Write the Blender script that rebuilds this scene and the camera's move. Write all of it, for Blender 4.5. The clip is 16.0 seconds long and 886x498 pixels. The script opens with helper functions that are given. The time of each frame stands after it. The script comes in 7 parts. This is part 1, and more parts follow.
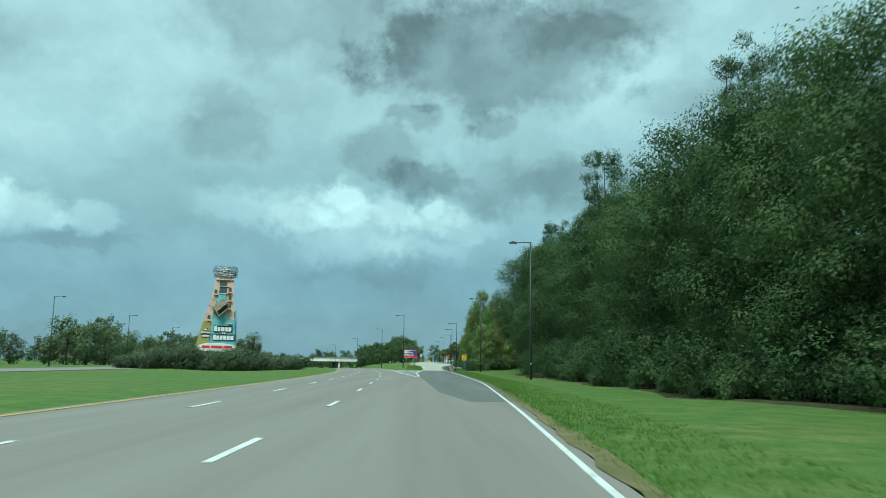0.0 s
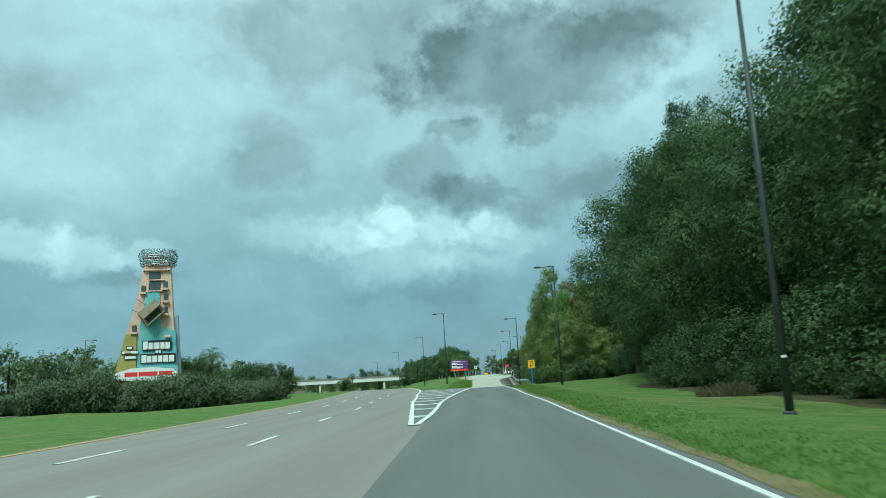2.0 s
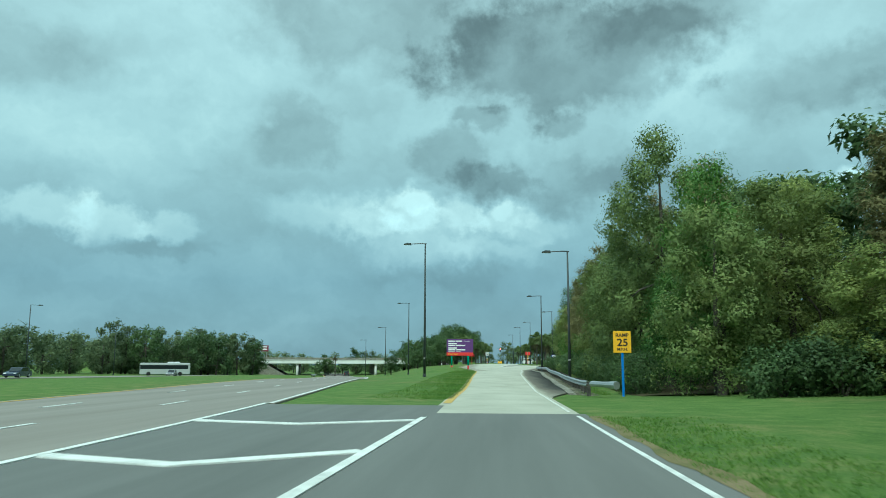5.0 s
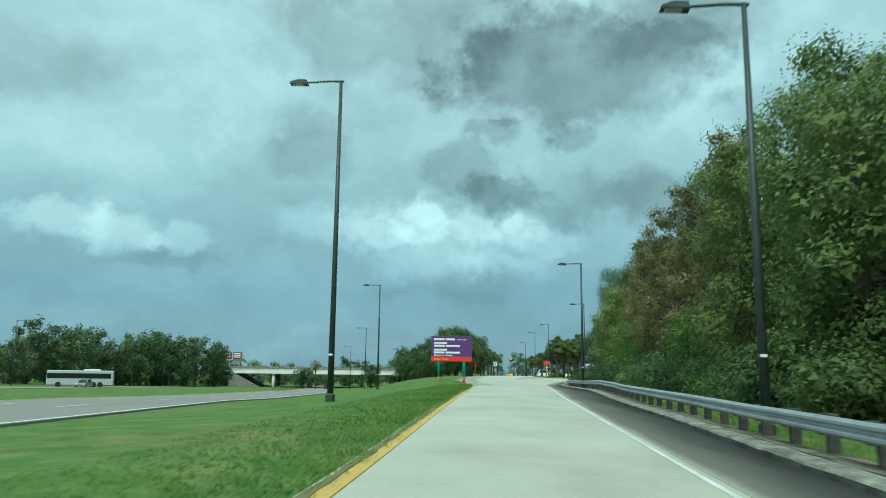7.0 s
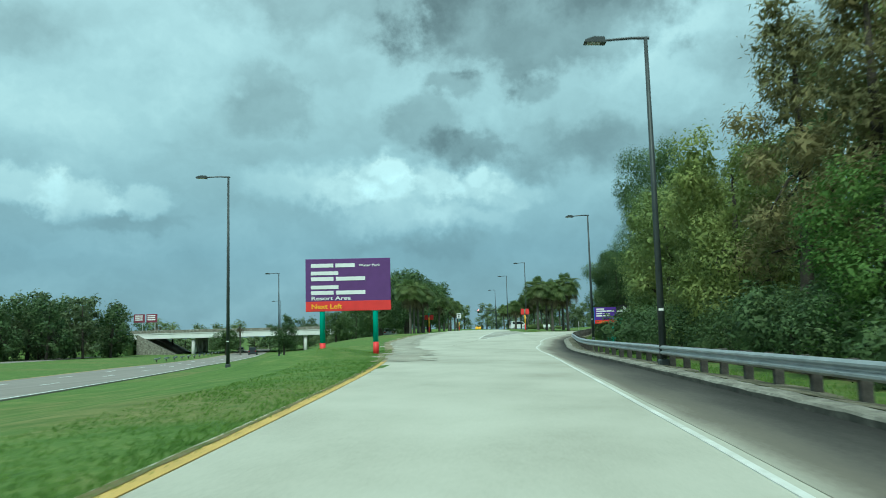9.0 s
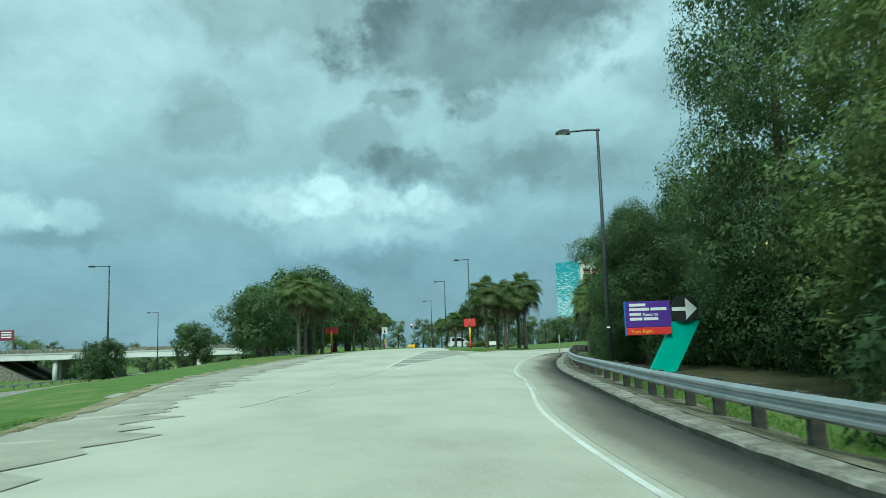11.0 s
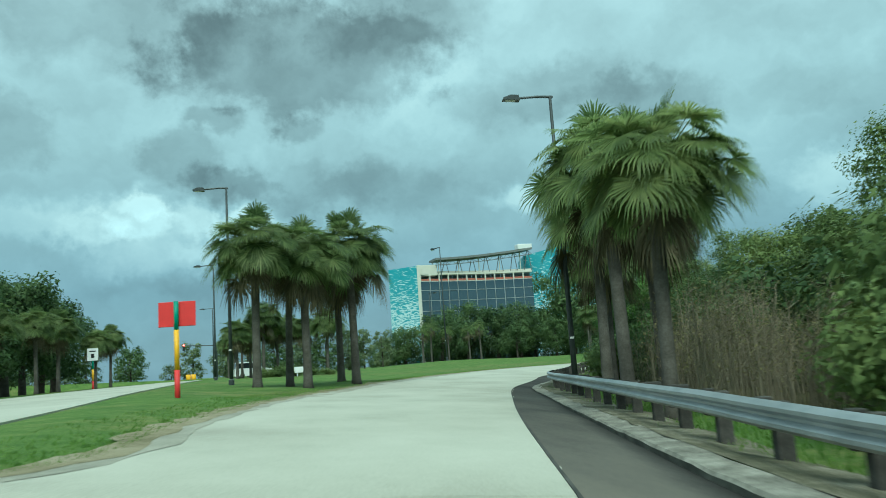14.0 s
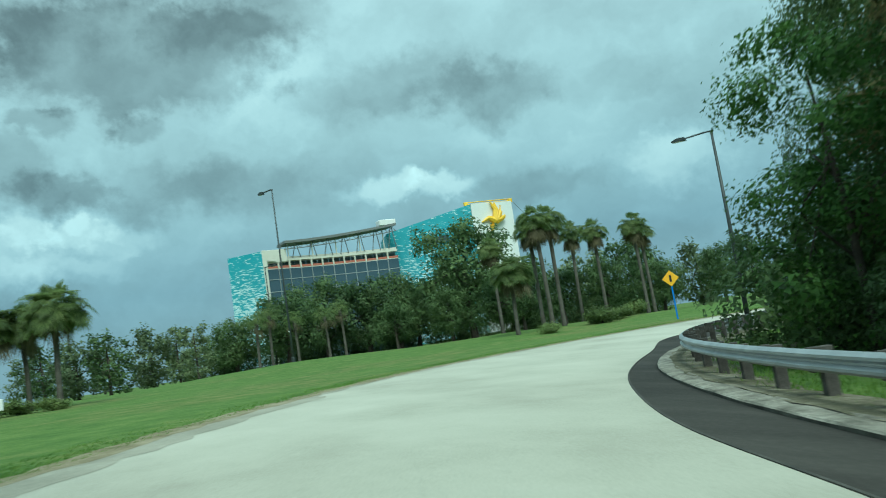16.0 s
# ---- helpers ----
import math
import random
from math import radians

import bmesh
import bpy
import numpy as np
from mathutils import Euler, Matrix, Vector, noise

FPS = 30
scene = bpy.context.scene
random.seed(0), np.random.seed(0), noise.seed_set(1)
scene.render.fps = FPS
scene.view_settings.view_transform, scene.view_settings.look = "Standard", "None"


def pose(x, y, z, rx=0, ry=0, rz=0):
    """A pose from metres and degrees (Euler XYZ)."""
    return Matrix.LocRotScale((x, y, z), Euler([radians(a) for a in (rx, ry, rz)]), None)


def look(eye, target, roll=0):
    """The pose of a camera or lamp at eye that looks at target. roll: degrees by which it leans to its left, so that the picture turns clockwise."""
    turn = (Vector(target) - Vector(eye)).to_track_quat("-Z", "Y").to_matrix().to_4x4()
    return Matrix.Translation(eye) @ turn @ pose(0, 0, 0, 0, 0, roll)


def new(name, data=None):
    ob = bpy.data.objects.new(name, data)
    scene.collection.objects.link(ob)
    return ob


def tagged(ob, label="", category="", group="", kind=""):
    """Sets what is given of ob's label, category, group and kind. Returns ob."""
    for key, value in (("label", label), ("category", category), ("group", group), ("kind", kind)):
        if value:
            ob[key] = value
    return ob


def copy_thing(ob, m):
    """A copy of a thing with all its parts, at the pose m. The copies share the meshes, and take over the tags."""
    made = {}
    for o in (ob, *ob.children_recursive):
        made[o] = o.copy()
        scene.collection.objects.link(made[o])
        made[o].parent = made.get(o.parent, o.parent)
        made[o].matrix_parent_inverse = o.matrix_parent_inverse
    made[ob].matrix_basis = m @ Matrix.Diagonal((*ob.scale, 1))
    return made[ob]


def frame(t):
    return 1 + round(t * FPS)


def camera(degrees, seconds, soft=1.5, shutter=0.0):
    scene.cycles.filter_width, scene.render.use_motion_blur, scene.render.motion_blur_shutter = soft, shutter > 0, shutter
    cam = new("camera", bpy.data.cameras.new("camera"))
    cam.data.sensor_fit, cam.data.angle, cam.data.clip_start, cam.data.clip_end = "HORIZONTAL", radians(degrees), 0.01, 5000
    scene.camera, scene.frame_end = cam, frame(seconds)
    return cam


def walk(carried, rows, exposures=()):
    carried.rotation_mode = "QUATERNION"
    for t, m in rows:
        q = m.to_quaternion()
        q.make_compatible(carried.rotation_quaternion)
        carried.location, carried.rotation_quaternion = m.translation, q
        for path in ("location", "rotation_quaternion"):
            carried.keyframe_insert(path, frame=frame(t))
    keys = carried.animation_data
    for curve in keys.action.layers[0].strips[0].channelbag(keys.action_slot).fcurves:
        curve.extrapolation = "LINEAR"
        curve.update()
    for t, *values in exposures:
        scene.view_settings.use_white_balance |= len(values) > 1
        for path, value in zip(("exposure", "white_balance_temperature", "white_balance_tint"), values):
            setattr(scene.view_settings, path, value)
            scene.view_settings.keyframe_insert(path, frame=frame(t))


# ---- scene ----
from collections import defaultdict

cam = camera(59.4, 16.0, soft=0.9, shutter=0.18)
walk(cam, [
    (0.0, pose(0.00, 0.00, 1.23, 98.45, -0.73, -1.42)),
    (0.5, pose(0.32, 13.00, 1.25, 99.37, 0.63, -2.42)),
    (1.0, pose(0.73, 26.04, 1.26, 99.84, 1.76, -1.69)),
    (1.5, pose(1.21, 38.74, 1.27, 99.48, 4.76, 0.83)),
    (2.0, pose(1.43, 50.82, 1.27, 99.52, 3.19, 2.88)),
    (2.5, pose(1.35, 62.72, 1.26, 101.31, -0.72, -0.15)),
    (3.0, pose(1.31, 73.78, 1.25, 100.53, -1.26, -4.01)),
    (3.5, pose(1.34, 84.69, 1.28, 97.99, 1.27, -3.49)),
    (4.0, pose(1.40, 95.98, 1.31, 97.33, -0.38, -0.63)),
    (4.5, pose(1.57, 107.56, 1.41, 98.15, 0.01, 3.08)),
    (5.3, pose(1.80, 125.60, 1.42, 98.60, -0.25, 4.00)),
    (6.1, pose(1.78, 143.50, 1.32, 99.10, -0.50, 4.30)),
    (7.0, pose(1.62, 163.34, 1.29, 99.44, -0.69, 4.55)),
    (7.5, pose(1.40, 174.68, 1.44, 99.37, -0.60, 5.03)),
    (8.0, pose(1.49, 185.84, 1.60, 98.01, -0.41, 3.69)),
    (8.5, pose(1.83, 196.69, 1.74, 96.77, 0.54, 2.04)),
    (9.0, pose(2.29, 207.29, 1.84, 96.11, 1.54, 2.35)),
    (9.8, pose(2.98, 222.80, 1.90, 96.40, 1.65, 0.80)),
    (10.6, pose(3.56, 236.60, 1.92, 97.00, 1.65, -1.20)),
    (11.5, pose(4.26, 252.47, 1.94, 97.47, 1.58, -3.72)),
    (12.0, pose(4.90, 262.41, 2.07, 96.57, 1.07, -6.24)),
    (12.5, pose(6.22, 272.65, 2.16, 95.72, 1.89, -9.62)),
    (13.0, pose(7.97, 282.96, 2.23, 96.20, 1.54, -11.20)),
    (13.5, pose(9.97, 293.00, 2.34, 97.32, 3.03, -12.52)),
    (14.0, pose(12.31, 302.85, 2.44, 98.26, 3.86, -14.70)),
    (14.5, pose(14.91, 312.86, 2.51, 98.34, 4.58, -16.17)),
    (15.0, pose(17.76, 323.11, 2.54, 98.15, 4.90, -17.46)),
    (15.5, pose(21.12, 334.05, 2.52, 98.26, 7.00, -19.94)),
    (16.0, pose(25.08, 343.98, 2.50, 96.68, 8.67, -24.72)),
], exposures=[(0.0, 0.35, 5750, -18)])

# ---- sun and clouded sky ----
SUN_AZ, SUN_EL = -166.0, 50.0     # degrees from +y towards +x, and up
sun = new("sun", bpy.data.lights.new("sun", "SUN"))
sun.data.energy, sun.data.angle, sun.data.color = 2.4, radians(24), (1.0, 0.96, 0.9)
_a, _e = radians(SUN_AZ), radians(SUN_EL)
sun.matrix_world = look((math.sin(_a) * math.cos(_e) * 100, math.cos(_a) * math.cos(_e) * 100, math.sin(_e) * 100), (0, 0, 0))


class Nodes:
    """A short way to write a node tree."""

    def __init__(self, tree):
        self.tree = tree
        tree.nodes.clear()

    def add(self, kind, **values):
        node = self.tree.nodes.new(kind)
        for key, value in values.items():
            setattr(node, key, value)
        return node

    def put(self, socket, value):
        if hasattr(value, "is_output"):
            self.tree.links.new(value, socket)
        else:
            socket.default_value = value

    def math(self, op, a, b=None, c=None, clamp=False):
        node = self.add("ShaderNodeMath", operation=op, use_clamp=clamp)
        for i, v in enumerate((a, b, c)):
            if v is not None:
                self.put(node.inputs[i], v)
        return node.outputs[0]

    def vmath(self, op, a, b=None, scale=None):
        node = self.add("ShaderNodeVectorMath", operation=op)
        self.put(node.inputs[0], a)
        if b is not None:
            self.put(node.inputs[1], b)
        if scale is not None:
            self.put(node.inputs["Scale"], scale)
        return node.outputs["Value"] if op in ("LENGTH", "DOT_PRODUCT", "DISTANCE") else node.outputs[0]

    def noise(self, vector, scale, detail=4.0, rough=0.55, color=False):
        node = self.add("ShaderNodeTexNoise")
        if vector is not None:
            self.put(node.inputs["Vector"], vector)
        self.put(node.inputs["Scale"], scale)
        self.put(node.inputs["Detail"], detail)
        self.put(node.inputs["Roughness"], rough)
        return node.outputs["Color" if color else "Fac"]

    def ramp(self, fac, stops, mode="LINEAR"):
        node = self.add("ShaderNodeValToRGB")
        node.color_ramp.interpolation = mode
        el = node.color_ramp.elements
        while len(el) < len(stops):
            el.new(0.5)
        for e, (p, c) in zip(el, stops):
            e.position, e.color = p, (*(c if hasattr(c, "__len__") else (c, c, c)), 1)
        self.put(node.inputs[0], fac)
        return node.outputs[0]

    def mix(self, fac, a, b, blend="MIX"):
        node = self.add("ShaderNodeMix", data_type="RGBA", blend_type=blend)
        self.put(node.inputs[0], fac)
        for i, v in ((6, a), (7, b)):
            self.put(node.inputs[i], v if hasattr(v, "is_output") else (*v, 1))
        return node.outputs[2]

    def smooth(self, value, lo, hi, a=0.0, b=1.0):
        node = self.add("ShaderNodeMapRange", interpolation_type="SMOOTHSTEP")
        for i, v in enumerate((value, lo, hi, a, b)):
            self.put(node.inputs[i], v)
        return node.outputs[0]


world = bpy.data.worlds.new("overcast_sky")
scene.world = world
world.use_nodes = True
W = Nodes(world.node_tree)
_dir = W.vmath("NORMALIZE", W.add("ShaderNodeTexCoord").outputs["Generated"])
_sep = W.add("ShaderNodeSeparateXYZ")
W.put(_sep.inputs[0], _dir)
_az = W.math("MULTIPLY", W.math("ARCTAN2", _sep.outputs[0], _sep.outputs[1]), 57.2958)
_el = W.math("MULTIPLY", W.math("ARCSINE", _sep.outputs[2]), 57.2958)
_ae = W.add("ShaderNodeCombineXYZ")
W.put(_ae.inputs[0], _az)
W.put(_ae.inputs[1], _el)
_ae = _ae.outputs[0]
# ragged cloud edges: the angles are stirred by noise at two scales
_w1 = W.vmath("SUBTRACT", W.noise(_ae, 0.14, 4, 0.5, True), (0.5, 0.5, 0.5))
_w2 = W.vmath("SUBTRACT", W.noise(_ae, 0.55, 3, 0.5, True), (0.5, 0.5, 0.5))
_w3 = W.vmath("SUBTRACT", W.noise(_ae, 1.7, 3, 0.55, True), (0.5, 0.5, 0.5))
_aew = W.vmath("ADD", W.vmath("ADD", W.vmath("ADD", _ae, W.vmath("SCALE", _w3, scale=0.8)), W.vmath("SCALE", _w1, scale=3.4)), W.vmath("SCALE", _w2, scale=2.0))
_flat = W.vmath("MULTIPLY", _aew, (0.55, 1.0, 1.0))
_base = W.ramp(W.math("DIVIDE", _el, 60.0, clamp=True), [
    (0.0, (0.205, 0.30, 0.375)), (0.10, (0.215, 0.32, 0.395)), (0.17, (0.29, 0.405, 0.465)),
    (0.26, (0.38, 0.505, 0.555)), (0.42, (0.46, 0.585, 0.635)), (1.0, (0.66, 0.80, 0.86))])
_n = W.noise(_flat, 0.11, 5, 0.5)
_n2 = W.noise(W.vmath("ADD", _flat, (31.0, 7.0, 3.0)), 0.34, 4, 0.5)
_tone = W.math("ADD", W.math("MULTIPLY", W.math("SUBTRACT", _n, 0.5), 0.70), W.math("MULTIPLY", W.math("SUBTRACT", _n2, 0.5), 0.42))
# clouds that can be told apart: azimuth, elevation, half width, half height, tone, softness
CLOUDS = [
    (5.5, 22.5, 11.0, 4.2, -0.36, 0.45), (-8.0, 25.0, 12.0, 3.6, -0.26, 0.8), (13.0, 25.5, 7.0, 3.8, -0.26, 0.8),
    (-14.8, 16.9, 3.5, 2.6, -0.22, 0.6), (-1.0, 18.0, 2.4, 1.3, -0.26, 0.5), (4.9, 17.5, 1.9, 1.0, -0.22, 0.6),
    (-3.4, 15.2, 2.8, 2.2, -0.24, 0.5), (-0.5, 13.2, 3.8, 1.5, -0.26, 0.5), (5.5, 13.6, 6.5, 2.2, -0.16, 0.7),
    (-9.8, 10.0, 2.2, 1.2, 0.24, 0.8), (-6.8, 11.3, 2.7, 2.0, 0.30, 0.5), (-6.2, 12.0, 1.5, 1.0, 0.22, 0.5), (-4.6, 10.0, 3.6, 1.6, 0.24, 0.8), (-2.4, 11.3, 2.2, 1.5, 0.30, 0.6), (0.5, 10.8, 2.3, 1.5, 0.30, 0.6), (0.8, 11.2, 1.0, 0.7, 0.16, 0.5), (3.0, 9.9, 2.6, 1.1, 0.22, 0.8), (-4.0, 9.2, 2.4, 0.8, -0.16, 0.7), (1.6, 9.4, 2.0, 0.6, -0.14, 0.7), (-12.8, 10.8, 3.8, 1.4, 0.22, 0.8), (-31.5, 10.0, 2.8, 1.4, 0.30, 0.6), (-27.6, 9.6, 3.0, 1.4, 0.34, 0.6), (-23.6, 9.8, 2.4, 1.2, 0.28, 0.6), (-25.0, 8.2, 4.5, 0.7, -0.14, 0.7),
    (-27.0, 16.0, 9.0, 4.5, 0.12, 0.8), (-5.5, 8.6, 5.0, 1.9, 0.26, 0.8), (0.5, 8.6, 4.0, 1.5, 0.18, 0.8), (-4.0, 6.4, 6.0, 0.8, -0.08, 0.7), (14.0, 20.0, 5.0, 4.5, 0.16, 0.8),
    (24.0, 18.8, 8.0, 2.6, -0.24, 0.7), (30.5, 17.6, 5.0, 2.2, -0.26, 0.7), (11.0, 13.0, 7.5, 2.2, -0.20, 0.8),
    (22.0, 11.5, 3.2, 1.2, 0.34, 0.6), (26.5, 11.0, 2.8, 1.1, 0.34, 0.6), (33.5, 10.2, 6.0, 1.3, -0.18, 0.8),
    (43.5, 10.3, 4.2, 2.0, 0.30, 0.8), (41.0, 16.5, 4.5, 1.6, -0.12, 0.7), (-34.0, 20.0, 5.0, 2.5, -0.18, 0.8)]
_rag = W.math("ADD", W.math("MULTIPLY", W.math("SUBTRACT", W.noise(W.vmath("ADD", _ae, (11.0, 5.0, 0.0)), 0.30, 6, 0.6), 0.5), 1.35), W.math("MULTIPLY", W.math("SUBTRACT", W.noise(_flat, 0.8, 3, 0.5), 0.5), 0.45))
for az, el, ra, re, tone, soft in CLOUDS:
    d = W.vmath("LENGTH", W.vmath("MULTIPLY", W.vmath("SUBTRACT", _aew, (az, el, 0)), (1 / ra, 1 / re, 0)))
    _tone = W.math("MULTIPLY_ADD", W.smooth(W.math("ADD", d, _rag), 1 + soft * 0.45, 1 - soft * 0.75), tone * 1.1, _tone)
_tone = W.math("ADD", _tone, 1.0)
_sky = W.mix(1.0, _base, W.mix(W.smooth(_tone, 1.0, 1.5), (1.0, 1.0, 1.0), (1.16, 1.06, 1.0)), "MULTIPLY")
_sky = W.vmath("SCALE", _sky, scale=_tone)
_blue = W.add("ShaderNodeTexSky", sky_type="NISHITA", sun_disc=False)
_blue.sun_elevation, _blue.sun_rotation = radians(SUN_EL), radians(SUN_AZ)
_bg1, _bg2 = W.add("ShaderNodeBackground"), W.add("ShaderNodeBackground")
W.put(_bg1.inputs[0], _sky)
_bg1.inputs[1].default_value = 1.0
W.put(_bg2.inputs[0], _blue.outputs[0])
_bg2.inputs[1].default_value = 0.05
_mixw = W.add("ShaderNodeMixShader")
_mixw.inputs[0].default_value = 0.12
W.put(_mixw.inputs[1], _bg1.outputs[0])
W.put(_mixw.inputs[2], _bg2.outputs[0])
W.put(W.add("ShaderNodeOutputWorld").inputs[0], _mixw.outputs[0])

# ---- materials ----
def surface(name, stops, scale=1.0, fine=30.0, rough=0.8, metal=0.0, bump=0.3, bump_dist=0.01, space="position", vary=0.0, translucent=0.0, island=0.0, spec=0.3, clear=0.0, stretch=None):
    """A material whose colour runs through stops by coarse and fine noise, in metres."""
    m = bpy.data.materials.new(name)
    m.use_nodes = True
    N = Nodes(m.node_tree)
    co = N.add("ShaderNodeNewGeometry").outputs["Position"] if space == "position" else N.add("ShaderNodeTexCoord").outputs["Object"]
    coarse = N.noise(N.vmath("MULTIPLY", co, stretch) if stretch else co, scale, 5, 0.6)
    grain = N.noise(co, fine, 3, 0.6)
    fac = N.math("ADD", N.math("MULTIPLY", coarse, 0.65), N.math("MULTIPLY", grain, 0.35))
    n = len(stops)
    col = N.ramp(fac, [(0.33 + 0.34 * i / max(1, n - 1), c) for i, c in enumerate(stops)])
    if vary or island:
        hsv = N.add("ShaderNodeHueSaturation")
        parts = []
        if vary:
            parts.append(N.math("MULTIPLY", N.math("SUBTRACT", N.add("ShaderNodeObjectInfo").outputs["Random"], 0.5), vary))
        if island:
            parts.append(N.math("MULTIPLY", N.math("SUBTRACT", N.add("ShaderNodeNewGeometry").outputs["Random Per Island"], 0.5), island))
        total = parts[0] if len(parts) == 1 else N.math("ADD", *parts)
        N.put(hsv.inputs["Value"], N.math("ADD", total, 1.0))
        N.put(hsv.inputs["Hue"], N.math("MULTIPLY_ADD", total, -0.03, 0.5))
        N.put(hsv.inputs["Color"], col)
        col = hsv.outputs[0]
    b = N.add("ShaderNodeBsdfPrincipled")
    N.put(b.inputs["Base Color"], col)
    N.put(b.inputs["Roughness"], N.math("ADD", N.math("MULTIPLY", N.math("SUBTRACT", grain, 0.5), 0.25), rough))
    b.inputs["Metallic"].default_value = metal
    b.inputs["Specular IOR Level"].default_value = spec
    b.inputs["Coat Weight"].default_value = clear
    if bump:
        bn = N.add("ShaderNodeBump")
        bn.inputs["Strength"].default_value, bn.inputs["Distance"].default_value = bump, bump_dist
        N.put(bn.inputs["Height"], fac)
        N.put(b.inputs["Normal"], bn.outputs[0])
    out = N.add("ShaderNodeOutputMaterial")
    if translucent:
        tr = N.add("ShaderNodeBsdfTranslucent")
        N.put(tr.inputs[0], col)
        mx = N.add("ShaderNodeMixShader")
        mx.inputs[0].default_value = translucent
        N.put(mx.inputs[1], b.outputs[0])
        N.put(mx.inputs[2], tr.outputs[0])
        N.put(out.inputs[0], mx.outputs[0])
    else:
        N.put(out.inputs[0], b.outputs[0])
    return m


def grey(*v):
    return [(x, x * 0.985, x * 0.955) for x in v]



def lawn():
    """Mown grass: fine blades, mottled clumps, and broad tired patches that turn yellow or brown."""
    m = bpy.data.materials.new("grass")
    m.use_nodes = True
    N = Nodes(m.node_tree)
    co = N.add("ShaderNodeNewGeometry").outputs["Position"]
    broad = N.noise(co, 0.07, 4, 0.6)
    clump = N.noise(co, 0.9, 5, 0.65)
    blade = N.noise(N.vmath("MULTIPLY", co, (1.0, 0.6, 1.0)), 14.0, 4, 0.7)
    fac = N.math("ADD", N.math("MULTIPLY", clump, 0.5), N.math("MULTIPLY", blade, 0.5))
    green = N.ramp(fac, [(0.30, (0.042, 0.083, 0.02)), (0.46, (0.082, 0.142, 0.034)), (0.58, (0.128, 0.188, 0.05)), (0.72, (0.20, 0.235, 0.085))])
    tired = N.ramp(fac, [(0.30, (0.075, 0.088, 0.03)), (0.5, (0.15, 0.155, 0.056)), (0.72, (0.25, 0.225, 0.105))])
    col = N.mix(N.smooth(N.math("ADD", broad, N.math("MULTIPLY", N.math("SUBTRACT", clump, 0.5), 0.5)), 0.47, 0.72, 0.0, 0.75), green, tired)
    b = N.add("ShaderNodeBsdfPrincipled")
    N.put(b.inputs["Base Color"], col)
    b.inputs["Roughness"].default_value = 0.9
    b.inputs["Specular IOR Level"].default_value = 0.1
    bn = N.add("ShaderNodeBump")
    bn.inputs["Strength"].default_value, bn.inputs["Distance"].default_value = 0.6, 0.05
    N.put(bn.inputs["Height"], fac)
    N.put(b.inputs["Normal"], bn.outputs[0])
    N.put(N.add("ShaderNodeOutputMaterial").inputs[0], b.outputs[0])
    return m


GRASS = lawn()
BLADE = surface("grass_blade", [(0.097, 0.184, 0.041), (0.161, 0.265, 0.058), (0.252, 0.316, 0.097)], 0.4, 6.0, 0.8, bump=0, translucent=0.55, island=0.3, spec=0.1)
DRY = surface("dry_grass_verge", [(0.099, 0.117, 0.041), (0.180, 0.153, 0.077), (0.243, 0.198, 0.117)], 0.8, 14.0, 0.95, bump=0.9, bump_dist=0.04, spec=0.1)
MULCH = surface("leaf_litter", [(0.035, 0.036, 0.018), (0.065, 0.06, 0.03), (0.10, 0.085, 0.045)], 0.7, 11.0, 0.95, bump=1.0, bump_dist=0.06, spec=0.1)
ASPHALT = surface("old_asphalt", [(0.185, 0.165, 0.144), (0.230, 0.208, 0.184), (0.271, 0.248, 0.219)], 0.22, 60.0, 0.85, bump=0.35, bump_dist=0.006, stretch=(3.6, 0.12, 1.0))
ASPHALT_DARK = surface("newer_asphalt", [(0.107, 0.110, 0.103), (0.142, 0.144, 0.136), (0.176, 0.179, 0.168)], 0.3, 70.0, 0.82, bump=0.35, bump_dist=0.006, stretch=(2.6, 0.12, 1.0))
CONCRETE = surface("concrete_road", [(0.310, 0.299, 0.241), (0.417, 0.408, 0.335), (0.482, 0.473, 0.396)], 0.3, 26.0, 0.85, bump=0.25, bump_dist=0.004, stretch=(1.1, 0.7, 1.0))
CURB = surface("weathered_curb_concrete", [(0.07, 0.066, 0.053), (0.20, 0.19, 0.155), (0.37, 0.355, 0.30)], 2.2, 16.0, 0.92, bump=0.8, bump_dist=0.02)
WHITE_LINE = surface("worn_white_road_paint", [(0.45, 0.46, 0.44), (0.68, 0.69, 0.66), (0.78, 0.79, 0.76)], 1.5, 20.0, 0.7, bump=0.2)
RAMP_WHITE = surface("faded_white_road_paint", [(0.44, 0.435, 0.38), (0.57, 0.57, 0.52), (0.70, 0.70, 0.66)], 0.8, 9.0, 0.75, bump=0.2)
YELLOW_LINE = surface("worn_yellow_road_paint", [(0.40, 0.28, 0.09), (0.50, 0.335, 0.09), (0.56, 0.385, 0.12)], 1.5, 14.0, 0.75, bump=0.2)
STEEL = surface("galvanised_steel", [(0.30, 0.32, 0.33), (0.40, 0.42, 0.43), (0.48, 0.50, 0.51)], 2.0, 30.0, 0.5, 0.75, bump=0.15, spec=0.5)
POST_WOOD = surface("weathered_timber_post", [(0.03, 0.029, 0.025), (0.062, 0.059, 0.052), (0.13, 0.124, 0.11)], 4.0, 40.0, 0.9, bump=0.6, space="object", vary=0.5)
POLE = surface("dark_painted_pole", [(0.035, 0.045, 0.045), (0.05, 0.06, 0.06), (0.07, 0.08, 0.08)], 2.0, 30.0, 0.5, 0.3, bump=0.1, spec=0.4)
LENS = surface("lamp_lens", [(0.35, 0.36, 0.34), (0.5, 0.51, 0.49)], 5.0, 40.0, 0.3, bump=0, spec=0.5)
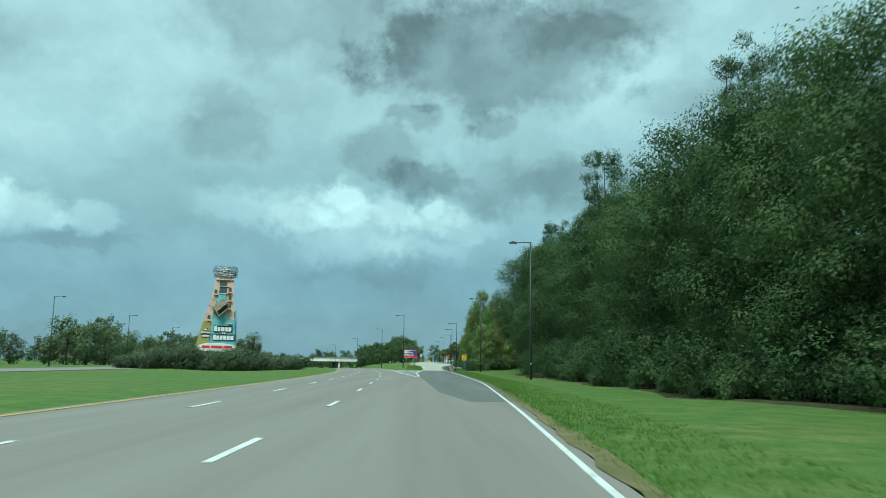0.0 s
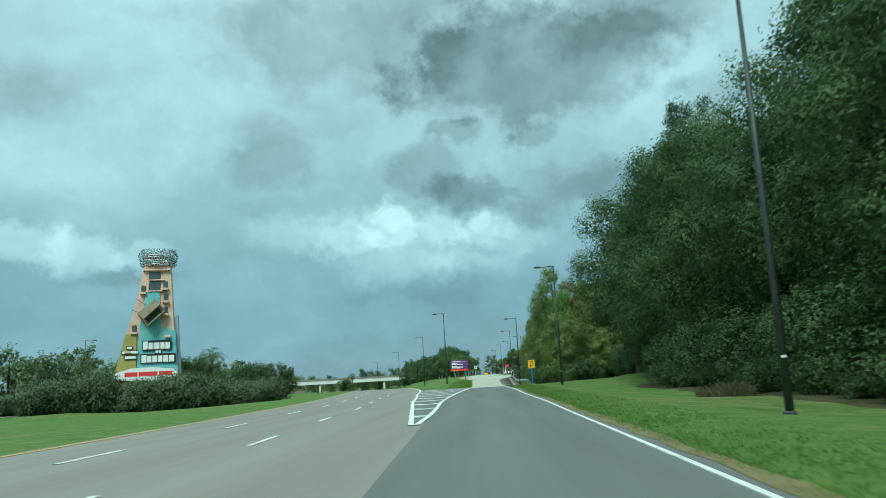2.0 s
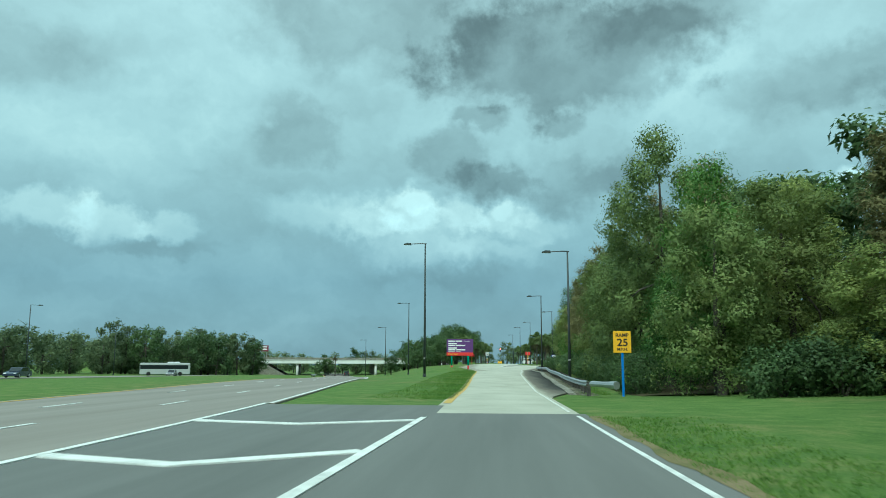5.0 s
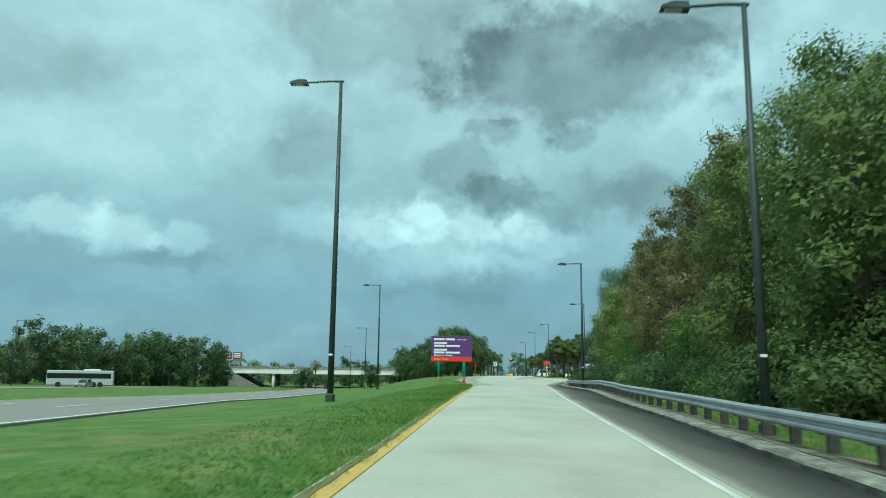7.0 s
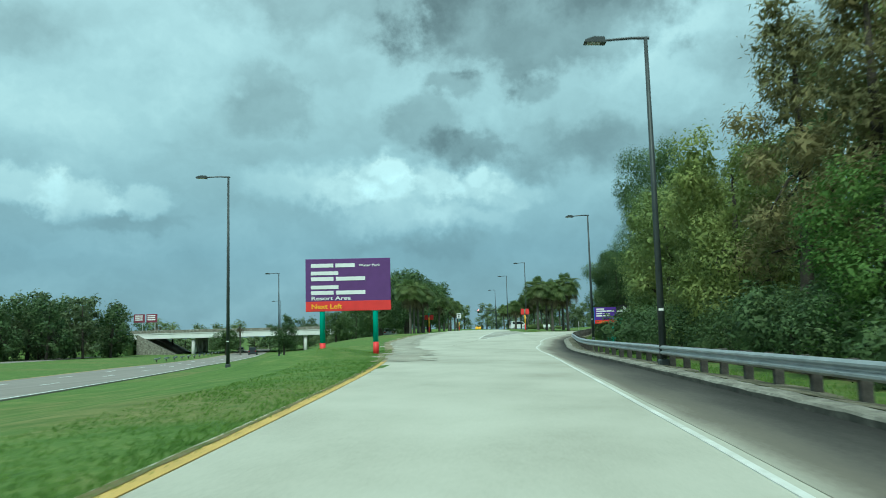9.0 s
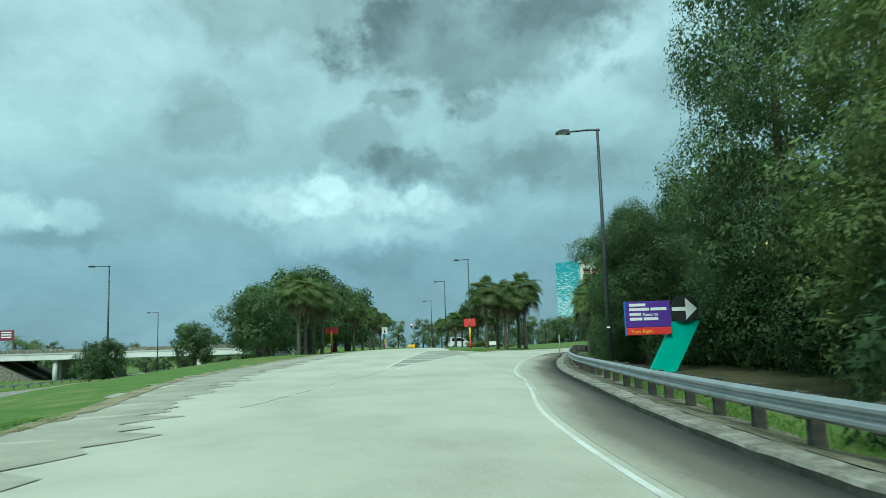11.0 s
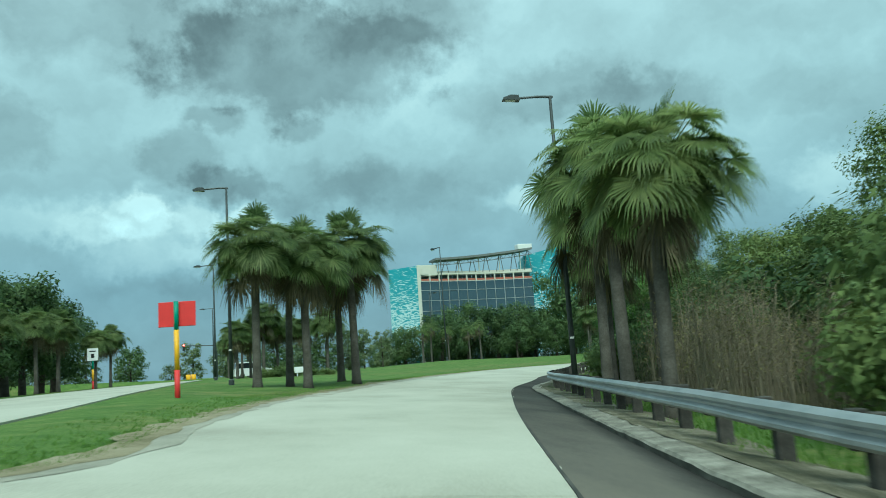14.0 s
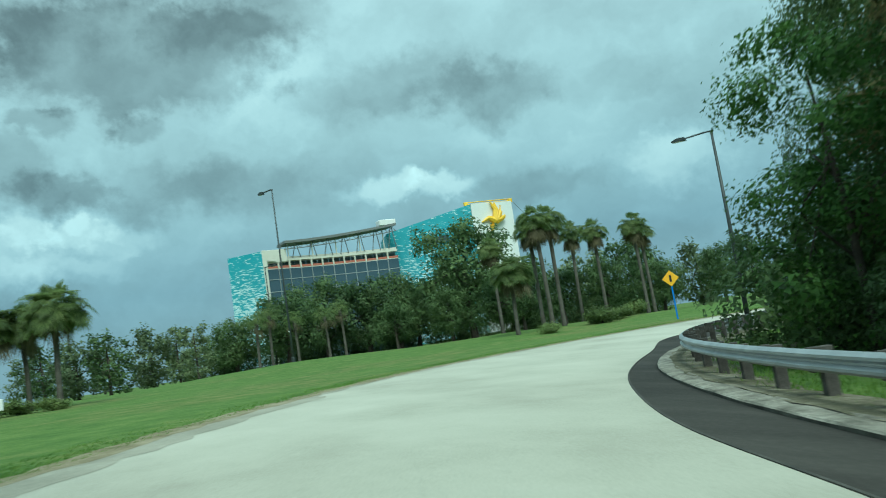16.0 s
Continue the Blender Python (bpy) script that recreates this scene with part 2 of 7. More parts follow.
BARK = surface("tree_bark", [(0.03, 0.026, 0.02), (0.06, 0.052, 0.041), (0.11, 0.097, 0.078)], 1.5, 18.0, 0.95, bump=1.0, bump_dist=0.04, space="object")
PALM_BARK = surface("palm_bark", [(0.05, 0.045, 0.037), (0.09, 0.083, 0.069), (0.145, 0.136, 0.118)], 1.5, 16.0, 0.95, bump=1.0, bump_dist=0.03, space="object")
LEAF_OAK = surface("oak_leaf", [(0.048, 0.082, 0.032), (0.084, 0.136, 0.05), (0.14, 0.196, 0.072)], 0.3, 2.0, 0.6, bump=0, translucent=0.35, vary=0.4, island=0.35, spec=0.25)
LEAF_MID = surface("mixed_wood_leaf", [(0.092, 0.14, 0.046), (0.16, 0.216, 0.069), (0.255, 0.298, 0.105)], 0.3, 2.0, 0.6, bump=0, translucent=0.35, vary=0.5, island=0.35, spec=0.25)
LEAF_FAR = surface("far_wood_leaf", [(0.11, 0.145, 0.075), (0.155, 0.20, 0.098), (0.21, 0.255, 0.122)], 0.3, 2.0, 0.6, bump=0, translucent=0.4, vary=0.5, island=0.35, spec=0.2)
DIRT = surface("dark_leafy_soil", [(0.05, 0.052, 0.03), (0.13, 0.122, 0.085), (0.29, 0.27, 0.21)], 1.2, 14.0, 0.95, bump=0.9, bump_dist=0.04, spec=0.1)
LEAF_HEDGE = surface("hedge_leaf", [(0.06, 0.085, 0.045), (0.10, 0.135, 0.07), (0.15, 0.19, 0.10)], 0.3, 2.0, 0.6, bump=0, translucent=0.3, vary=0.3, island=0.35, spec=0.25)
SEALANT = surface("dark_joint_sealant", [(0.03, 0.03, 0.028), (0.06, 0.058, 0.05), (0.10, 0.095, 0.085)], 1.5, 20.0, 0.9, bump=0.1)
LEAF_PINE = surface("pine_needle", [(0.03, 0.062, 0.02), (0.055, 0.10, 0.032), (0.085, 0.145, 0.045)], 0.3, 2.0, 0.6, bump=0, translucent=0.25, vary=0.3, island=0.35, spec=0.25)
LEAF_LIGHT = surface("light_green_leaf", [(0.052, 0.115, 0.023), (0.092, 0.184, 0.037), (0.149, 0.241, 0.057)], 0.3, 2.0, 0.6, bump=0, translucent=0.3, vary=0.4, island=0.35, spec=0.25)
LEAF_GOLD = surface("yellow_green_leaf", [(0.13, 0.175, 0.05), (0.215, 0.265, 0.078), (0.32, 0.35, 0.125)], 0.3, 2.0, 0.6, bump=0, translucent=0.4, vary=0.5, island=0.35, spec=0.25)
LEAF_RUST = surface("autumn_cypress_leaf", [(0.125, 0.135, 0.06), (0.21, 0.195, 0.083), (0.29, 0.24, 0.11)], 0.3, 2.0, 0.7, bump=0, translucent=0.3, vary=0.5, island=0.35, spec=0.2)
LEAF_PALM = surface("palm_frond", [(0.09, 0.138, 0.047), (0.16, 0.217, 0.076), (0.26, 0.30, 0.122)], 0.6, 3.0, 0.5, bump=0, translucent=0.62, vary=0.3, island=0.6, spec=0.3)
LEAF_DEAD = surface("dry_palm_frond", [(0.07, 0.064, 0.035), (0.115, 0.10, 0.055), (0.17, 0.145, 0.08)], 0.6, 3.0, 0.8, bump=0, translucent=0.15, island=0.6)
TWIG = surface("bare_twig", [(0.12, 0.103, 0.068), (0.19, 0.165, 0.112), (0.26, 0.225, 0.16)], 0.6, 6.0, 0.9, bump=0, island=0.5)


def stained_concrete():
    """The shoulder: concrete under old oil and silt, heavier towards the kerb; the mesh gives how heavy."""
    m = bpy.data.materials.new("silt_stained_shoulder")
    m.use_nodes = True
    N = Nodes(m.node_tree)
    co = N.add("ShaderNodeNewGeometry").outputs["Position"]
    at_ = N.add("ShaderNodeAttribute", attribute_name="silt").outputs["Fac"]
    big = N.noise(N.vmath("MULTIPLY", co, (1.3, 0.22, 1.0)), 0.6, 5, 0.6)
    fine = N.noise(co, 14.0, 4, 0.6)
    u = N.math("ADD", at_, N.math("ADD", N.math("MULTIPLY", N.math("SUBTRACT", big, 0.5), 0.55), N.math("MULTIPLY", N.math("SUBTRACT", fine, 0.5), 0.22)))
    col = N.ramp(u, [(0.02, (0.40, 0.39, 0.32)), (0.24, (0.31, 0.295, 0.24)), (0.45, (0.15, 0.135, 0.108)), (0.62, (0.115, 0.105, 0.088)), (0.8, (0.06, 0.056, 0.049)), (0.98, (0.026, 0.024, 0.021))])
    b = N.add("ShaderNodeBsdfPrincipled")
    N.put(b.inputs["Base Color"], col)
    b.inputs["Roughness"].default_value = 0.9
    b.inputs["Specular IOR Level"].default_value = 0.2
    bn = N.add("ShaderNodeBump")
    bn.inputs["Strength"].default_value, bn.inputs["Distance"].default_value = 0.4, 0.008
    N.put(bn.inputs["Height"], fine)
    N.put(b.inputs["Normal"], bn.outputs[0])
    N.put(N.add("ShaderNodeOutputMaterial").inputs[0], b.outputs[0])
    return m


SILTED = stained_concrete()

# ---- mesh helpers ----
class Shape:
    """Collects the corners and faces of one mesh."""

    def __init__(self):
        self.v, self.f = [], []

    def add(self, verts, faces):
        k = len(self.v)
        self.v += [tuple(p) for p in verts]
        self.f += [tuple(i + k for i in f) for f in faces]
        return self

    def box(self, c, s, m=None, bevel=0.0):
        """A box of size s about c, with chamfered edges when bevel is given."""
        hx, hy, hz = s[0] / 2, s[1] / 2, s[2] / 2
        if not bevel:
            vs = [Vector((x * hx, y * hy, z * hz)) for z in (-1, 1) for y in (-1, 1) for x in (-1, 1)]
            fs = [(0, 2, 3, 1), (4, 5, 7, 6), (0, 1, 5, 4), (2, 6, 7, 3), (0, 4, 6, 2), (1, 3, 7, 5)]
        else:
            b = min(bevel, hx * 0.9, hy * 0.9, hz * 0.9)
            bm = bmesh.new()
            for x in (-1, 1):
                for y in (-1, 1):
                    for z in (-1, 1):
                        for k in range(3):
                            h = [hx, hy, hz]
                            h = [h[i] - (0 if i == k else b) for i in range(3)]
                            bm.verts.new((x * h[0], y * h[1], z * h[2]))
            bmesh.ops.convex_hull(bm, input=bm.verts)
            bm.verts.index_update()
            vs = [v.co.copy() for v in bm.verts]
            fs = [tuple(v.index for v in f.verts) for f in bm.faces]
            bm.free()
        c = Vector(c)
        return self.add([c + (m @ p if m else p) for p in vs], fs)

    def tube(self, pts, radii, n=10, caps=True):
        """A round tube through pts."""
        pts = [Vector(p) for p in pts]
        if not hasattr(radii, "__len__"):
            radii = [radii] * len(pts)
        vs, fs = [], []
        for i, (p, r) in enumerate(zip(pts, radii)):
            d = (pts[min(i + 1, len(pts) - 1)] - pts[max(i - 1, 0)]).normalized()
            a = d.cross(Vector((0, 0, 1)) if abs(d.z) < 0.9 else Vector((1, 0, 0))).normalized()
            b = d.cross(a)
            vs += [p + r * (math.cos(2 * math.pi * k / n) * a + math.sin(2 * math.pi * k / n) * b) for k in range(n)]
        for i in range(len(pts) - 1):
            fs += [(i * n + k, i * n + (k + 1) % n, (i + 1) * n + (k + 1) % n, (i + 1) * n + k) for k in range(n)]
        if caps:
            fs += [tuple(range(n))[::-1], tuple(range((len(pts) - 1) * n, len(pts) * n))]
        return self.add(vs, fs)

    def prism(self, poly, y0, y1):
        """A flat outline in x and z, thick from y0 to y1."""
        n = len(poly)
        vs = [(x, y0, z) for x, z in poly] + [(x, y1, z) for x, z in poly]
        fs = [tuple(range(n)), tuple(range(n, 2 * n))[::-1]] + [(i, i + n, (i + 1) % n + n, (i + 1) % n) for i in range(n)]
        return self.add(vs, fs)


def mesh_of(name, verts, faces, mat, smooth=False):
    me = bpy.data.meshes.new(name)
    me.from_pydata([tuple(v) for v in verts] if not isinstance(verts, np.ndarray) else verts.tolist(), [], faces if not isinstance(faces, np.ndarray) else faces.tolist())
    for m in mat if isinstance(mat, (list, tuple)) else [mat]:
        me.materials.append(m)
    if smooth:
        me.polygons.foreach_set("use_smooth", [True] * len(me.polygons))
    return me


def part(name, shape, mat, parent=None, label="", smooth=False, at=None):
    """One mesh object from a Shape or a ready mesh, under a thing."""
    me = shape if isinstance(shape, bpy.types.Mesh) else mesh_of(name, shape.v, shape.f, mat, smooth)
    ob = new(name, me)
    if parent is not None:
        ob.parent = parent
    if at is not None:
        ob.matrix_basis = at if isinstance(at, Matrix) else Matrix.Translation(at)
    if label:
        ob["label"] = label
    return ob


def empty(name, at=(0, 0, 0), **tags):
    ob = new(name)
    ob.empty_display_size = 0.2
    ob.matrix_basis = at if isinstance(at, Matrix) else Matrix.Translation(at)
    return tagged(ob, **tags)

# ---- the plan of the roads: control points in metres ----
def curve(points, step=1.0):
    """Points at even steps along a smooth line through the control points (x, y)."""
    p = np.array(points, float)
    p = np.vstack([2 * p[0] - p[1], p, 2 * p[-1] - p[-2]])
    out = []
    for i in range(1, len(p) - 2):
        a, b, c, d = p[i - 1:i + 3]
        n = max(2, int(np.hypot(*(c - b)) / step))
        t = np.arange(n)[:, None] / n
        l0, l1, l2 = np.hypot(*(b - a)), np.hypot(*(c - b)), np.hypot(*(d - c))
        m1 = ((b - a) / l0 * l1 + (c - b) / l1 * l0) / (l0 + l1) * l1
        m2 = ((c - b) / l1 * l2 + (d - c) / l2 * l1) / (l1 + l2) * l1
        out.append((2 * t ** 3 - 3 * t ** 2 + 1) * b + (t ** 3 - 2 * t ** 2 + t) * m1 + (3 * t ** 2 - 2 * t ** 3) * c + (t ** 3 - t ** 2) * m2)
    out.append(p[-2][None])
    return np.vstack(out)


MAIN_EDGE = curve([(-8.9, -200), (-8.9, -60), (-8.9, 20), (-9.4, 55), (-10.4, 83), (-12.3, 112), (-14.5, 134), (-16.0, 147), (-22.0, 195), (-26.2, 228), (-33.2, 271), (-41, 309), (-51, 357), (-58.5, 391), (-66, 424), (-84, 500), (-132, 700), (-280, 1320)], 4.0)


def main_left(y):
    """Left edge of the main carriageway."""
    return np.interp(np.asarray(y, float), MAIN_EDGE[:, 1], MAIN_EDGE[:, 0])


RAMP = curve([(0, -40), (0.2, 0), (1.35, 62), (1.3, 76), (1.6, 108), (1.85, 163), (1.6, 186), (2.3, 207), (4.3, 252.5), (6.2, 272.6), (10, 293), (14.9, 312.9), (21.1, 333.6), (26.7, 347.3), (32.8, 358), (40, 366.5), (49, 373.2), (59, 377.3), (75, 379.5)])
RAMP_Z = [(-60, 0), (0, 0), (100, 0.08), (120, 0.15), (163, 0.05), (186, 0.35), (207, 0.58), (230, 0.63), (252, 0.69), (273, 0.91), (293, 1.09), (313, 1.26), (326, 1.23), (338, 1.15), (500, 1.1)]
RIGHT_LINE = curve([(1.45, -40), (1.6, 0), (1.83, 7.5), (2.05, 11.5), (2.48, 19.4), (3.12, 33), (3.34, 38), (3.7, 46.5), (3.95, 56), (4.02, 66), (4.08, 76), (4.16, 86), (4.1, 95), (4.06, 104), (4.1, 115), (3.95, 128), (3.9, 141), (4.02, 158), (4.12, 172), (4.26, 186), (4.4, 198), (4.52, 206), (4.86, 216), (5.3, 227), (5.95, 245), (6.34, 258.6), (7.1, 265), (8.35, 277.8), (9.22, 283.3), (10.37, 290), (12.47, 299.6), (13.4, 303.6), (15.4, 310.5), (18.4, 320), (20.95, 327.5), (22.95, 333.2), (24.85, 338), (27.25, 342.8), (29.6, 347.5), (31.55, 351.7), (34.05, 355.7), (36.2, 358.7), (39.4, 362.4), (43.2, 366.2), (48.6, 371.6), (58, 375.3), (74, 377)])
KERB = curve([(5.6, 152), (5.75, 165), (5.9, 176.5), (6.25, 186), (6.4, 197), (6.85, 210), (7.2, 219), (7.6, 235), (8.0, 256), (8.95, 265.6), (10.15, 277), (12.15, 288.8), (14.15, 298), (16.65, 309.5), (19.5, 318.9), (22.1, 327), (25.75, 337.6), (28.4, 342.5), (31.05, 347.5), (33.95, 353.25), (38.9, 360.7), (44.7, 366.2), (51.6, 370.2), (60, 373), (74, 374.4)])
LEFT_LINE = curve([(0.1, 139), (-0.1, 152), (-0.22, 172), (-0.5, 190), (-0.66, 205), (-0.9, 220), (-1.35, 234), (-2.4, 250), (-3.7, 263), (-5.1, 275), (-5.3, 285), (-5.1, 295), (-4.2, 312), (-2.2, 340), (-0.2, 386), (1.2, 440), (2.0, 490)])
BRANCH_RIGHT = curve([(7.0, 311.5), (7.4, 322), (7.4, 350), (7.0, 400), (7.0, 490)])
LOOP_LEFT = curve([(7.0, 311.5), (9.4, 312.5), (11.2, 320), (12.2, 324.8), (13.1, 329), (15.3, 337), (19, 347), (23.5, 356.4), (29.5, 365.8), (37, 373.6), (48, 379.7), (58.8, 382.7), (74, 383.6)])
GORE_LEFT = curve([(-0.55, 72.5), (-0.85, 76), (-1.25, 80.6), (-1.8, 87), (-2.55, 96), (-3.05, 104), (-3.9, 115), (-4.5, 124), (-4.95, 131), (-5.9, 143), (-6.2, 146)])
GORE_RIGHT = curve([(-0.5, 72.5), (-0.5, 78), (-0.62, 84), (-0.85, 92), (-0.88, 98), (-0.8, 106), (-0.65, 116), (-0.4, 125), (-0.15, 139)])
MAIN_Z = [(-100, 0), (150, 0.1), (180, 0.08), (205, -0.05), (220, -0.3), (250, -0.65), (290, -1.1), (320, -1.6), (370, -2.2), (420, -2.5), (700, -2.0)]
BRANCH_Z = [(255, 0.7), (262, 0.8), (273, 1.0), (285, 1.2), (295, 1.4), (312, 1.7), (340, 1.95), (380, 2.1), (500, 2.2)]
# spot heights of the open ground
SPOTS = np.array([(11, 40, -0.8), (10.6, 58, -0.7), (10.6, 74, -0.75), (10.6, 90, -0.75), (10.5, 106, -0.75), (10.4, 121, -0.75), (10.2, 133, -0.95), (13.5, 132, 0.35), (16, 131, 0.95), (19, 129, 1.3), (22.5, 123, 1.35), (21, 135, 1.2), (17, 20, -0.1), (26, 90, 0.6), (26, 50, 0.4), (14, 150, 0.2), (24, 150, 0.9), (12, 185, 0.55), (14, 233, 1.1), (20, 280, 1.0),
                  (32, 330, 0.9), (60, 345, 0.9), (-38, 138, -0.8), (-26, 143, -0.7), (-50, 135, -0.9), (-38, 118, -0.7), (45, 424, 2.6), (19, 351, 1.85), (13, 343, 1.85), (24, 379, 1.75), (10.3, 331.7, 1.98), (70, 420, 2.2), (-5, 192.8, 0.38),
                  (-13.8, 257.6, -0.1), (-5, 247, 1.35), (-6, 313, 1.9), (-14, 330, 1.2), (-14, 390, 1.5), (-30, 330, -0.8), (120, 200, 1.0), (120, 500, 2.5), (0, 620, 2.2), (-200, 300, 0.0), (-200, 600, 0.0), (200, 800, 2.0), (-120, 60, -0.5), (120, 40, 0.8)])


def table(rows, y):
    r = np.array(rows)
    return np.interp(y, r[:, 0], r[:, 1])


def ramp_frame(X, Y):
    """For each point: the y of the nearest place on the ramp's line, and how far left of it the point lies."""
    T = np.gradient(RAMP, axis=0)
    T /= np.linalg.norm(T, axis=1)[:, None]
    near, off = np.empty(X.shape), np.empty(X.shape)
    for k in range(0, X.size, 4000):
        q = np.stack([X.ravel()[k:k + 4000], Y.ravel()[k:k + 4000]], -1)
        d = ((q[:, None] - RAMP[None]) ** 2).sum(-1)
        i = d.argmin(1)
        v = q - RAMP[i]
        near.ravel()[k:k + 4000] = RAMP[i, 1]
        off.ravel()[k:k + 4000] = -(v[:, 0] * T[i, 1] - v[:, 1] * T[i, 0])
    return near, off


def ground_z(X, Y, detail=False):
    """The height of the land: roads keep their profiles, the ground runs smoothly between them."""
    X, Y = np.atleast_1d(np.asarray(X, float)), np.atleast_1d(np.asarray(Y, float))
    near, off = ramp_frame(X, Y)
    wl = np.interp(near, [140, 250, 262, 275, 296, 310, 500], [3.0, 3.2, 5.0, 5.5, 6.0, 5.5, 6.6])
    wr = np.interp(near, [0, 140, 165, 500], [4.0, 4.0, 5.6, 5.6])
    end = np.maximum(0, np.hypot(X - RAMP[-1, 0], Y - RAMP[-1, 1]) * (X > RAMP[-1, 0]))
    bank = np.interp(near, [0, 262, 285, 305, 322, 338, 500], [0, 0, 0.035, 0.05, 0.05, 0.035, 0.035])
    fall = np.interp(near, [145, 165, 185, 203, 216, 230, 252, 262, 285, 300, 313, 330, 500], [0, 0.04, 0.04, 0.037, 0.015, 0.03, 0.05, 0.056, 0.064, 0.05, 0.048, 0.06, 0.06])
    feats = [(np.maximum(0, np.maximum(off - wl, -off - wr)) + end, table(RAMP_Z, near) + bank * np.clip(off, 0, 8) + fall * np.clip(off, -6.5, 0))]
    xl = main_left(Y)
    xr = np.maximum(xl + 10.5, np.where(Y < 140, 4.0, -99))
    feats.append((np.maximum(0, np.maximum(xl - 1.5 - X, X - xr)), table(MAIN_Z, Y)))
    feats.append((np.maximum(0, np.maximum(xl - 46 - X, X - (xl - 30))), table(MAIN_Z, Y) * 0.8 - 0.1))
    ll, br = np.interp(Y, LEFT_LINE[:, 1], LEFT_LINE[:, 0]), 7.4
    feats.append((np.maximum(0, np.maximum(ll - X, X - br)) + np.maximum(0, 268 - Y) + np.maximum(0, Y - 500), table(BRANCH_Z, Y)))
    num, den = 0, 0
    for d, z in feats:
        w = 1 / (d + 0.12) ** 2.4
        num, den = num + w * z, den + w
    for x, y, z in SPOTS:
        w = 0.6 / (np.hypot(X - x, Y - y) + 2.0) ** 2.4
        num, den = num + w * z, den + w
    z = num / den
    if detail:
        d = np.minimum.reduce([f[0] for f in feats])
        return z, d
    return z


def gz(x, y):
    return float(ground_z(x, y)[0])


# the land, one sheet to the horizon
def axis(parts):
    return np.concatenate([np.arange(a, b, s) for a, b, s in parts])


gx = np.concatenate([-np.geomspace(70, 3500, 16)[::-1], axis([(-66, -28, 3.0), (-28, 46, 1.0), (46, 90, 3.0)]), np.geomspace(92, 3500, 16)])
gy = np.concatenate([[-3000, -900, -300, -120], axis([(-60, -8, 6), (-8, 400, 1.5), (400, 520, 6)]), np.geomspace(530, 4500, 16)])
GX, GY = np.meshgrid(gx, gy)
GZ, GD = ground_z(GX, GY, True)
GZ = GZ.reshape(GX.shape)
GD = GD.reshape(GX.shape)
bumpy = np.array([[noise.noise((x * 0.23, y * 0.23, 1.7)) for x in gx] for y in gy])
GZ += bumpy * 0.05 * np.clip((GD - 1.0) / 4, 0, 1) - 0.07 * np.clip(1 - GD / 0.8, 0, 1)
GZ -= 0.13 * ((GX > np.interp(GY, LEFT_LINE[:, 1], LEFT_LINE[:, 0]) + 0.6) & (GX < np.interp(GY, RIGHT_LINE[:, 1], RIGHT_LINE[:, 0]) - 0.4) & (GY > 146) & (GY < 308))
GZ -= 0.15 * ((GX > 2.0) & (GX < 9.0) & (GY > 282) & (GY < 311))
far = np.clip((np.hypot(GX, GY - 200) - 420) / 600, 0, 1)
GZ = GZ * (1 - far) + 1.0 * far
nx = len(gx)
gv = np.stack([GX.ravel(), GY.ravel(), GZ.ravel()], -1)
gf = [(j * nx + i, j * nx + i + 1, (j + 1) * nx + i + 1, (j + 1) * nx + i) for j in range(len(gy) - 1) for i in range(nx - 1)]
ground = tagged(new("ground", mesh_of("ground", gv, gf, GRASS, True)), "mown green grass verges rolling gently beside the roads", "lawn", kind="structure")


def strip(left, right, lift, thick, across=9):
    """A slab of road between two lines of equally many points, following the land."""
    n = len(left)
    pts = np.stack([left + (right - left) * k / (across - 1) for k in range(across)], 1).reshape(-1, 2)
    z = ground_z(pts[:, 0], pts[:, 1]) + lift
    s = Shape()
    s.v = [(x, y, h) for (x, y), h in zip(pts, z)]
    s.f = [(i * across + k, i * across + k + 1, (i + 1) * across + k + 1, (i + 1) * across + k) for i in range(n - 1) for k in range(across - 1)]
    k0 = len(s.v)
    s.v += [(x, y, h - thick) for (x, y), h in zip(pts, z)]
    for i in range(n - 1):
        a, b = i * across, (i + 1) * across
        s.f += [(b, b + k0, a + k0, a), (a + across - 1, a + across - 1 + k0, b + across - 1 + k0, b + across - 1)]
    s.f += [(k, k0 + k, k0 + k + 1, k + 1) for k in range(across - 1)]
    return s


def resample(c, n):
    d = np.concatenate([[0], np.cumsum(np.hypot(*np.diff(c, axis=0).T))])
    t = np.linspace(0, d[-1], n)
    return np.stack([np.interp(t, d, c[:, 0]), np.interp(t, d, c[:, 1])], -1)


def by_y(c, ys):
    return np.stack([np.interp(ys, c[:, 1], c[:, 0]), ys], -1)


def shifted(c, off):
    """A line moved off metres to the left."""
    T = np.gradient(c, axis=0)
    T /= np.linalg.norm(T, axis=1)[:, None]
    return c + np.stack([-T[:, 1], T[:, 0]], -1) * off


def road(name, shape, mat, label, category="road"):
    return tagged(part(name, shape, mat, smooth=False), label, category, kind="structure")


ys = np.arange(-40, 147, 1.5)
right_of_main = np.where(ys < 74, np.interp(ys, RIGHT_LINE[:, 1], RIGHT_LINE[:, 0]) + 0.25, np.interp(ys, GORE_LEFT[:, 1], GORE_LEFT[:, 0]))
road("road_main", strip(np.stack([main_left(ys) - 0.25, ys], -1), np.stack([right_of_main, ys], -1), 0.0, 0.25), ASPHALT, "worn grey asphalt carriageway with three lanes")
ys = np.concatenate([np.arange(146.0, 500, 3), np.arange(500, 1300, 25)])
road("road_main_beyond", strip(np.stack([main_left(ys) - 0.25, ys], -1), np.stack([main_left(ys) + 9.9, ys], -1), 0.0, 0.25), ASPHALT, "worn grey asphalt carriageway dipping under a bridge")
ys = np.concatenate([np.arange(-40.0, 500, 4), np.arange(500, 1300, 25)])
